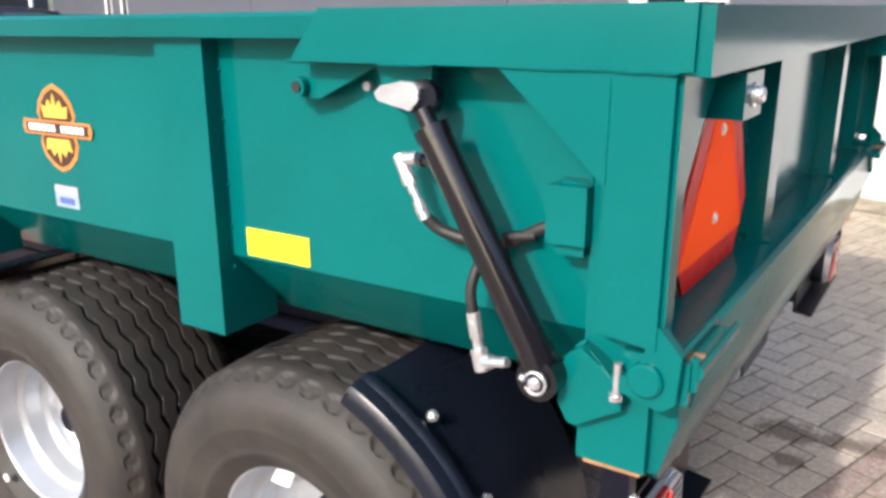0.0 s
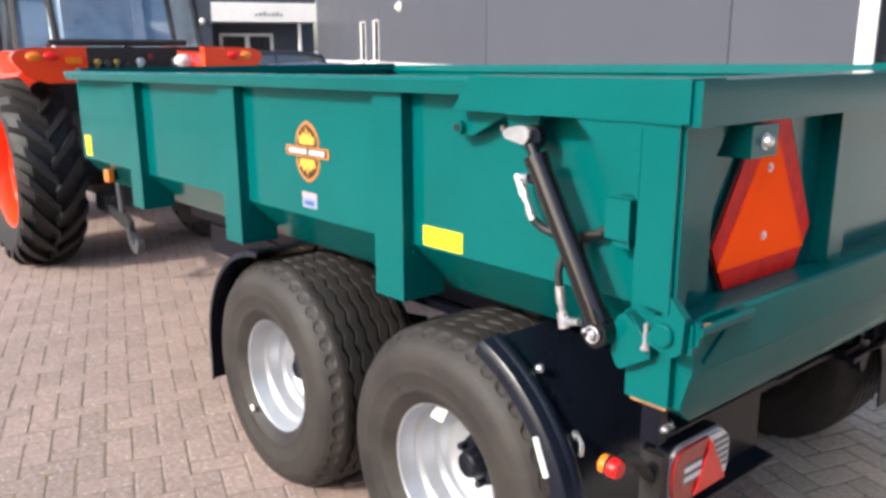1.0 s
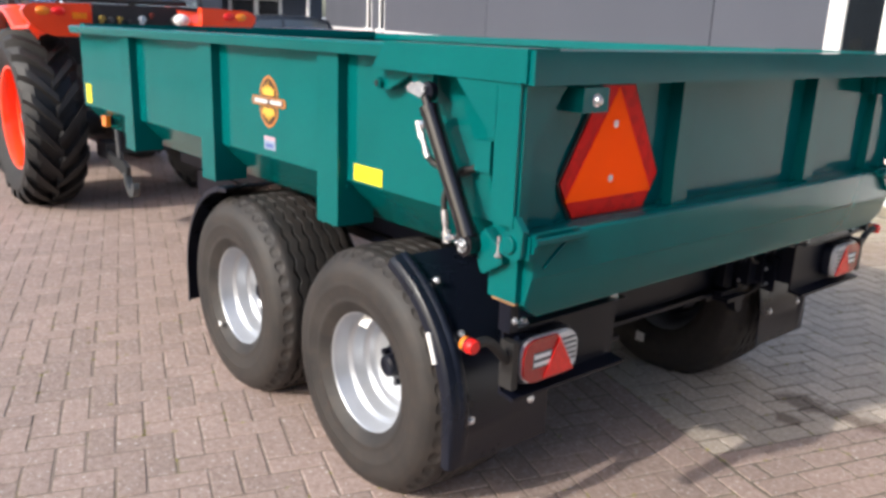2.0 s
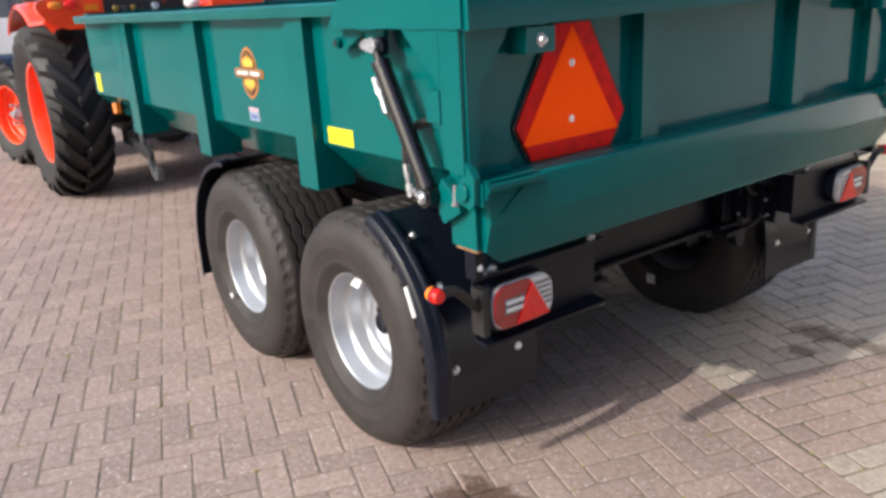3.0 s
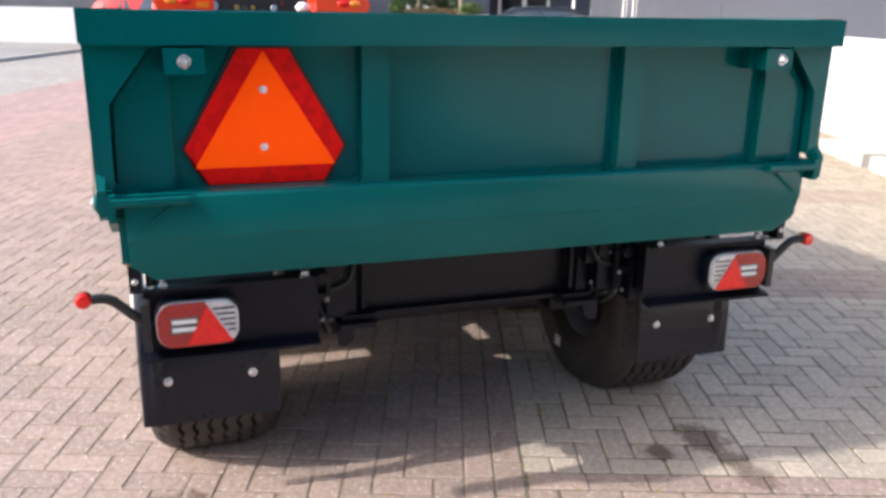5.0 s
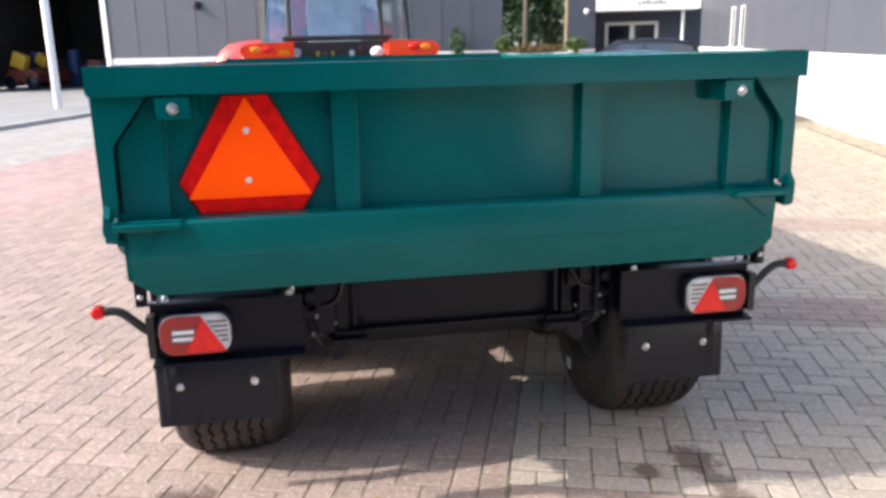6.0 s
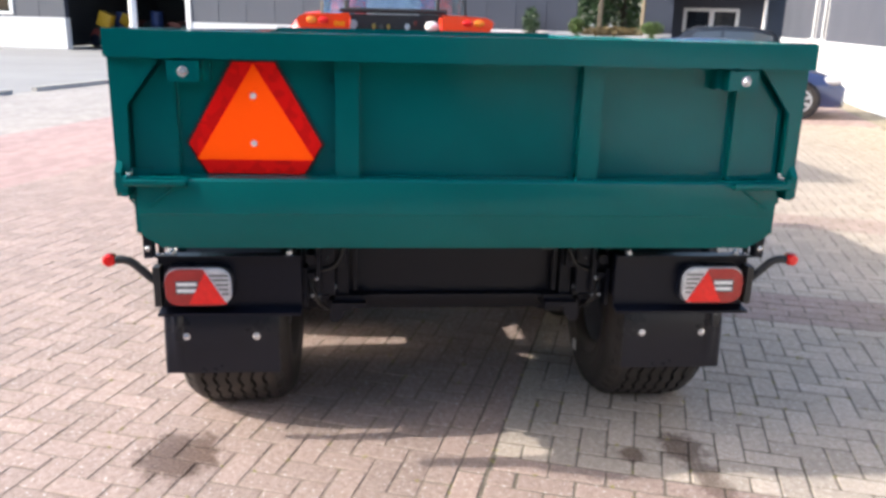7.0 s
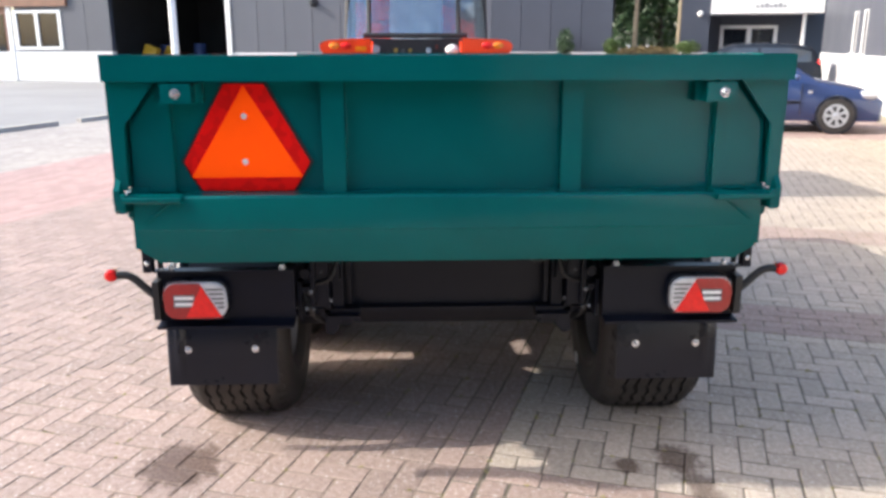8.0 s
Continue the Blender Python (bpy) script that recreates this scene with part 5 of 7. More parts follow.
# light carriers, lamps and flexible arms
for side in (-1, 1):
    s = -1 if side < 0 else 1
    bm = bmesh.new()
    a, b = sorted((ys(-1.005, side), ys(-0.535, side)))
    prism(bm, [(-0.045, 0.772), (0.0, 0.772), (0.0, 0.766), (-0.038, 0.764), (-0.038, 0.582), (0.012, 0.575), (0.012, 0.566), (-0.045, 0.572)], "y", a, b)
    carrier = part("light_carrier", bm, BLACK_PAINT, trailer, "black folded steel light carrier", 0.004)
    bm = bmesh.new()
    ybox(bm, -0.2, -0.16, -0.56, -0.43, 0.585, 0.79, side)
    ybox(bm, -0.16, -0.046, -0.56, -0.545, 0.6, 0.75, side)
    part("carrier_stay", bm, BLACK_PAINT, carrier, "", 0.004)
    bm = bmesh.new()
    bolt_head(bm, (0.012, ys(-1.02, side), 0.803), "x", 0.0065, 0.012)
    part("bolt", bm, ZINC, carrier, "zinc bolt")
    bm = bmesh.new()
    ybox(bm, -0.03, 0.012, -1.034, -1.006, 0.77, 0.849, side)
    part("hanger", bm, BLACK_PAINT, carrier, "", 0.004)
    for y in (-0.985, -0.95, -0.57):
        bm = bmesh.new()
        bolt_head(bm, (-0.02, ys(y, side), 0.772), "z", 0.010, 0.018)
        part("bolt", bm, ZINC, carrier, "zinc bolt")
    bm = bmesh.new()
    rod(bm, (-0.02, ys(-0.985, side), 0.78), (-0.02, ys(-0.985, side), 0.83), 0.010)
    part("stud", bm, BLACK_PAINT, carrier)
    # rear lamp: housing, lenses, reflector triangle
    y0, y1 = ys(-0.978, side), ys(-0.76, side)
    ya, yb = min(y0, y1), max(y0, y1)
    r = 0.035

    def rounded(a, b, c, d, rad, n=5):
        pts = []
        for cx, cz, t0 in ((b - rad, d - rad, 0), (a + rad, d - rad, 90), (a + rad, c + rad, 180), (b - rad, c + rad, 270)):
            for i in range(n + 1):
                t = radians(t0 + 90 * i / n)
                pts.append((cx + rad * math.cos(t), cz + rad * math.sin(t)))
        return pts
    bm = bmesh.new()
    prism(bm, rounded(ya - 0.002, yb + 0.002, 0.600, 0.736, 0.038), "x", -0.037, -0.002)
    lamp = part("rear_lamp", bm, BLACK_PLASTIC, trailer, "rear lamp cluster with red and clear lenses", 0.003)
    bm = bmesh.new()
    prism(bm, rounded(ya + 0.001, yb - 0.001, 0.603, 0.733, 0.045), "x", -0.0019, 0.007)
    part("lens_rim", bm, CLEAR_LENS, lamp, "greyish clear lens rim", 0.003)
    zc = 0.668

    def lens(name, poly, mat, x0, x1, label=""):
        bm = bmesh.new()
        prism(bm, poly, "x", x0, x1)
        part(name, bm, mat, lamp, label, 0.002)
    inner_pts = rounded(ya + 0.004, yb - 0.004, 0.606, 0.730, 0.043)
    top, low = Vector((y0 + (y1 - y0) * 0.60, 0.730)), Vector((y0 + (y1 - y0) * 0.93, 0.606))

    def beside(p):
        """How far a point lies on the outer side of the line between the lenses."""
        return ((low.x - top.x) * (p[1] - top.y) - (low.y - top.y) * (p[0] - top.x)) * -s

    def cut(keep):
        out = []
        for p, q in zip(inner_pts, inner_pts[1:] + inner_pts[:1]):
            dp, dq = beside(p) * keep, beside(q) * keep
            if dp >= 0:
                out.append(p)
            if dp * dq < 0:
                f = dp / (dp - dq)
                out.append((p[0] + (q[0] - p[0]) * f, p[1] + (q[1] - p[1]) * f))
        return out
    outer_sign = 1 if beside((y0, zc)) > 0 else -1
    lens("red_lens", cut(outer_sign), RED_DEEP, 0.006, 0.016, "deep red ribbed lens")
    lens("clear_lens", cut(-outer_sign), CLEAR_LENS, 0.006, 0.016, "clear ribbed lens")
    ym = y0 + (y1 - y0) * 0.34
    lens("window_frame", [(ym - 0.036, zc - 0.022), (ym + 0.036, zc - 0.022), (ym + 0.036, zc + 0.024), (ym - 0.036, zc + 0.024)], HOOK_STEEL, 0.0161, 0.0168, "grey lamp window")
    for dz in (0.012, -0.010):
        lens("lamp_window", [(ym - 0.032, zc + dz - 0.006), (ym + 0.032, zc + dz - 0.006), (ym + 0.032, zc + dz + 0.006), (ym - 0.032, zc + dz + 0.006)], WHITE_PLASTIC, 0.0169, 0.0178, "clear plate lamp window")
    for dz in (0.042, 0.026, 0.010, -0.006, -0.022):
        f0 = 0.63 + (0.730 - zc - dz) / 0.124 * 0.33
        ra, rb = sorted((y0 + (y1 - y0) * f0, y0 + (y1 - y0) * 0.955))
        lens("lens_rib", [(ra, zc + dz - 0.0032), (rb, zc + dz - 0.0032), (rb, zc + dz + 0.0032), (ra, zc + dz + 0.0032)], HOOK_STEEL, 0.016, 0.0175)
    t0, t1, tm = y0 + (y1 - y0) * 0.36, y0 + (y1 - y0) * 0.92, y0 + (y1 - y0) * 0.62
    lens("reflector_triangle", [(t0, 0.612), (t1, 0.612), (tm, 0.722)], RED_LENS, 0.0182, 0.021, "bright red reflector triangle")
    # rubber arm with marker lamp
    bm = bmesh.new()
    tube(bm, [(-0.02, ys(-0.985, side), 0.665), (-0.015, ys(-1.02, side), 0.69), (-0.01, ys(-1.075, side), 0.745), (-0.008, ys(-1.105, side), 0.758), (-0.006, ys(-1.13, side), 0.758)], 0.0135, 12)
    ybox(bm, -0.04, 0.01, -1.012, -0.99, 0.6, 0.735, side)
    arm = part("marker_arm", bm, HOSE, trailer, "black rubber marker lamp arm", 0.002)
    bm = bmesh.new()
    lathe(bm, [(-0.0155, 0.012), (-0.0145, 0.0225), (-0.0095, 0.0225)], 18, "x", (0, ys(-1.15, side), 0.757))
    part("lamp_holder", bm, BLACK_PLASTIC, arm)
    bm = bmesh.new()
    lathe(bm, [(-0.0095, 0.0205), (0.005, 0.02), (0.0105, 0.016), (0.012, 0.005)], 18, "x", (0, ys(-1.15, side), 0.757))
    part("red_lens", bm, RED_LENS, arm, "red marker lens")
    bm = bmesh.new()
    lathe(bm, [(-0.034, 0.005), (-0.033, 0.015), (-0.030, 0.0195), (-0.0155, 0.02)], 18, "x", (0, ys(-1.15, side), 0.757))
    part("amber_lens", bm, AMBER, arm, "amber marker lens")
    bm = bmesh.new()
    rod(bm, (-0.285, ys(-0.95, side), 0.655), (-0.262, ys(-0.954, side), 0.662), 0.011, 12)
    tube(bm, [(-0.266, ys(-0.954, side), 0.661), (-0.25, ys(-0.958, side), 0.66), (-0.238, ys(-0.962, side), 0.645), (-0.238, ys(-0.966, side), 0.624)], 0.0065, 8)
    part("cable_end", bm, ZINC, arm, "bright cable end")

# stickers on the side wall
def decal(name, poly, x_to_y, mat, label, lift, parent=trailer):
    bm = bmesh.new()
    prism(bm, poly, "y", x_to_y - lift, x_to_y - lift + 0.0012)
    return tpart(name, bm, mat, label, 0.0, parent)


SIDE = -1.005
decal("reflector", [(-0.761, 1.093 + 0.01), (-0.606, 1.093 + 0.01), (-0.606, 1.042 + 0.008), (-0.761, 1.042 + 0.008)], SIDE, YELLOW, "yellow reflective strip", 0.0025)
decal("reflector", [(-3.55, 1.165), (-3.46, 1.165), (-3.46, 1.06), (-3.55, 1.06)], SIDE, YELLOW, "yellow reflective strip", 0.0025)


def badge():
    cx, cz, w, h = -1.333, 1.250, 0.098, 0.097

    def shield(k):
        half = [(0.0, 1.0), (0.35, 0.86), (0.62, 0.6), (0.72, 0.32), (0.62, 0.12), (0.62, -0.12), (0.72, -0.36), (0.6, -0.66), (0.3, -0.9)]
        pts = half + [(0.0, -1.0)] + [(-a, b) for a, b in half[::-1][:-1]]
        return [(cx + a * w * k, cz + b * h * (1 - (1 - k) * 0.8)) for a, b in pts]
    b = decal("badge", shield(1.0), SIDE, LOGO_RIM, "shield badge in brown, gold and white", 0.002)
    decal("field", shield(0.86), SIDE, LOGO_BROWN, "", 0.0032, b)
    for sgn in (1, -1):
        crown = [(-0.42, 0.24), (0.42, 0.24), (0.5, 0.52), (0.32, 0.46), (0.22, 0.64), (0.08, 0.5), (0.0, 0.8), (-0.08, 0.5), (-0.22, 0.64), (-0.32, 0.46), (-0.5, 0.52)]
        decal("ornament", [(cx + a * w, cz + sgn * q * h) for a, q in crown], SIDE, LOGO_GOLD, "gold ornament", 0.0044, b)
    decal("band", [(cx - w * 1.25, cz - h * 0.17), (cx + w * 1.25, cz - h * 0.17), (cx + w * 1.32, cz), (cx + w * 1.25, cz + h * 0.17), (cx - w * 1.25, cz + h * 0.17), (cx - w * 1.32, cz)], SIDE, LOGO_RIM, "", 0.0044, b)
    decal("band_field", [(cx - w * 1.18, cz - h * 0.12), (cx + w * 1.18, cz - h * 0.12), (cx + w * 1.18, cz + h * 0.12), (cx - w * 1.18, cz + h * 0.12)], SIDE, LOGO_BROWN, "", 0.0056, b)
    for k in range(12):
        x = cx - w * 1.05 + k * w * 0.178
        if k == 6:
            continue
        decal("lettering", [(x, cz - h * 0.075), (x + w * 0.13, cz - h * 0.075), (x + w * 0.13, cz + h * 0.08), (x, cz + h * 0.08)], SIDE, WHITE_PLASTIC, "white lettering bar", 0.0066, b)


badge()
lab = decal("label", [(-1.375, 1.122), (-1.288, 1.122), (-1.288, 1.072), (-1.375, 1.072)], SIDE, STICKER_PALE, "small pale blue and pink maker's label", 0.002)
decal("label_head", [(-1.373, 1.12), (-1.29, 1.12), (-1.29, 1.108), (-1.373, 1.108)], SIDE, STICKER_PINK, "", 0.003, lab)
decal("label_bar", [(-1.36, 1.095), (-1.305, 1.095), (-1.305, 1.08), (-1.36, 1.08)], SIDE, STICKER_BLUE, "", 0.003, lab)
for x, z in ((-3.3, 0.975), (-1.86, 0.935)):
    bm = bmesh.new()
    box(bm, x - 0.035, x + 0.035, -1.0, -0.9755, z - 0.03, z + 0.03)
    tpart("side_marker", bm, AMBER, "amber side marker lamp", 0.006)
    bm = bmesh.new()
    box(bm, x - 0.04, x + 0.04, -0.975, -0.955, z - 0.02, z + 0.03)
    tpart("marker_bracket", bm, BLACK_PAINT, "", 0.004)
# beads of weld on the posts, rails, hinges and ribs
for side in (-1, 1):
    bm = bmesh.new()
    yp = ys(-1.0865, side)
    for k, (p, q, r) in enumerate((
            ((-0.18, yp, 1.413), (-0.03, yp, 1.413), 0.0028), ((-0.03, yp, 1.4125), (0.055, ys(-1.089, side), 1.4125), 0.0032),
            ((-0.03, ys(-1.0845, side), 1.405), (-0.03, ys(-1.0845, side), 1.27), 0.0022),
            ((-0.062, ys(-1.0455, side), 1.262), (-0.062, ys(-1.0455, side), 1.33), 0.0035), ((-0.11, ys(-1.05, side), 1.263), (-0.068, ys(-1.05, side), 1.263), 0.003),
            ((-0.088, ys(-1.05, side), 1.012), (-0.056, ys(-1.05, side), 1.046), 0.005), ((-0.052, ys(-1.068, side), 1.045), (-0.006, ys(-1.083, side), 1.013), 0.0038),
            ((-0.085, ys(-1.045, side), 0.955), (-0.066, ys(-1.045, side), 0.922), 0.004),
            ((-0.38, ys(-1.09, side), 1.4135), (-0.29, ys(-1.09, side), 1.4135), 0.003), ((-0.6, ys(-1.047, side), 1.412), (-0.42, ys(-1.047, side), 1.412), 0.0028))):
        weld(bm, p, q, r, 3 + k)
    tagged(tpart("weld_bead", bm, GREEN), kind="stuff")
bm = bmesh.new()
for k, (p, q, r) in enumerate((
        ((-0.012, -0.9, 1.06), (-0.012, -0.9, 1.34), 0.003), ((0.0, -0.334, 1.05), (0.0, -0.334, 1.4), 0.0022), ((-0.012, 0.443, 1.05), (-0.012, 0.443, 1.4), 0.003),
        ((-0.012, 0.882, 1.06), (-0.012, 0.882, 1.4), 0.003), ((0.02, 0.882, 1.05), (0.055, 0.882, 1.048), 0.004), ((0.02, 0.368, 1.049), (0.05, 0.368, 1.047), 0.004),
        ((0.02, -0.416, 1.049), (0.05, -0.416, 1.047), 0.004), ((0.066, -1.03, 1.044), (0.066, -0.87, 1.046), 0.003), ((0.066, 0.88, 1.046), (0.066, 1.04, 1.044), 0.003),
        ((0.084, -1.07, 1.41), (0.084, -0.9, 1.4095), 0.0025))):
    weld(bm, p, q, r, 40 + k)
tagged(tpart("weld_bead", bm, GREEN, "", 0, gate), kind="stuff")
# small spots of weld along the ribs
bm = bmesh.new()
for x in (-0.802, -1.746, -2.694):
    for z in (1.39, 1.3, 1.18, 1.1, 1.02):
        ball(bm, (x, -1.0065, z), 0.004, (1, 1, 1), 6, 4)
tagged(tpart("weld_dots", bm, GREEN), kind="stuff")
bm = bmesh.new()
for y in (-0.42, 0.362):
    for z in (1.34, 1.24, 1.12, 1.06):
        ball(bm, (-0.012, y, z), 0.005, (1, 1, 1), 6, 4)
for y in (-0.42, 0.362):
    box(bm, -0.012, 0.0, y - 0.012, y + 0.004, 1.045, 1.058)
tagged(tpart("weld_dots", bm, GREEN, "", 0, gate), kind="stuff")

# drawbar, jack leg and hoses at the front
bm = bmesh.new()
prism(bm, [(-0.25, -3.4), (0.27, -3.4), (0.09, -4.55), (-0.07, -4.55)], "z", 0.5, 0.64)
for v in bm.verts:
    v.co.x, v.co.y = v.co.y, v.co.x
part("drawbar", bm, BLACK_PAINT, trailer, "black drawbar", 0.01)
bm = bmesh.new()
tube(bm, [(-3.6, -0.2, 0.75), (-3.9, -0.25, 0.95), (-4.3, -0.2, 1.0), (-4.7, -0.15, 0.95)], 0.014)
tube(bm, [(-3.6, -0.1, 0.75), (-3.9, -0.12, 0.9), (-4.3, -0.12, 0.98), (-4.7, -0.1, 0.92)], 0.014)
part("hose", bm, HOSE, trailer, "black hydraulic hoses")
bm = bmesh.new()
box(bm, -2.35, -1.95, 0.2, 0.55, 0.5, 0.68)
tank = part("tool_box", bm, BLACK_PLASTIC, trailer, "black box under the bed", 0.02)
bm = bmesh.new()
box(bm, -2.2, -2.05, 0.194, 0.199, 0.56, 0.63)
part("label", bm, WHITE_PLASTIC, tank, "white label")

# ---- the tractor ahead of the trailer ----
TY = -0.094
tractor = empty_thing("tractor", (-6.4, TY, 0.0), "orange farm tractor with a dark glazed cab coupled to the trailer", "tractor")


def ag_tyre(r, width, rim_r, lugs, lug_h):
    """A tractor tyre: carcass with slanted lugs that meet in a chevron."""
    bm = bmesh.new()
    h = width / 2
    lathe(bm, [(-h * 0.72, rim_r), (-h * 0.95, rim_r + (r - rim_r) * 0.3), (-h, rim_r + (r - rim_r) * 0.55), (-h * 0.92, r - lug_h * 1.9), (-h * 0.6, r - lug_h * 1.05), (0, r - lug_h),
               (h * 0.6, r - lug_h * 1.05), (h * 0.92, r - lug_h * 1.9), (h, rim_r + (r - rim_r) * 0.55), (h * 0.95, rim_r + (r - rim_r) * 0.3), (h * 0.72, rim_r)], 72, "y", (0, 0, 0), True)
    for k in range(lugs):
        for side in (-1, 1):
            base = 2 * math.pi * (k + (0.5 if side > 0 else 0)) / lugs
            rows = []
            for i in range(6):
                f = i / 5
                y = side * h * (-0.06 + 1.04 * f)
                ang = base + f * 0.4
                top = r - 0.035 * f ** 3 * (r / 0.65)
                low = r - lug_h * 1.15 - 0.06 * f ** 4
                half_t = (0.025 + 0.017 * f) / r
                if i == 5:
                    top -= 0.03
                rows.append([(math.cos(ang + s * half_t * q) * rr, y, math.sin(ang + s * half_t * q) * rr) for s, rr, q in ((-1, low, 1.5), (-1, top, 1.0), (1, top, 1.0), (1, low, 1.5))])
            vs = [[bm.verts.new(p) for p in row] for row in rows]
            for a, b in zip(vs, vs[1:]):
                for j in range(3):
                    bm.faces.new((a[j], a[j + 1], b[j + 1], b[j]))
            bm.faces.new(vs[0])
            bm.faces.new(vs[-1][::-1])
    return to_mesh("tyre", bm, TRACTOR_TYRE, 0, 30)


def dish(r, width):
    """A wheel disc: flanged rim, stepped well and a dished centre set back from the face."""
    bm = bmesh.new()
    h = width / 2
    front = [(-h, r * 0.99), (-h * 1.03, r * 1.05), (-h * 0.92, r * 1.06)]
    outer = [(-h * 0.6, r * 1.0), (h * 0.6, r * 1.0), (h * 0.95, r * 1.05), (h, r * 0.99), (h * 0.6, r * 0.93), (h * 0.3, r * 0.9)]
    back = [(h * 0.28, r * 0.8), (h * 0.3, r * 0.55), (h * 0.12, r * 0.4), (h * 0.12, 0.02)]
    face = [(-h * 0.02, 0.02), (-h * 0.02, r * 0.38), (h * 0.18, r * 0.54), (h * 0.16, r * 0.78), (h * 0.05, r * 0.87), (-h * 0.3, r * 0.9), (-h * 0.36, r * 0.95), (-h * 0.8, r * 0.96)]
    lathe(bm, front + outer + back + face, 56, "y", (0, 0, 0), True)
    return to_mesh("wheel", bm, ORANGE, 0, 35)


def nuts(r, y, count, size):
    bm = bmesh.new()
    lathe(bm, [(y - 0.05, r * 0.35), (y - 0.01, r * 0.6), (y + 0.02, r * 0.65)], 20, "y")
    for k in range(count):
        a = 2 * math.pi * k / count
        rod(bm, (r * math.cos(a), y - 0.03, r * math.sin(a)), (r * math.cos(a), y + 0.02, r * math.sin(a)), size, 6)
    return to_mesh("hub", bm, GREY_STEEL)


REAR_TYRE, FRONT_TYRE = ag_tyre(0.695, 0.44, 0.395, 21, 0.055), ag_tyre(0.505, 0.3, 0.285, 17, 0.04)
REAR_DISH, FRONT_DISH = dish(0.385, 0.33), dish(0.275, 0.22)
REAR_HUB, FRONT_HUB = nuts(0.13, -0.05, 8, 0.02), nuts(0.1, -0.04, 6, 0.018)
for x, z, off, tm, dm, hm in ((-5.66, 0.68, 0.705, REAR_TYRE, REAR_DISH, REAR_HUB), (-7.45, 0.495, 0.73, FRONT_TYRE, FRONT_DISH, FRONT_HUB)):
    for s in (-1, 1):
        m = pose(x, TY + s * off, z, 0, 0, (0 if s < 0 else 180) + (16 if x < -7 else 0))
        w = new("wheel", dm)
        w.matrix_basis = m
        PLACE[w] = m
        w.parent = tractor
        w.matrix_parent_inverse = PLACE[tractor].inverted()
        w["label"] = "orange wheel disc"
        for name, me, lab in (("tyre", tm, "black lugged tractor tyre"), ("hub", hm, "grey hub with nuts")):
            o = new(name, me)
            o.matrix_basis = m
            PLACE[o] = m
            o.parent = w
            o.matrix_parent_inverse = m.inverted()
            o["label"] = lab

for s in (-1, 1):
    # fender: arched shell with an outer skirt and a rear face that carries the lamps
    bm = bmesh.new()
    rows = []
    path = []
    for i in range(15):
        a = radians(58 + 72 * i / 14)
        path.append((-5.68 + 0.80 * math.cos(a), 0.66 + 0.88 * math.sin(a)))
    path = [(-5.03, 1.345), (-5.04, 1.42)] + path
    for k, (px, pz) in enumerate(path):
        narrow = (0.76, 0.88)[k] if k < 2 else 1.0
        rows.append([bm.verts.new((px, TY + s * (0.42 + (y - 0.42) * narrow), pz + dz)) for y, dz in ((0.42, 0.03), (0.60, 0.02), (0.82, 0.0), (0.89, -0.015), (0.905, -0.04))])
    for a, b in zip(rows, rows[1:]):
        for j in range(4):
            bm.faces.new((a[j], a[j + 1], b[j + 1], b[j]))
    bmesh.ops.recalc_face_normals(bm, faces=bm.faces)
    bmesh.ops.solidify(bm, geom=list(bm.faces), thickness=0.02)
    fender = part("fender", bm, ORANGE, tractor, "glossy orange rear fender", 0, 40)
    bm = bmesh.new()
    prism(bm, [(TY + s * y, z) for y, z in ((0.42, 1.33), (0.685, 1.33), (0.77, 1.365), (0.84, 1.415), (0.88, 1.465), (0.888, 1.505), (0.868, 1.535), (0.81, 1.555), (0.6, 1.565), (0.42, 1.568))], "x", -5.06, -4.985)
    part("fender_end", bm, ORANGE, fender, "", 0.034)
    for y0, y1, mat, name in ((0.80, 0.71, AMBER, "amber_lens"), (0.70, 0.60, RED_LENS, "red_lens")):
        bm = bmesh.new()
        ball(bm, (-4.985, TY + s * (y0 + y1) / 2, 1.505), 0.05, (0.4, 1.0, 0.62))
        part(name, bm, mat, fender, name.replace("_", " "))
    if s < 0:
        bm = bmesh.new()
        box(bm, -5.02, -4.97, TY - 0.56, TY - 0.46, 1.455, 1.5)
        part("amber_lens", bm, AMBER, fender, "amber marker lens", 0.01)

# cab: frame, panes, seat, roof
bm = bmesh.new()
CABX0, CABX1 = -7.05, -5.55
box(bm, CABX0 - 0.06, CABX1 - 0.2, TY - 0.68, TY + 0.68, 2.46, 2.5)
cab = part("cab_frame", bm, SEAT_DARK, tractor, "black cab frame", 0.01)
for x, y in ((CABX1, -0.70), (CABX1, 0.70), (CABX0, -0.62), (CABX0, 0.62), (-6.1, -0.74), (-6.1, 0.74)):
    bm = bmesh.new()
    rod(bm, (x, TY + y, 1.0), (x - (0.24 if x == CABX1 else 0.02), TY + y * 0.92, 2.46), 0.035, 8)
    part("post", bm, SEAT_DARK, cab, "black cab post")
for y in (-0.46, 0.41):
    bm = bmesh.new()
    rod(bm, (CABX1 + 0.05, TY + y, 1.58), (CABX1 - 0.2, TY + y * 1.0, 2.46), 0.024, 8)
    part("window_bar", bm, SEAT_DARK, cab)
bm = bmesh.new()
rod(bm, (CABX1 + 0.05, TY - 0.52, 1.60), (CABX1 + 0.05, TY + 0.5, 1.60), 0.024, 10)
part("rear_crossbar", bm, SEAT_DARK, cab)
bm = bmesh.new()
box(bm, CABX0 - 0.1, CABX1 + 0.1, TY - 0.72, TY + 0.72, 2.5, 2.68)
part("roof", bm, ORANGE, cab, "orange cab roof", 0.05)
bm = bmesh.new()
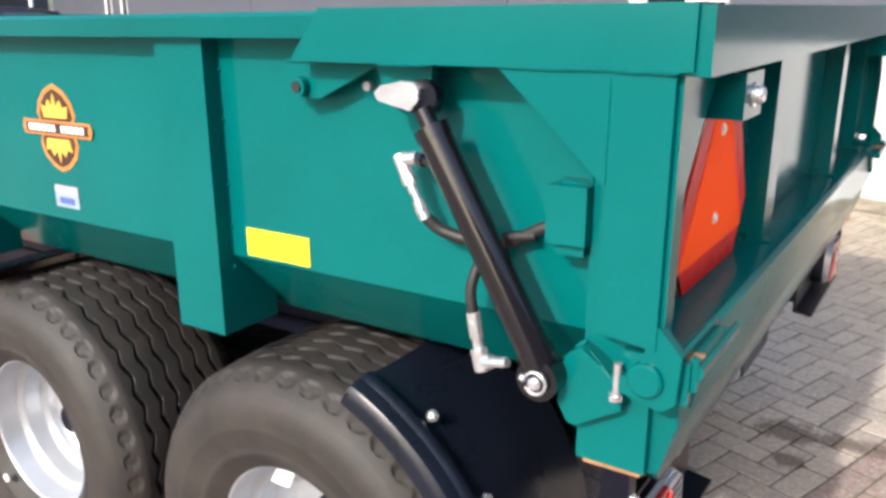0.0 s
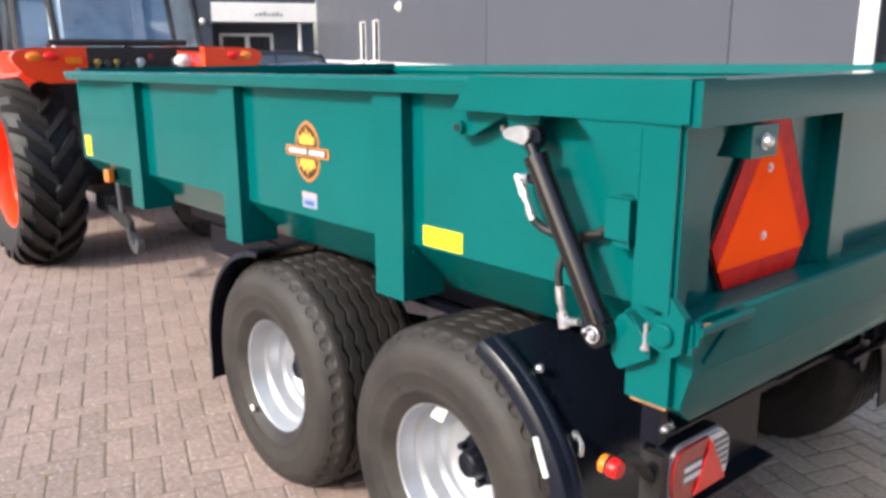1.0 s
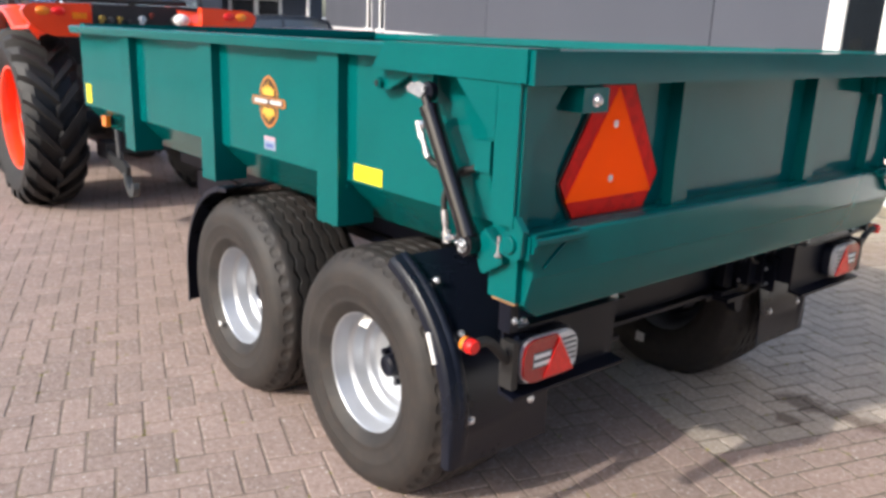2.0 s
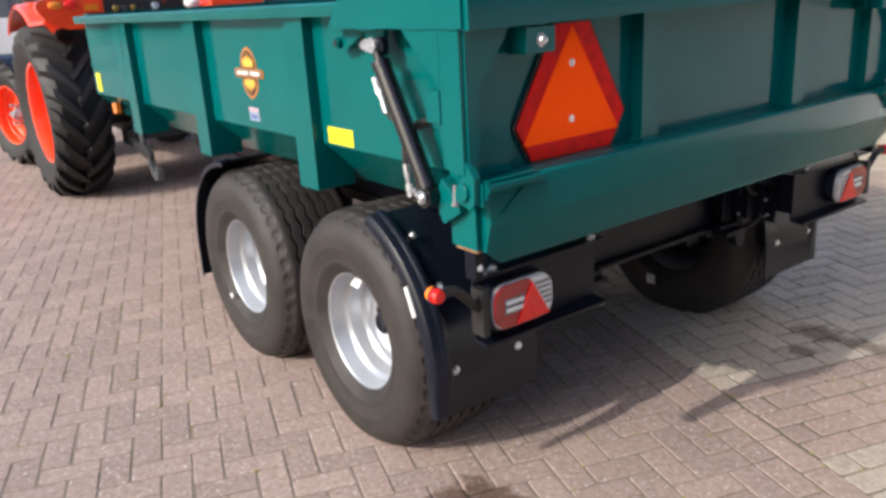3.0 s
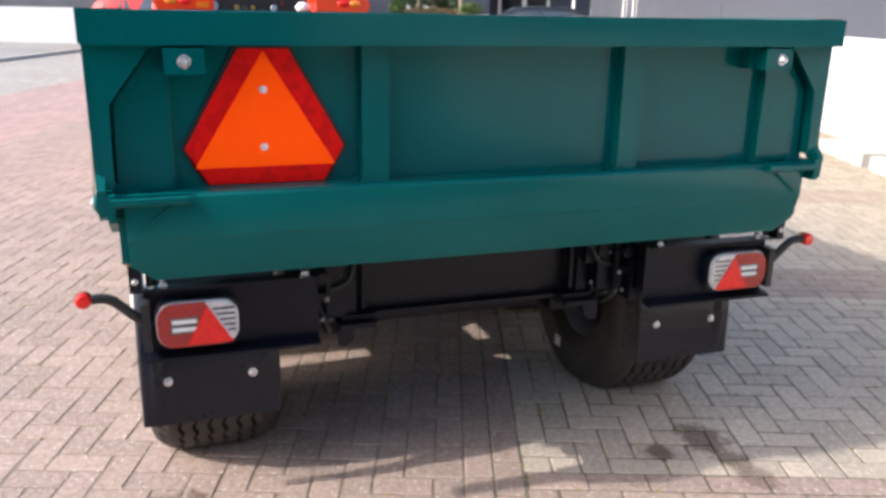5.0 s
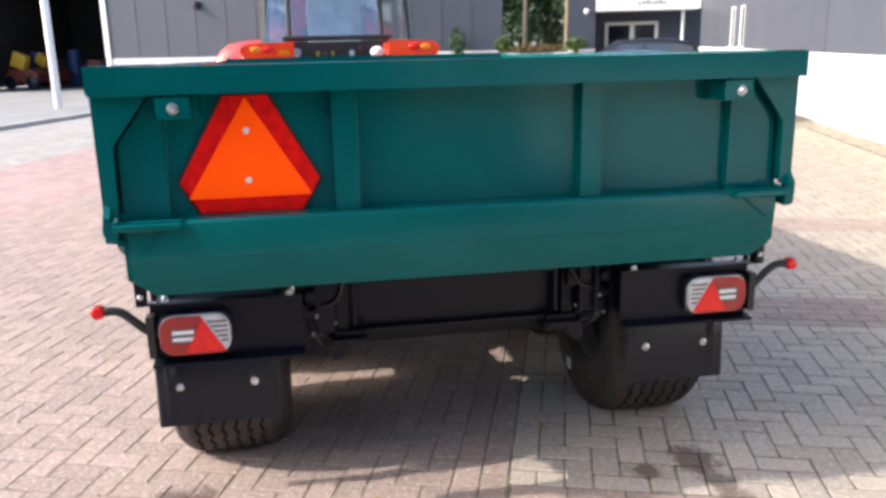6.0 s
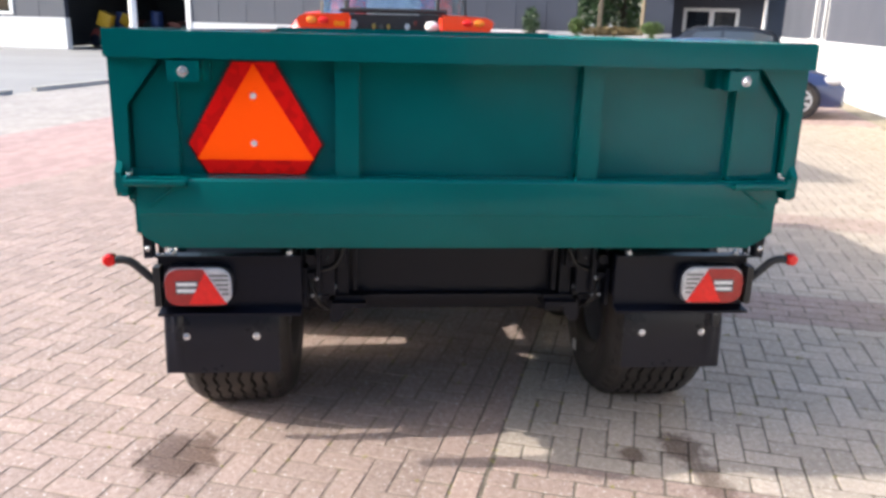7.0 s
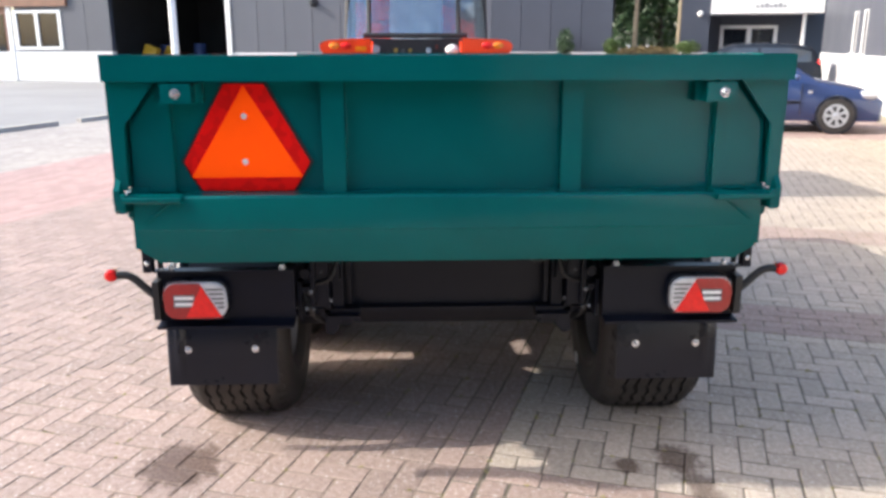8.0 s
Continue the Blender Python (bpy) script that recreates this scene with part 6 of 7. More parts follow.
box(bm, CABX0, CABX1 - 0.05, TY - 0.42, TY + 0.42, 0.55, 1.0)
box(bm, CABX0 + 0.05, CABX1 - 0.02, TY - 0.68, TY + 0.68, 0.95, 1.1)
part("cab_floor", bm, CAB_GREY, cab, "", 0.03)
for name, pts in (("rear_window", [(CABX1 + 0.05, -0.45, 1.61), (CABX1 + 0.05, 0.40, 1.61), (CABX1 - 0.2, 0.40, 2.49), (CABX1 - 0.2, -0.45, 2.49)]),
                  ("corner_pane", [(CABX1, -0.69, 1.3), (CABX1 + 0.04, -0.48, 1.3), (CABX1 - 0.2, -0.48, 2.49), (CABX1 - 0.24, -0.66, 2.49)]),
                  ("corner_pane", [(CABX1, 0.69, 1.3), (CABX1 + 0.04, 0.43, 1.3), (CABX1 - 0.2, 0.43, 2.49), (CABX1 - 0.24, 0.66, 2.49)]),
                  ("side_pane", [(CABX1, -0.71, 1.25), (CABX0, -0.63, 1.05), (CABX0, -0.58, 2.49), (CABX1 - 0.24, -0.66, 2.49)]),
                  ("side_pane", [(CABX1, 0.71, 1.25), (CABX0, 0.63, 1.05), (CABX0, 0.58, 2.49), (CABX1 - 0.24, 0.66, 2.49)]),
                  ("windscreen", [(CABX0, -0.61, 1.3), (CABX0, 0.61, 1.3), (CABX0 - 0.02, 0.57, 2.49), (CABX0 - 0.02, -0.57, 2.49)])):
    bm = bmesh.new()
    bm.faces.new([bm.verts.new((x, TY + y, z)) for x, y, z in pts])
    bmesh.ops.solidify(bm, geom=list(bm.faces), thickness=0.005)
    o = part(name, bm, CAB_GLASS, cab, "cab glass, its blue tint carrying the sky's reflection", 0, 0)
    o.visible_shadow = False
bm = bmesh.new()
box(bm, -6.35, -6.25, TY - 0.25, TY + 0.25, 1.25, 1.95)
box(bm, -6.7, -6.3, TY - 0.26, TY + 0.26, 1.15, 1.3)
seat = part("seat", bm, SEAT_DARK, cab, "dark operator seat", 0.05)
# dark sheet in place of the shaded view through the lower window
bm = bmesh.new()
box(bm, CABX1 + 0.035, CABX1 + 0.05, TY - 0.66, TY + 0.66, 1.1, 1.565)
rear = part("rear_panel", bm, SEAT_DARK, cab, "dark sheet standing in for the see-through gap under the rear window", 0.004)
for y, z, w, h, mat, lab in ((-0.4, 1.47, 0.05, 0.06, SEAT_COVER, "pale grey valve cover"), (-0.29, 1.44, 0.03, 0.08, SEAT_DARK, "dark coupler"), (-0.2, 1.46, 0.025, 0.07, CAP_YELLOW, "dull yellow coupler cap"),
                             (-0.13, 1.45, 0.025, 0.09, HOOK_STEEL, "steel coupler"), (-0.06, 1.46, 0.02, 0.07, CAP_YELLOW, "dull yellow coupler cap"), (0.03, 1.42, 0.04, 0.06, SEAT_DARK, "dark coupler"),
                             (0.12, 1.46, 0.03, 0.07, SEAT_COVER, "pale grey valve cover"), (0.2, 1.5, 0.018, 0.04, CRATE_RED, "red lever knob"), (0.4, 1.45, 0.05, 0.06, HOOK_STEEL, "steel coupler")):
    bm = bmesh.new()
    rod(bm, (CABX1 + 0.051, TY + y, z), (CABX1 + 0.11, TY + y, z), w * 0.85, 12)
    box(bm, CABX1 + 0.045, CABX1 + 0.08, TY + y - w * 0.5, TY + y + w * 0.5, z - h * 0.8, z)
    part("coupler", bm, mat, rear, lab, 0.006)
bm = bmesh.new()
box(bm, -6.37, -6.23, TY - 0.27, TY + 0.27, 1.55, 1.98)
part("seat_cover", bm, SEAT_COVER, seat, "pale blue plastic sheet over the seat", 0.05)
bm = bmesh.new()
lathe(bm, [(1.45, 0.15), (1.47, 0.19), (1.49, 0.15)], 20, "z", (-6.75, TY, 0))
rod(bm, (-6.8, TY, 1.1), (-6.75, TY, 1.47), 0.03)
part("steering_wheel", bm, SEAT_DARK, cab)
bm = bmesh.new()
box(bm, -8.5, CABX0, TY - 0.3, TY + 0.3, 0.85, 1.45)
bmesh.ops.translate(bm, verts=[v for v in bm.verts if v.co.x < -8 and v.co.z > 1.2], vec=(0.12, 0, -0.12))
part("hood", bm, ORANGE, tractor, "orange hood", 0.06)
bm = bmesh.new()
box(bm, -8.3, -5.2, TY - 0.2, TY + 0.2, 0.42, 0.85)
rod(bm, (-5.68, TY - 0.6, 0.635), (-5.68, TY + 0.6, 0.635), 0.12, 16)
rod(bm, (-7.45, TY - 0.6, 0.45), (-7.45, TY + 0.6, 0.45), 0.07, 12)
part("drivetrain", bm, SEAT_DARK, tractor, "dark grey drivetrain", 0.02)
for s in (-1, 1):
    bm = bmesh.new()
    box(bm, -5.22, -4.98, TY + s * 0.34 - 0.05, TY + s * 0.34 + 0.05, 0.42, 0.54)
    part("linkage_mount", bm, SEAT_DARK, tractor, "", 0.01)
    bm = bmesh.new()
    prism(bm, [(-5.19, 0.52), (-4.9, 0.47), (-4.62, 0.46), (-4.55, 0.42), (-4.56, 0.36), (-4.66, 0.36), (-4.9, 0.41), (-5.19, 0.43)], "y", TY + s * 0.376 - 0.016, TY + s * 0.376 + 0.016)
    link = part("lower_link", bm, SEAT_DARK, tractor, "dark lower link arm", 0.006)
    bm = bmesh.new()
    rod(bm, (-5.05, TY + s * 0.3, 1.15), (-4.72, TY + s * 0.376, 0.46), 0.022)
    part("lift_rod", bm, SEAT_DARK, link, "dark lift rod")
    bm = bmesh.new()
    prism(bm, [(-4.61, 0.38), (-4.575, 0.385), (-4.55, 0.32), (-4.51, 0.28), (-4.475, 0.275), (-4.455, 0.295), (-4.45, 0.325), (-4.42, 0.325), (-4.405, 0.29), (-4.42, 0.245), (-4.46, 0.22), (-4.515, 0.22), (-4.57, 0.255), (-4.6, 0.31)], "y", TY + s * 0.376 - 0.022, TY + s * 0.376 + 0.022)
    part("hook", bm, HOOK_STEEL, link, "bare grey steel hook end", 0.008)
bm = bmesh.new()
tube(bm, [(-5.2, TY, 1.15), (-5.05, TY, 1.1), (-4.95, TY, 0.98)], 0.03)
part("top_link", bm, SEAT_DARK, tractor, "dark top link")
bm = bmesh.new()
for k, y in enumerate((-0.28, -0.16, -0.05, 0.1, 0.2)):
    box(bm, -5.25, -5.15, TY + y - 0.04, TY + y + 0.04, 1.2, 1.36 + 0.03 * (k % 2))
part("valve_block", bm, GREY_STEEL, tractor, "grey hydraulic valve block", 0.015)
bm = bmesh.new()
ball(bm, (-5.2, 0.245, 1.465), 0.062, (0.9, 1.05, 0.8))
rod(bm, (-5.2, 0.245, 1.3), (-5.2, 0.245, 1.42), 0.02)
part("work_lamp", bm, WHITE_PLASTIC, tractor, "white rounded lamp housing")
for s in (-1, 1):
    bm = bmesh.new()
    rows = []
    for i in range(11):
        a = radians(30 + 130 * i / 10)
        rows.append([bm.verts.new((-7.45 + 0.585 * math.cos(a), TY + s * y - s * 0.28 * 0.585 * math.cos(a) * -s, 0.495 + 0.585 * math.sin(a))) for y in (0.57, 0.9)])
    for a, b in zip(rows, rows[1:]):
        bm.faces.new((a[0], a[1], b[1], b[0]))
    bmesh.ops.recalc_face_normals(bm, faces=bm.faces)
    bmesh.ops.solidify(bm, geom=list(bm.faces), thickness=0.012)
    part("front_fender", bm, BLACK_PLASTIC, tractor, "black plastic front fender")


# ---- parked cars ----
def car(name, at, yaw, length, width, stations, paint_mat, label, rear_lamps):
    """stations: (fraction of length from nose, sill width factor, belt height, roof height, roof width factor)."""
    m = pose(*at, 0, 0, yaw)
    thing = new(name)
    thing.matrix_basis = m
    PLACE[thing] = m
    tagged(thing, label, "car")
    hw = width / 2
    ring_rows = []
    bm = bmesh.new()
    for f, sw, belt, roof, rw in stations:
        x = length / 2 - f * length
        half = [(sw * hw * 0.90, 0.20), (sw * hw * 0.98, 0.32), (sw * hw, 0.55), (sw * hw * 0.97, belt), (rw * hw, roof - 0.07 if roof - belt > 0.12 else belt + (roof - belt) * 0.6), (rw * hw * 0.75, roof), (0.0, roof + 0.015)]
        full = half + [(-y, z) for y, z in half[::-1][1:]]
        ring_rows.append((x, full))
    vs = [[bm.verts.new((x, y, z)) for y, z in full] for x, full in ring_rows]
    for a, b in zip(vs, vs[1:]):
        for j in range(len(a) - 1):
            bm.faces.new((a[j], a[j + 1], b[j + 1], b[j]))
        bm.faces.new((a[-1], a[0], b[0], b[-1]))
    bm.faces.new(vs[0][::-1])
    bm.faces.new(vs[-1])
    body = part("body", bm, paint_mat, thing, "", 0.012, 50, here=m)
    for s in (-1, 1):
        groups, run = [], []
        for (f, sw, belt, roof, rw), (x, full) in zip(stations, ring_rows):
            if roof - belt > 0.12:
                run.append((x, sw * hw * 0.97, belt, rw * hw, roof - 0.07))
        if len(run) > 1:
            cuts = [0, len(run) // 2, len(run) - 1]
            for c0, c1 in zip(cuts, cuts[1:]):
                bm = bmesh.new()
                prev = None
                for k in range(c0, c1 + 1):
                    x, yb, zb, yr, zr = run[k]
                    if k == c0:
                        x -= 0.04
                    if k == c1:
                        x += 0.04
                    lo = bm.verts.new((x, s * (yb + (yr - yb) * 0.1 + 0.006), zb + (zr - zb) * 0.1))
                    hi = bm.verts.new((x, s * (yb + (yr - yb) * 0.9 + 0.006), zb + (zr - zb) * 0.88))
                    if prev:
                        bm.faces.new((prev[0], lo, hi, prev[1]))
                    prev = (lo, hi)
                part("side_window", bm, CAR_GLASS, body, "", 0, 0, here=m)
    # windscreen and rear window
    cab_i = [i for i, st in enumerate(stations) if st[3] - st[2] > 0.12]
    for i0, i1, nm in ((cab_i[0] - 1, cab_i[0], "windscreen"), (cab_i[-1], cab_i[-1] + 1, "rear_window")):
        bm = bmesh.new()
        q = []
        for i, k in ((i0, 1), (i1, -1)):
            x, full = ring_rows[i]
            q.append([Vector((x, y, z + 0.008)) for y, z in (full[5], full[7])])
        a, b = q
        pts = [a[0].lerp(b[0], 0.1), a[1].lerp(b[1], 0.1), b[1].lerp(a[1], 0.1), b[0].lerp(a[0], 0.1)]
        bm.faces.new([bm.verts.new(p) for p in pts])
        part(nm, bm, CAR_GLASS, body, "", 0, 0, here=m)
    for f in (0.19, 0.81):
        for s in (-1, 1):
            x = length / 2 - f * length
            # black disc carries the shade of the wheel opening
            bm = bmesh.new()
            lathe(bm, [(s * (hw * 0.7), 0.335), (s * (hw * 1.003), 0.335)], 32, "y", (x, 0, 0.315))
            part("wheel_arch", bm, BLACK_PLASTIC, body, "", 0, here=m)
            bm = bmesh.new()
            lathe(bm, [(s * (hw * 0.72), 0.28), (s * hw * 0.76, 0.305), (s * (hw * 0.98), 0.305), (s * (hw * 1.012), 0.28), (s * hw * 1.012, 0.2)], 28, "y", (x, 0, 0.305))
            wheel = part("wheel", bm, TYRE, thing, "black tyre", 0, here=m)
            bm = bmesh.new()
            lathe(bm, [(s * hw * 0.98, 0.2), (s * hw * 1.018, 0.2), (s * hw * 1.02, 0.17), (s * hw * 1.012, 0.05), (s * hw * 1.03, 0.03)], 28, "y", (x, 0, 0.305))
            part("wheel_trim", bm, RIM, wheel, "silver wheel trim", 0, here=m)
            for k in range(7):
                bm = bmesh.new()
                ring = []
                for rr, wd in ((0.075, 0.16), (0.165, 0.25)):
                    for sg in (-1, 1):
                        a = 2 * math.pi * k / 7 + sg * wd
                        ring.append((x + rr * math.cos(a), 0.305 + rr * math.sin(a)))
                prism(bm, [ring[0], ring[1], ring[3], ring[2]], "y", min(s * hw * 1.0, s * hw * 1.0215), max(s * hw * 1.0, s * hw * 1.0215))
                part("trim_slot", bm, BLACK_EDGE, wheel, "", 0.003, here=m)
    sgn = -1 if rear_lamps else 1
    for s in (-1, 1):
        bm = bmesh.new()
        ball(bm, (sgn * (length / 2 - (0.12 if rear_lamps else 0.27)), s * hw * (0.8 if rear_lamps else 0.84), 0.66 if not rear_lamps else 0.9), 0.13, (1.35, 0.75, 0.62) if not rear_lamps else (0.5, 0.6, 1.3))
        part("lamp", bm, RED_LENS if rear_lamps else CLEAR_LENS, thing, "red tail lamp" if rear_lamps else "clear headlamp", 0, here=m)
        bm = bmesh.new()
        ball(bm, (length / 2 - 0.36 * length, s * (hw + 0.08), 0.95), 0.085, (0.6, 1.0, 0.7))
        part("door_mirror", bm, paint_mat, thing, "", 0, here=m)
        bm = bmesh.new()
        box(bm, length / 2 - 0.62 * length, length / 2 - 0.34 * length, s * hw * 1.0 - 0.012, s * hw * 1.0 + 0.012, 0.5, 0.55)
        part("rub_strip", bm, BLACK_PLASTIC, thing, "", 0.004, here=m)
        bm = bmesh.new()
        for f in (0.335, 0.60):
            box(bm, length / 2 - f * length - 0.005, length / 2 - f * length + 0.005, s * hw * 0.99 - 0.014, s * hw * 0.99 + 0.009, 0.3, 0.84)
        part("door_seam", bm, BLACK_EDGE, thing, "", 0, here=m)
        bm = bmesh.new()
        ball(bm, (length / 2 - 0.3 * length, s * hw * 0.995, 0.7), 0.028, (1.3, 0.35, 0.8), 8, 6)
        part("side_repeater", bm, CLEAR_LENS, thing, "clear side repeater", 0, here=m)
        bm = bmesh.new()
        box(bm, length / 2 - 0.58 * length, length / 2 - 0.535 * length, s * hw * 0.985 - 0.012, s * hw * 0.985 + 0.02, 0.74, 0.765)
        part("door_handle", bm, paint_mat, thing, "", 0.006, here=m)
    return thing


HATCH = [(0.0, 0.72, 0.52, 0.56, 0.6), (0.03, 0.86, 0.60, 0.68, 0.8), (0.10, 0.96, 0.68, 0.78, 0.82), (0.27, 1.0, 0.80, 0.90, 0.82), (0.40, 1.0, 0.86, 1.22, 0.72), (0.47, 1.0, 0.87, 1.29, 0.70), (0.62, 1.0, 0.88, 1.30, 0.70), (0.80, 1.0, 0.90, 1.275, 0.69), (0.92, 0.98, 0.92, 1.12, 0.70), (0.985, 0.93, 0.88, 0.97, 0.78), (1.0, 0.86, 0.6, 0.66, 0.75)]
ESTATE = [(0.0, 0.72, 0.52, 0.58, 0.6), (0.03, 0.86, 0.62, 0.70, 0.8), (0.10, 0.96, 0.70, 0.80, 0.82), (0.25, 1.0, 0.82, 0.92, 0.82), (0.36, 1.0, 0.88, 1.36, 0.72), (0.43, 1.0, 0.90, 1.48, 0.70), (0.60, 1.0, 0.92, 1.52, 0.70), (0.80, 1.0, 0.94, 1.50, 0.69), (0.93, 0.99, 0.95, 1.40, 0.68), (0.985, 0.95, 0.9, 1.0, 0.8), (1.0, 0.88, 0.6, 0.66, 0.75)]
car("hatchback", uv_world(-13.65, -1.98, 0.0), CA + 90, 4.0, 1.68, HATCH, BLUE_CAR, "dark blue hatchback parked nose to the white wall", False)
car("estate_car", uv_world(-24.15, -2.25, 0.0), CA - 90, 4.4, 1.72, ESTATE, DARK_CAR, "dark grey estate car backed up to the wall", True)
MPV = [(0.0, 0.72, 0.56, 0.62, 0.6), (0.03, 0.86, 0.68, 0.76, 0.8), (0.10, 0.96, 0.76, 0.86, 0.82), (0.22, 1.0, 0.88, 0.98, 0.82), (0.33, 1.0, 0.94, 1.5, 0.72), (0.40, 1.0, 0.95, 1.68, 0.70), (0.55, 1.0, 0.96, 1.74, 0.70), (0.72, 1.0, 0.97, 1.73, 0.69), (0.86, 0.99, 0.98, 1.64, 0.68), (0.93, 0.98, 0.98, 1.45, 0.70), (0.985, 0.95, 0.92, 1.04, 0.8), (1.0, 0.88, 0.6, 0.66, 0.75)]
car("people_carrier", tuple(BUILD @ Vector((2.4, -14.25, 0.0))), CA + 90, 4.4, 1.75, MPV, RED_CAR, "red people carrier parked before the grey hall", True)

# ---- brick paving: single bricks behind the trailer, joined fields beyond ----
CELL, GAP = 0.1005, 0.0054
U_RED, U_GREY, V_SEAM = 0.0655, -0.08, -0.1295          # where the bonds start
BANDS = (-0.08, -0.08 - 23 * CELL, -0.08 - 46 * CELL)


def brick_region(u, v):
    """Which brick lies at paving coordinates u, v: colour and bond."""
    if v > V_SEAM:
        return ("red", "course") if v < V_SEAM + 2 * CELL else ("red", "herringbone")
    if any(start <= u < start + 5 * CELL for start in BANDS):
        return "red", "row"
    return "grey", "herringbone"


def brick_shape(bm_verts, bm_faces, cu, cv, lu, lv, z, tilt, rough):
    """Appends one brick with a worn, bevelled top and slightly uneven corners."""
    k = len(bm_verts)
    hu, hv = lu / 2, lv / 2
    for inset, depth, cut in ((0.0, -0.03, 0.003), (0.0, -0.0032, 0.005), (0.0036, 0.0, 0.006)):
        wear = depth > -0.02
        for su, sv, first in ((-1, -1, 0), (1, -1, 1), (1, 1, 0), (-1, 1, 1)):
            cu_, cv_ = su * (hu - inset), sv * (hv - inset)
            near_u, near_v = (cu_ - su * cut, cv_), (cu_, cv_ - sv * cut)
            for du, dv in ((near_v, near_u) if first == 0 else (near_u, near_v)):
                ju, jv = (rough.uniform(-0.0021, 0.0014), rough.uniform(-0.0021, 0.0014)) if wear else (0, 0)
                du, dv = du + su * ju, dv + sv * jv
                bm_verts.append((cu + du, cv + dv, z + depth + tilt[0] * du + tilt[1] * dv + (rough.uniform(-0.0011, 0.0003) if depth == 0 else 0)))
    for row in (0, 8):
        for i in range(8):
            j = (i + 1) % 8
            bm_faces.append((k + row + i, k + row + j, k + row + 8 + j, k + row + 8 + i))
    bm_faces.append(tuple(range(k + 16, k + 24)))


U0, U1, V0, V1 = -12.0, 3.1, -4.4, 4.9


def paving_plan():
    """All bricks of the modelled paving: (u, v, length along u, length along v, colour)."""
    out = []
    long, short = 2 * CELL - GAP, CELL - GAP
    for colour, u_start in (("red", U_RED), ("grey", U_GREY)):
        for i in range(int((U0 - u_start) / CELL) - 1, int((U1 - u_start) / CELL) + 1):
            for j in range(int((V0 - V_SEAM) / CELL) - 1, int((V1 - V_SEAM) / CELL) + 1):
                k = (i - (j - 3)) % 4
                if k not in (0, 3):
                    continue
                cells = [(i, j), (i + 1, j)] if k == 0 else [(i, j), (i, j + 1)]
                mids = [(u_start + (a + 0.5) * CELL, V_SEAM + (b + 0.5) * CELL) for a, b in cells]
                inside = [c for c in mids if brick_region(*c) == (colour, "herringbone") and U0 < c[0] < U1 and V0 < c[1] < V1]
                if len(inside) == 2:
                    u, v = (mids[0][0] + mids[1][0]) / 2, (mids[0][1] + mids[1][1]) / 2
                    out.append((u, v, long if k == 0 else short, short if k == 0 else long, colour))
                elif inside:
                    out.append((*inside[0], short, short, colour))
    # two courses along the seam between the colours
    for row in range(2):
        for i in range(int((U1 - U0) / (2 * CELL))):
            out.append((U0 + (i + 0.5 + 0.5 * row) * 2 * CELL, V_SEAM + (row + 0.5) * CELL, long, short, "red"))
    # stretcher bands across the grey bays
    for start in BANDS:
        for row in range(5):
            for i in range(21):
                v = V_SEAM - 0.11 - (i + 0.5 * (row % 2)) * 2 * CELL
                if v > V0 + CELL:
                    out.append((start + (row + 0.5) * CELL, v, short, long, "red"))
            if row % 2:
                out.append((start + (row + 0.5) * CELL, V_SEAM - 0.5 * CELL - 0.005, short, short, "red"))
    return out


bm = bmesh.new()
bm.faces.new([bm.verts.new(uv_world(u, v, -0.003)) for u, v in ((-12.0, -4.4), (-12.0, 4.9), (3.1, 4.9), (3.1, -4.4))])
pavement = tagged(part("pavement", bm, JOINT, None, "", 0, 0), "weathered red and grey concrete brick paving with mossy joints", "pavement", "", "structure")
rng = random.Random(11)
field = {"red": ([], []), "grey": ([], [])}
singles = []
for u, v, lu, lv, colour in paving_plan():
    near = -0.75 < u < 1.75 and -1.25 < v < 1.35 and abs(lu - lv) > 0.05
    z = rng.uniform(-0.0012, 0.0012)
    tilt = (rng.uniform(-0.006, 0.006), rng.uniform(-0.006, 0.006))
    turn = rng.uniform(-0.6, 0.6)
    if near and len(singles) < 300:
        singles.append((u, v, lu, lv, colour, z, tilt, turn))
    else:
        brick_shape(*field[colour], u + rng.uniform(-0.0012, 0.0012), -v + rng.uniform(-0.0012, 0.0012), lu, lv, z, tilt, rng)
for colour, mat, label in (("red", RED_FIELD, "field of worn red paving bricks"), ("grey", GREY_FIELD, "field of worn grey paving bricks")):
    me = bpy.data.meshes.new("paving_bricks")
    me.from_pydata(field[colour][0], [], field[colour][1])
    me.materials.append(mat)
    ob = new("paving_bricks", me)
    ob.matrix_basis = pose(0, 0, 0, 0, 0, CA)
    ob.parent = pavement
    ob.matrix_parent_inverse = PLACE[pavement].inverted()
    tagged(ob, label, "", "", "stuff")
BRICK_MESH = {}
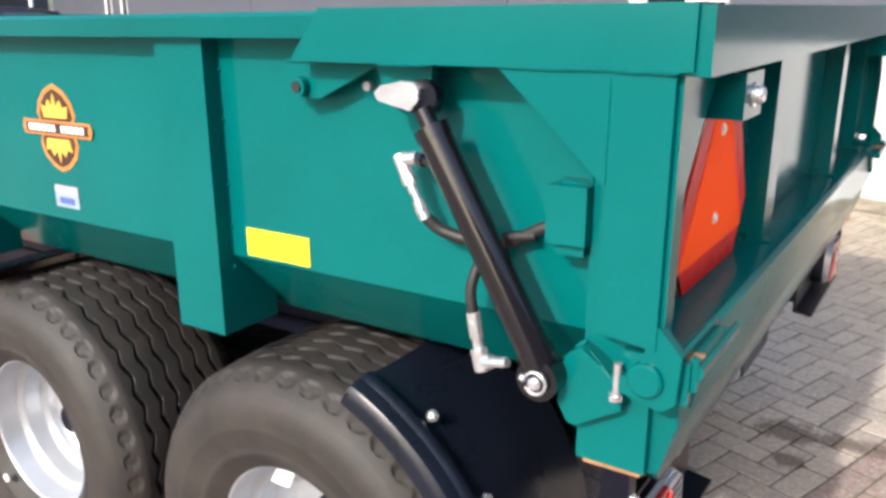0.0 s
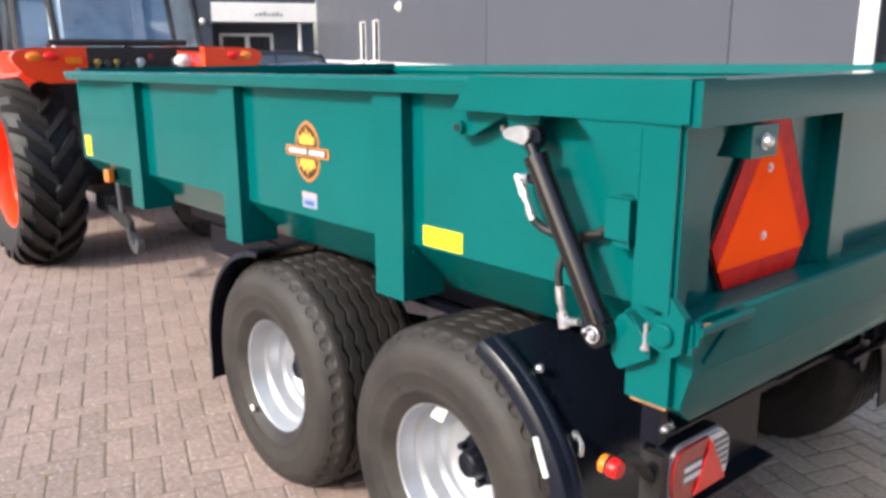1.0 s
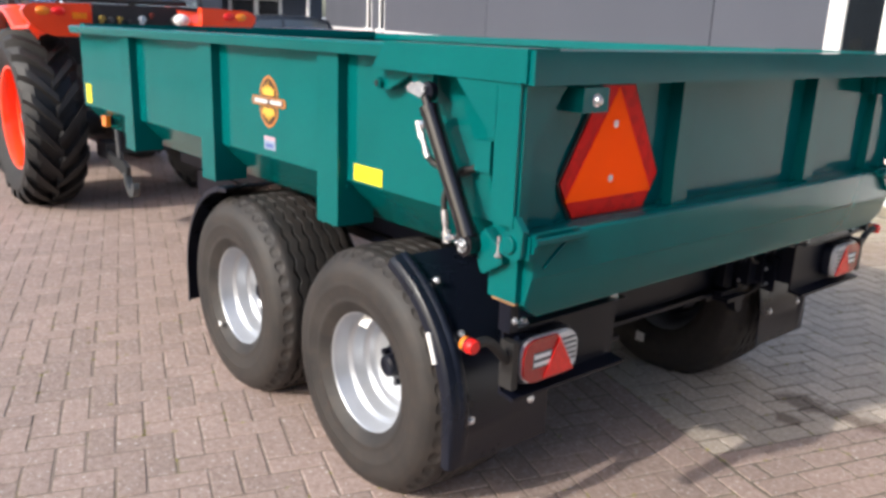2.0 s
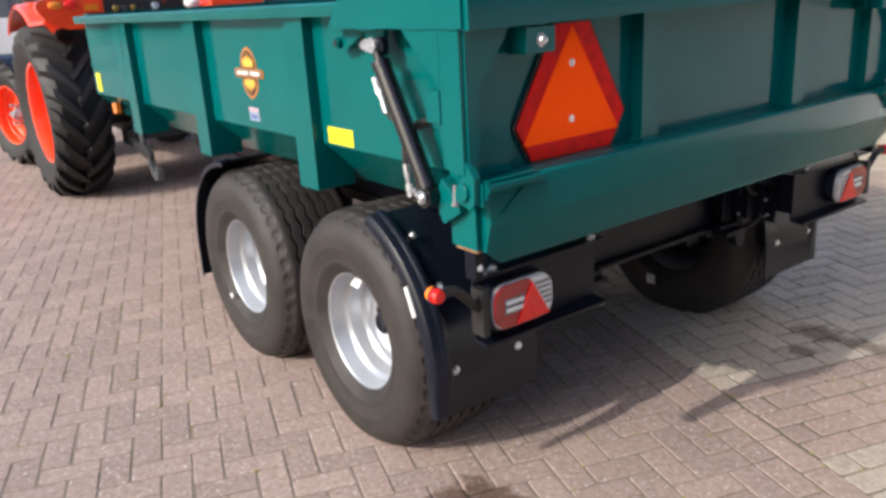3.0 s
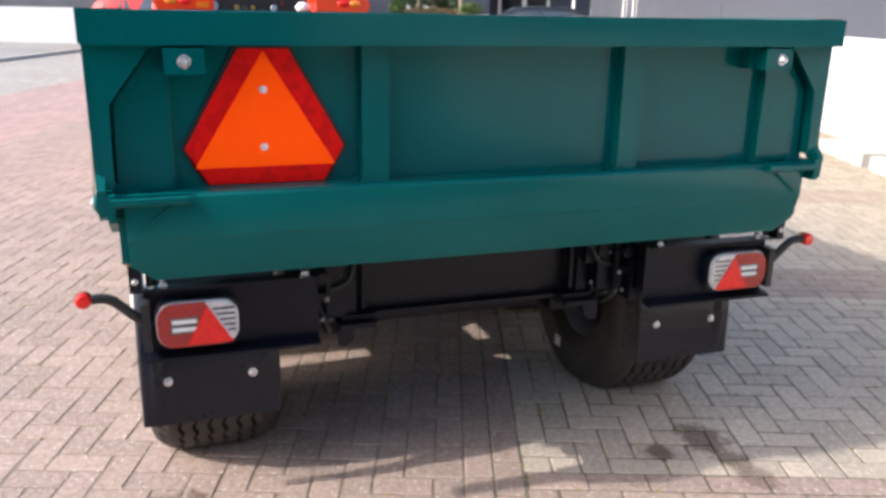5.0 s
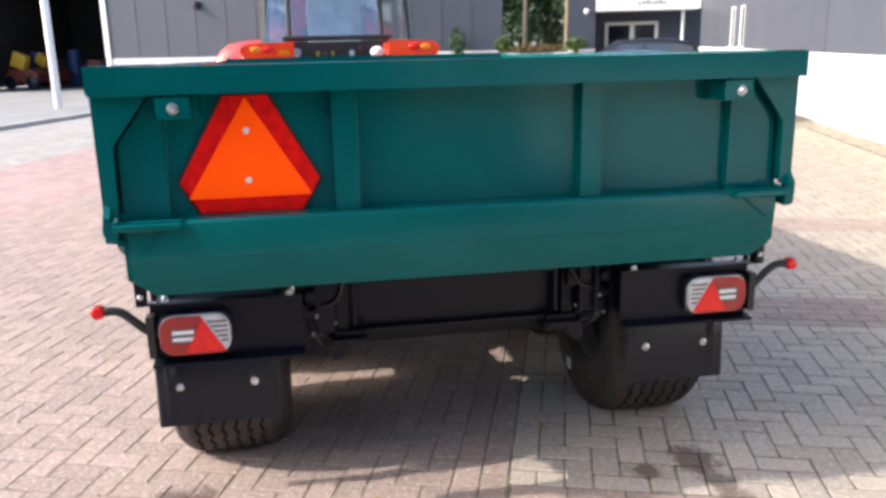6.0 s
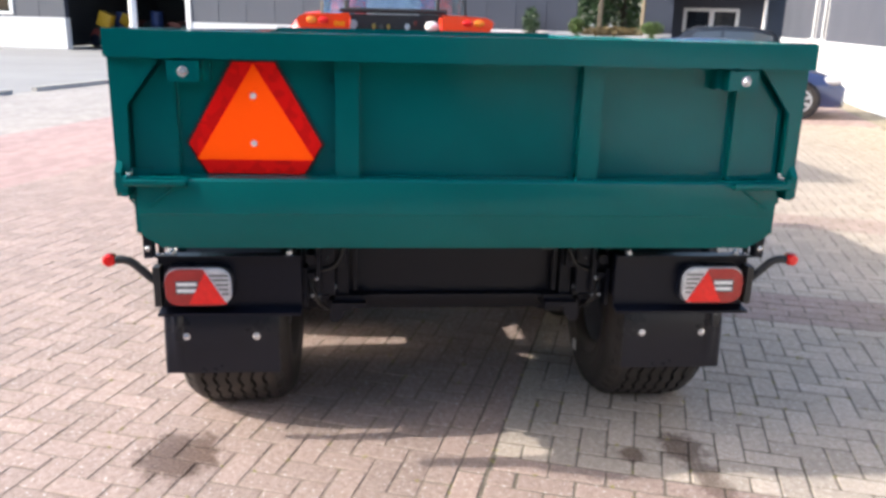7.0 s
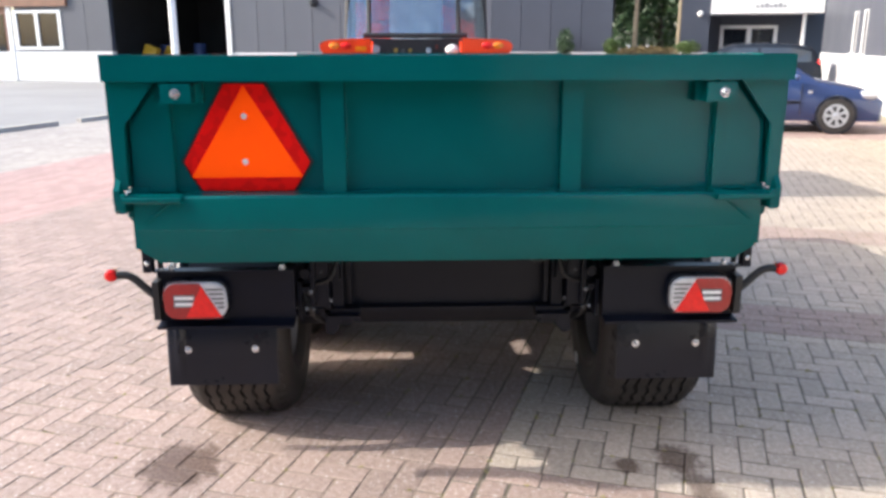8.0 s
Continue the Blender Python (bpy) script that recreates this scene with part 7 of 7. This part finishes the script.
for colour, mat in (("red", RED_PIECE), ("grey", GREY_PIECE)):
    BRICK_MESH[colour] = []
    for _ in range(8):
        verts, faces = [], []
        brick_shape(verts, faces, 0, 0, 2 * CELL - GAP, CELL - GAP, 0, (0, 0), rng)
        me = bpy.data.meshes.new("brick")
        me.from_pydata(verts, [], faces)
        me.materials.append(mat)
        BRICK_MESH[colour].append(me)
for u, v, lu, lv, colour, z, tilt, turn in singles:
    ob = new("brick", rng.choice(BRICK_MESH[colour]))
    x, y, _ = uv_world(u, v)
    ob.matrix_basis = pose(x, y, z, math.degrees(tilt[1]), -math.degrees(tilt[0]), CA + turn + (0 if lu > lv else 90))
    ob.parent = pavement
    ob.matrix_parent_inverse = PLACE[pavement].inverted()

# moss tufts in the joints and pale grit lying on the bricks
rng = random.Random(5)
plan = [q for q in paving_plan() if -2.2 < q[0] < 2.6 and -2.4 < q[1] < 2.4]
for name, mat, label, count in (("joint_moss", MOSS, "yellow-green moss tufts in the paving joints", 420), ("grit", GRIT, "pale grit strewn on the paving", 260)):
    verts, faces = [], []
    for _ in range(count):
        u, v, lu, lv, _c = rng.choice(plan)
        if name == "joint_moss":
            if rng.random() < 0.5:
                u, v = u + (lu + GAP) / 2, v + rng.uniform(-0.5, 0.5) * lv
            else:
                u, v = u + rng.uniform(-0.5, 0.5) * lu, v + (lv + GAP) / 2
        else:
            u, v = u + rng.uniform(-0.5, 0.5) * lu, v + rng.uniform(-0.5, 0.5) * lv
        for _k in range(4 if name == "joint_moss" else 1):
            r = rng.uniform(0.0028, 0.0065) if name == "joint_moss" else rng.uniform(0.0012, 0.0032)
            z0 = -0.002 if name == "joint_moss" else 0.0005
            x, y, _z = uv_world(u + rng.gauss(0, 0.005), v + rng.gauss(0, 0.005))
            k = len(verts)
            a = rng.uniform(0, 3)
            for i in range(5):
                q = r * rng.uniform(0.7, 1.2)
                verts.append((x + q * math.cos(a + i * 1.257), y + q * math.sin(a + i * 1.257), z0))
            verts.append((x, y, z0 + r * 1.1))
            faces += [(k + i, k + (i + 1) % 5, k + 5) for i in range(5)]
    me = bpy.data.meshes.new(name)
    me.from_pydata(verts, [], faces)
    me.materials.append(mat)
    tagged(new(name, me), label, "moss" if name == "joint_moss" else "grit", "", "stuff")
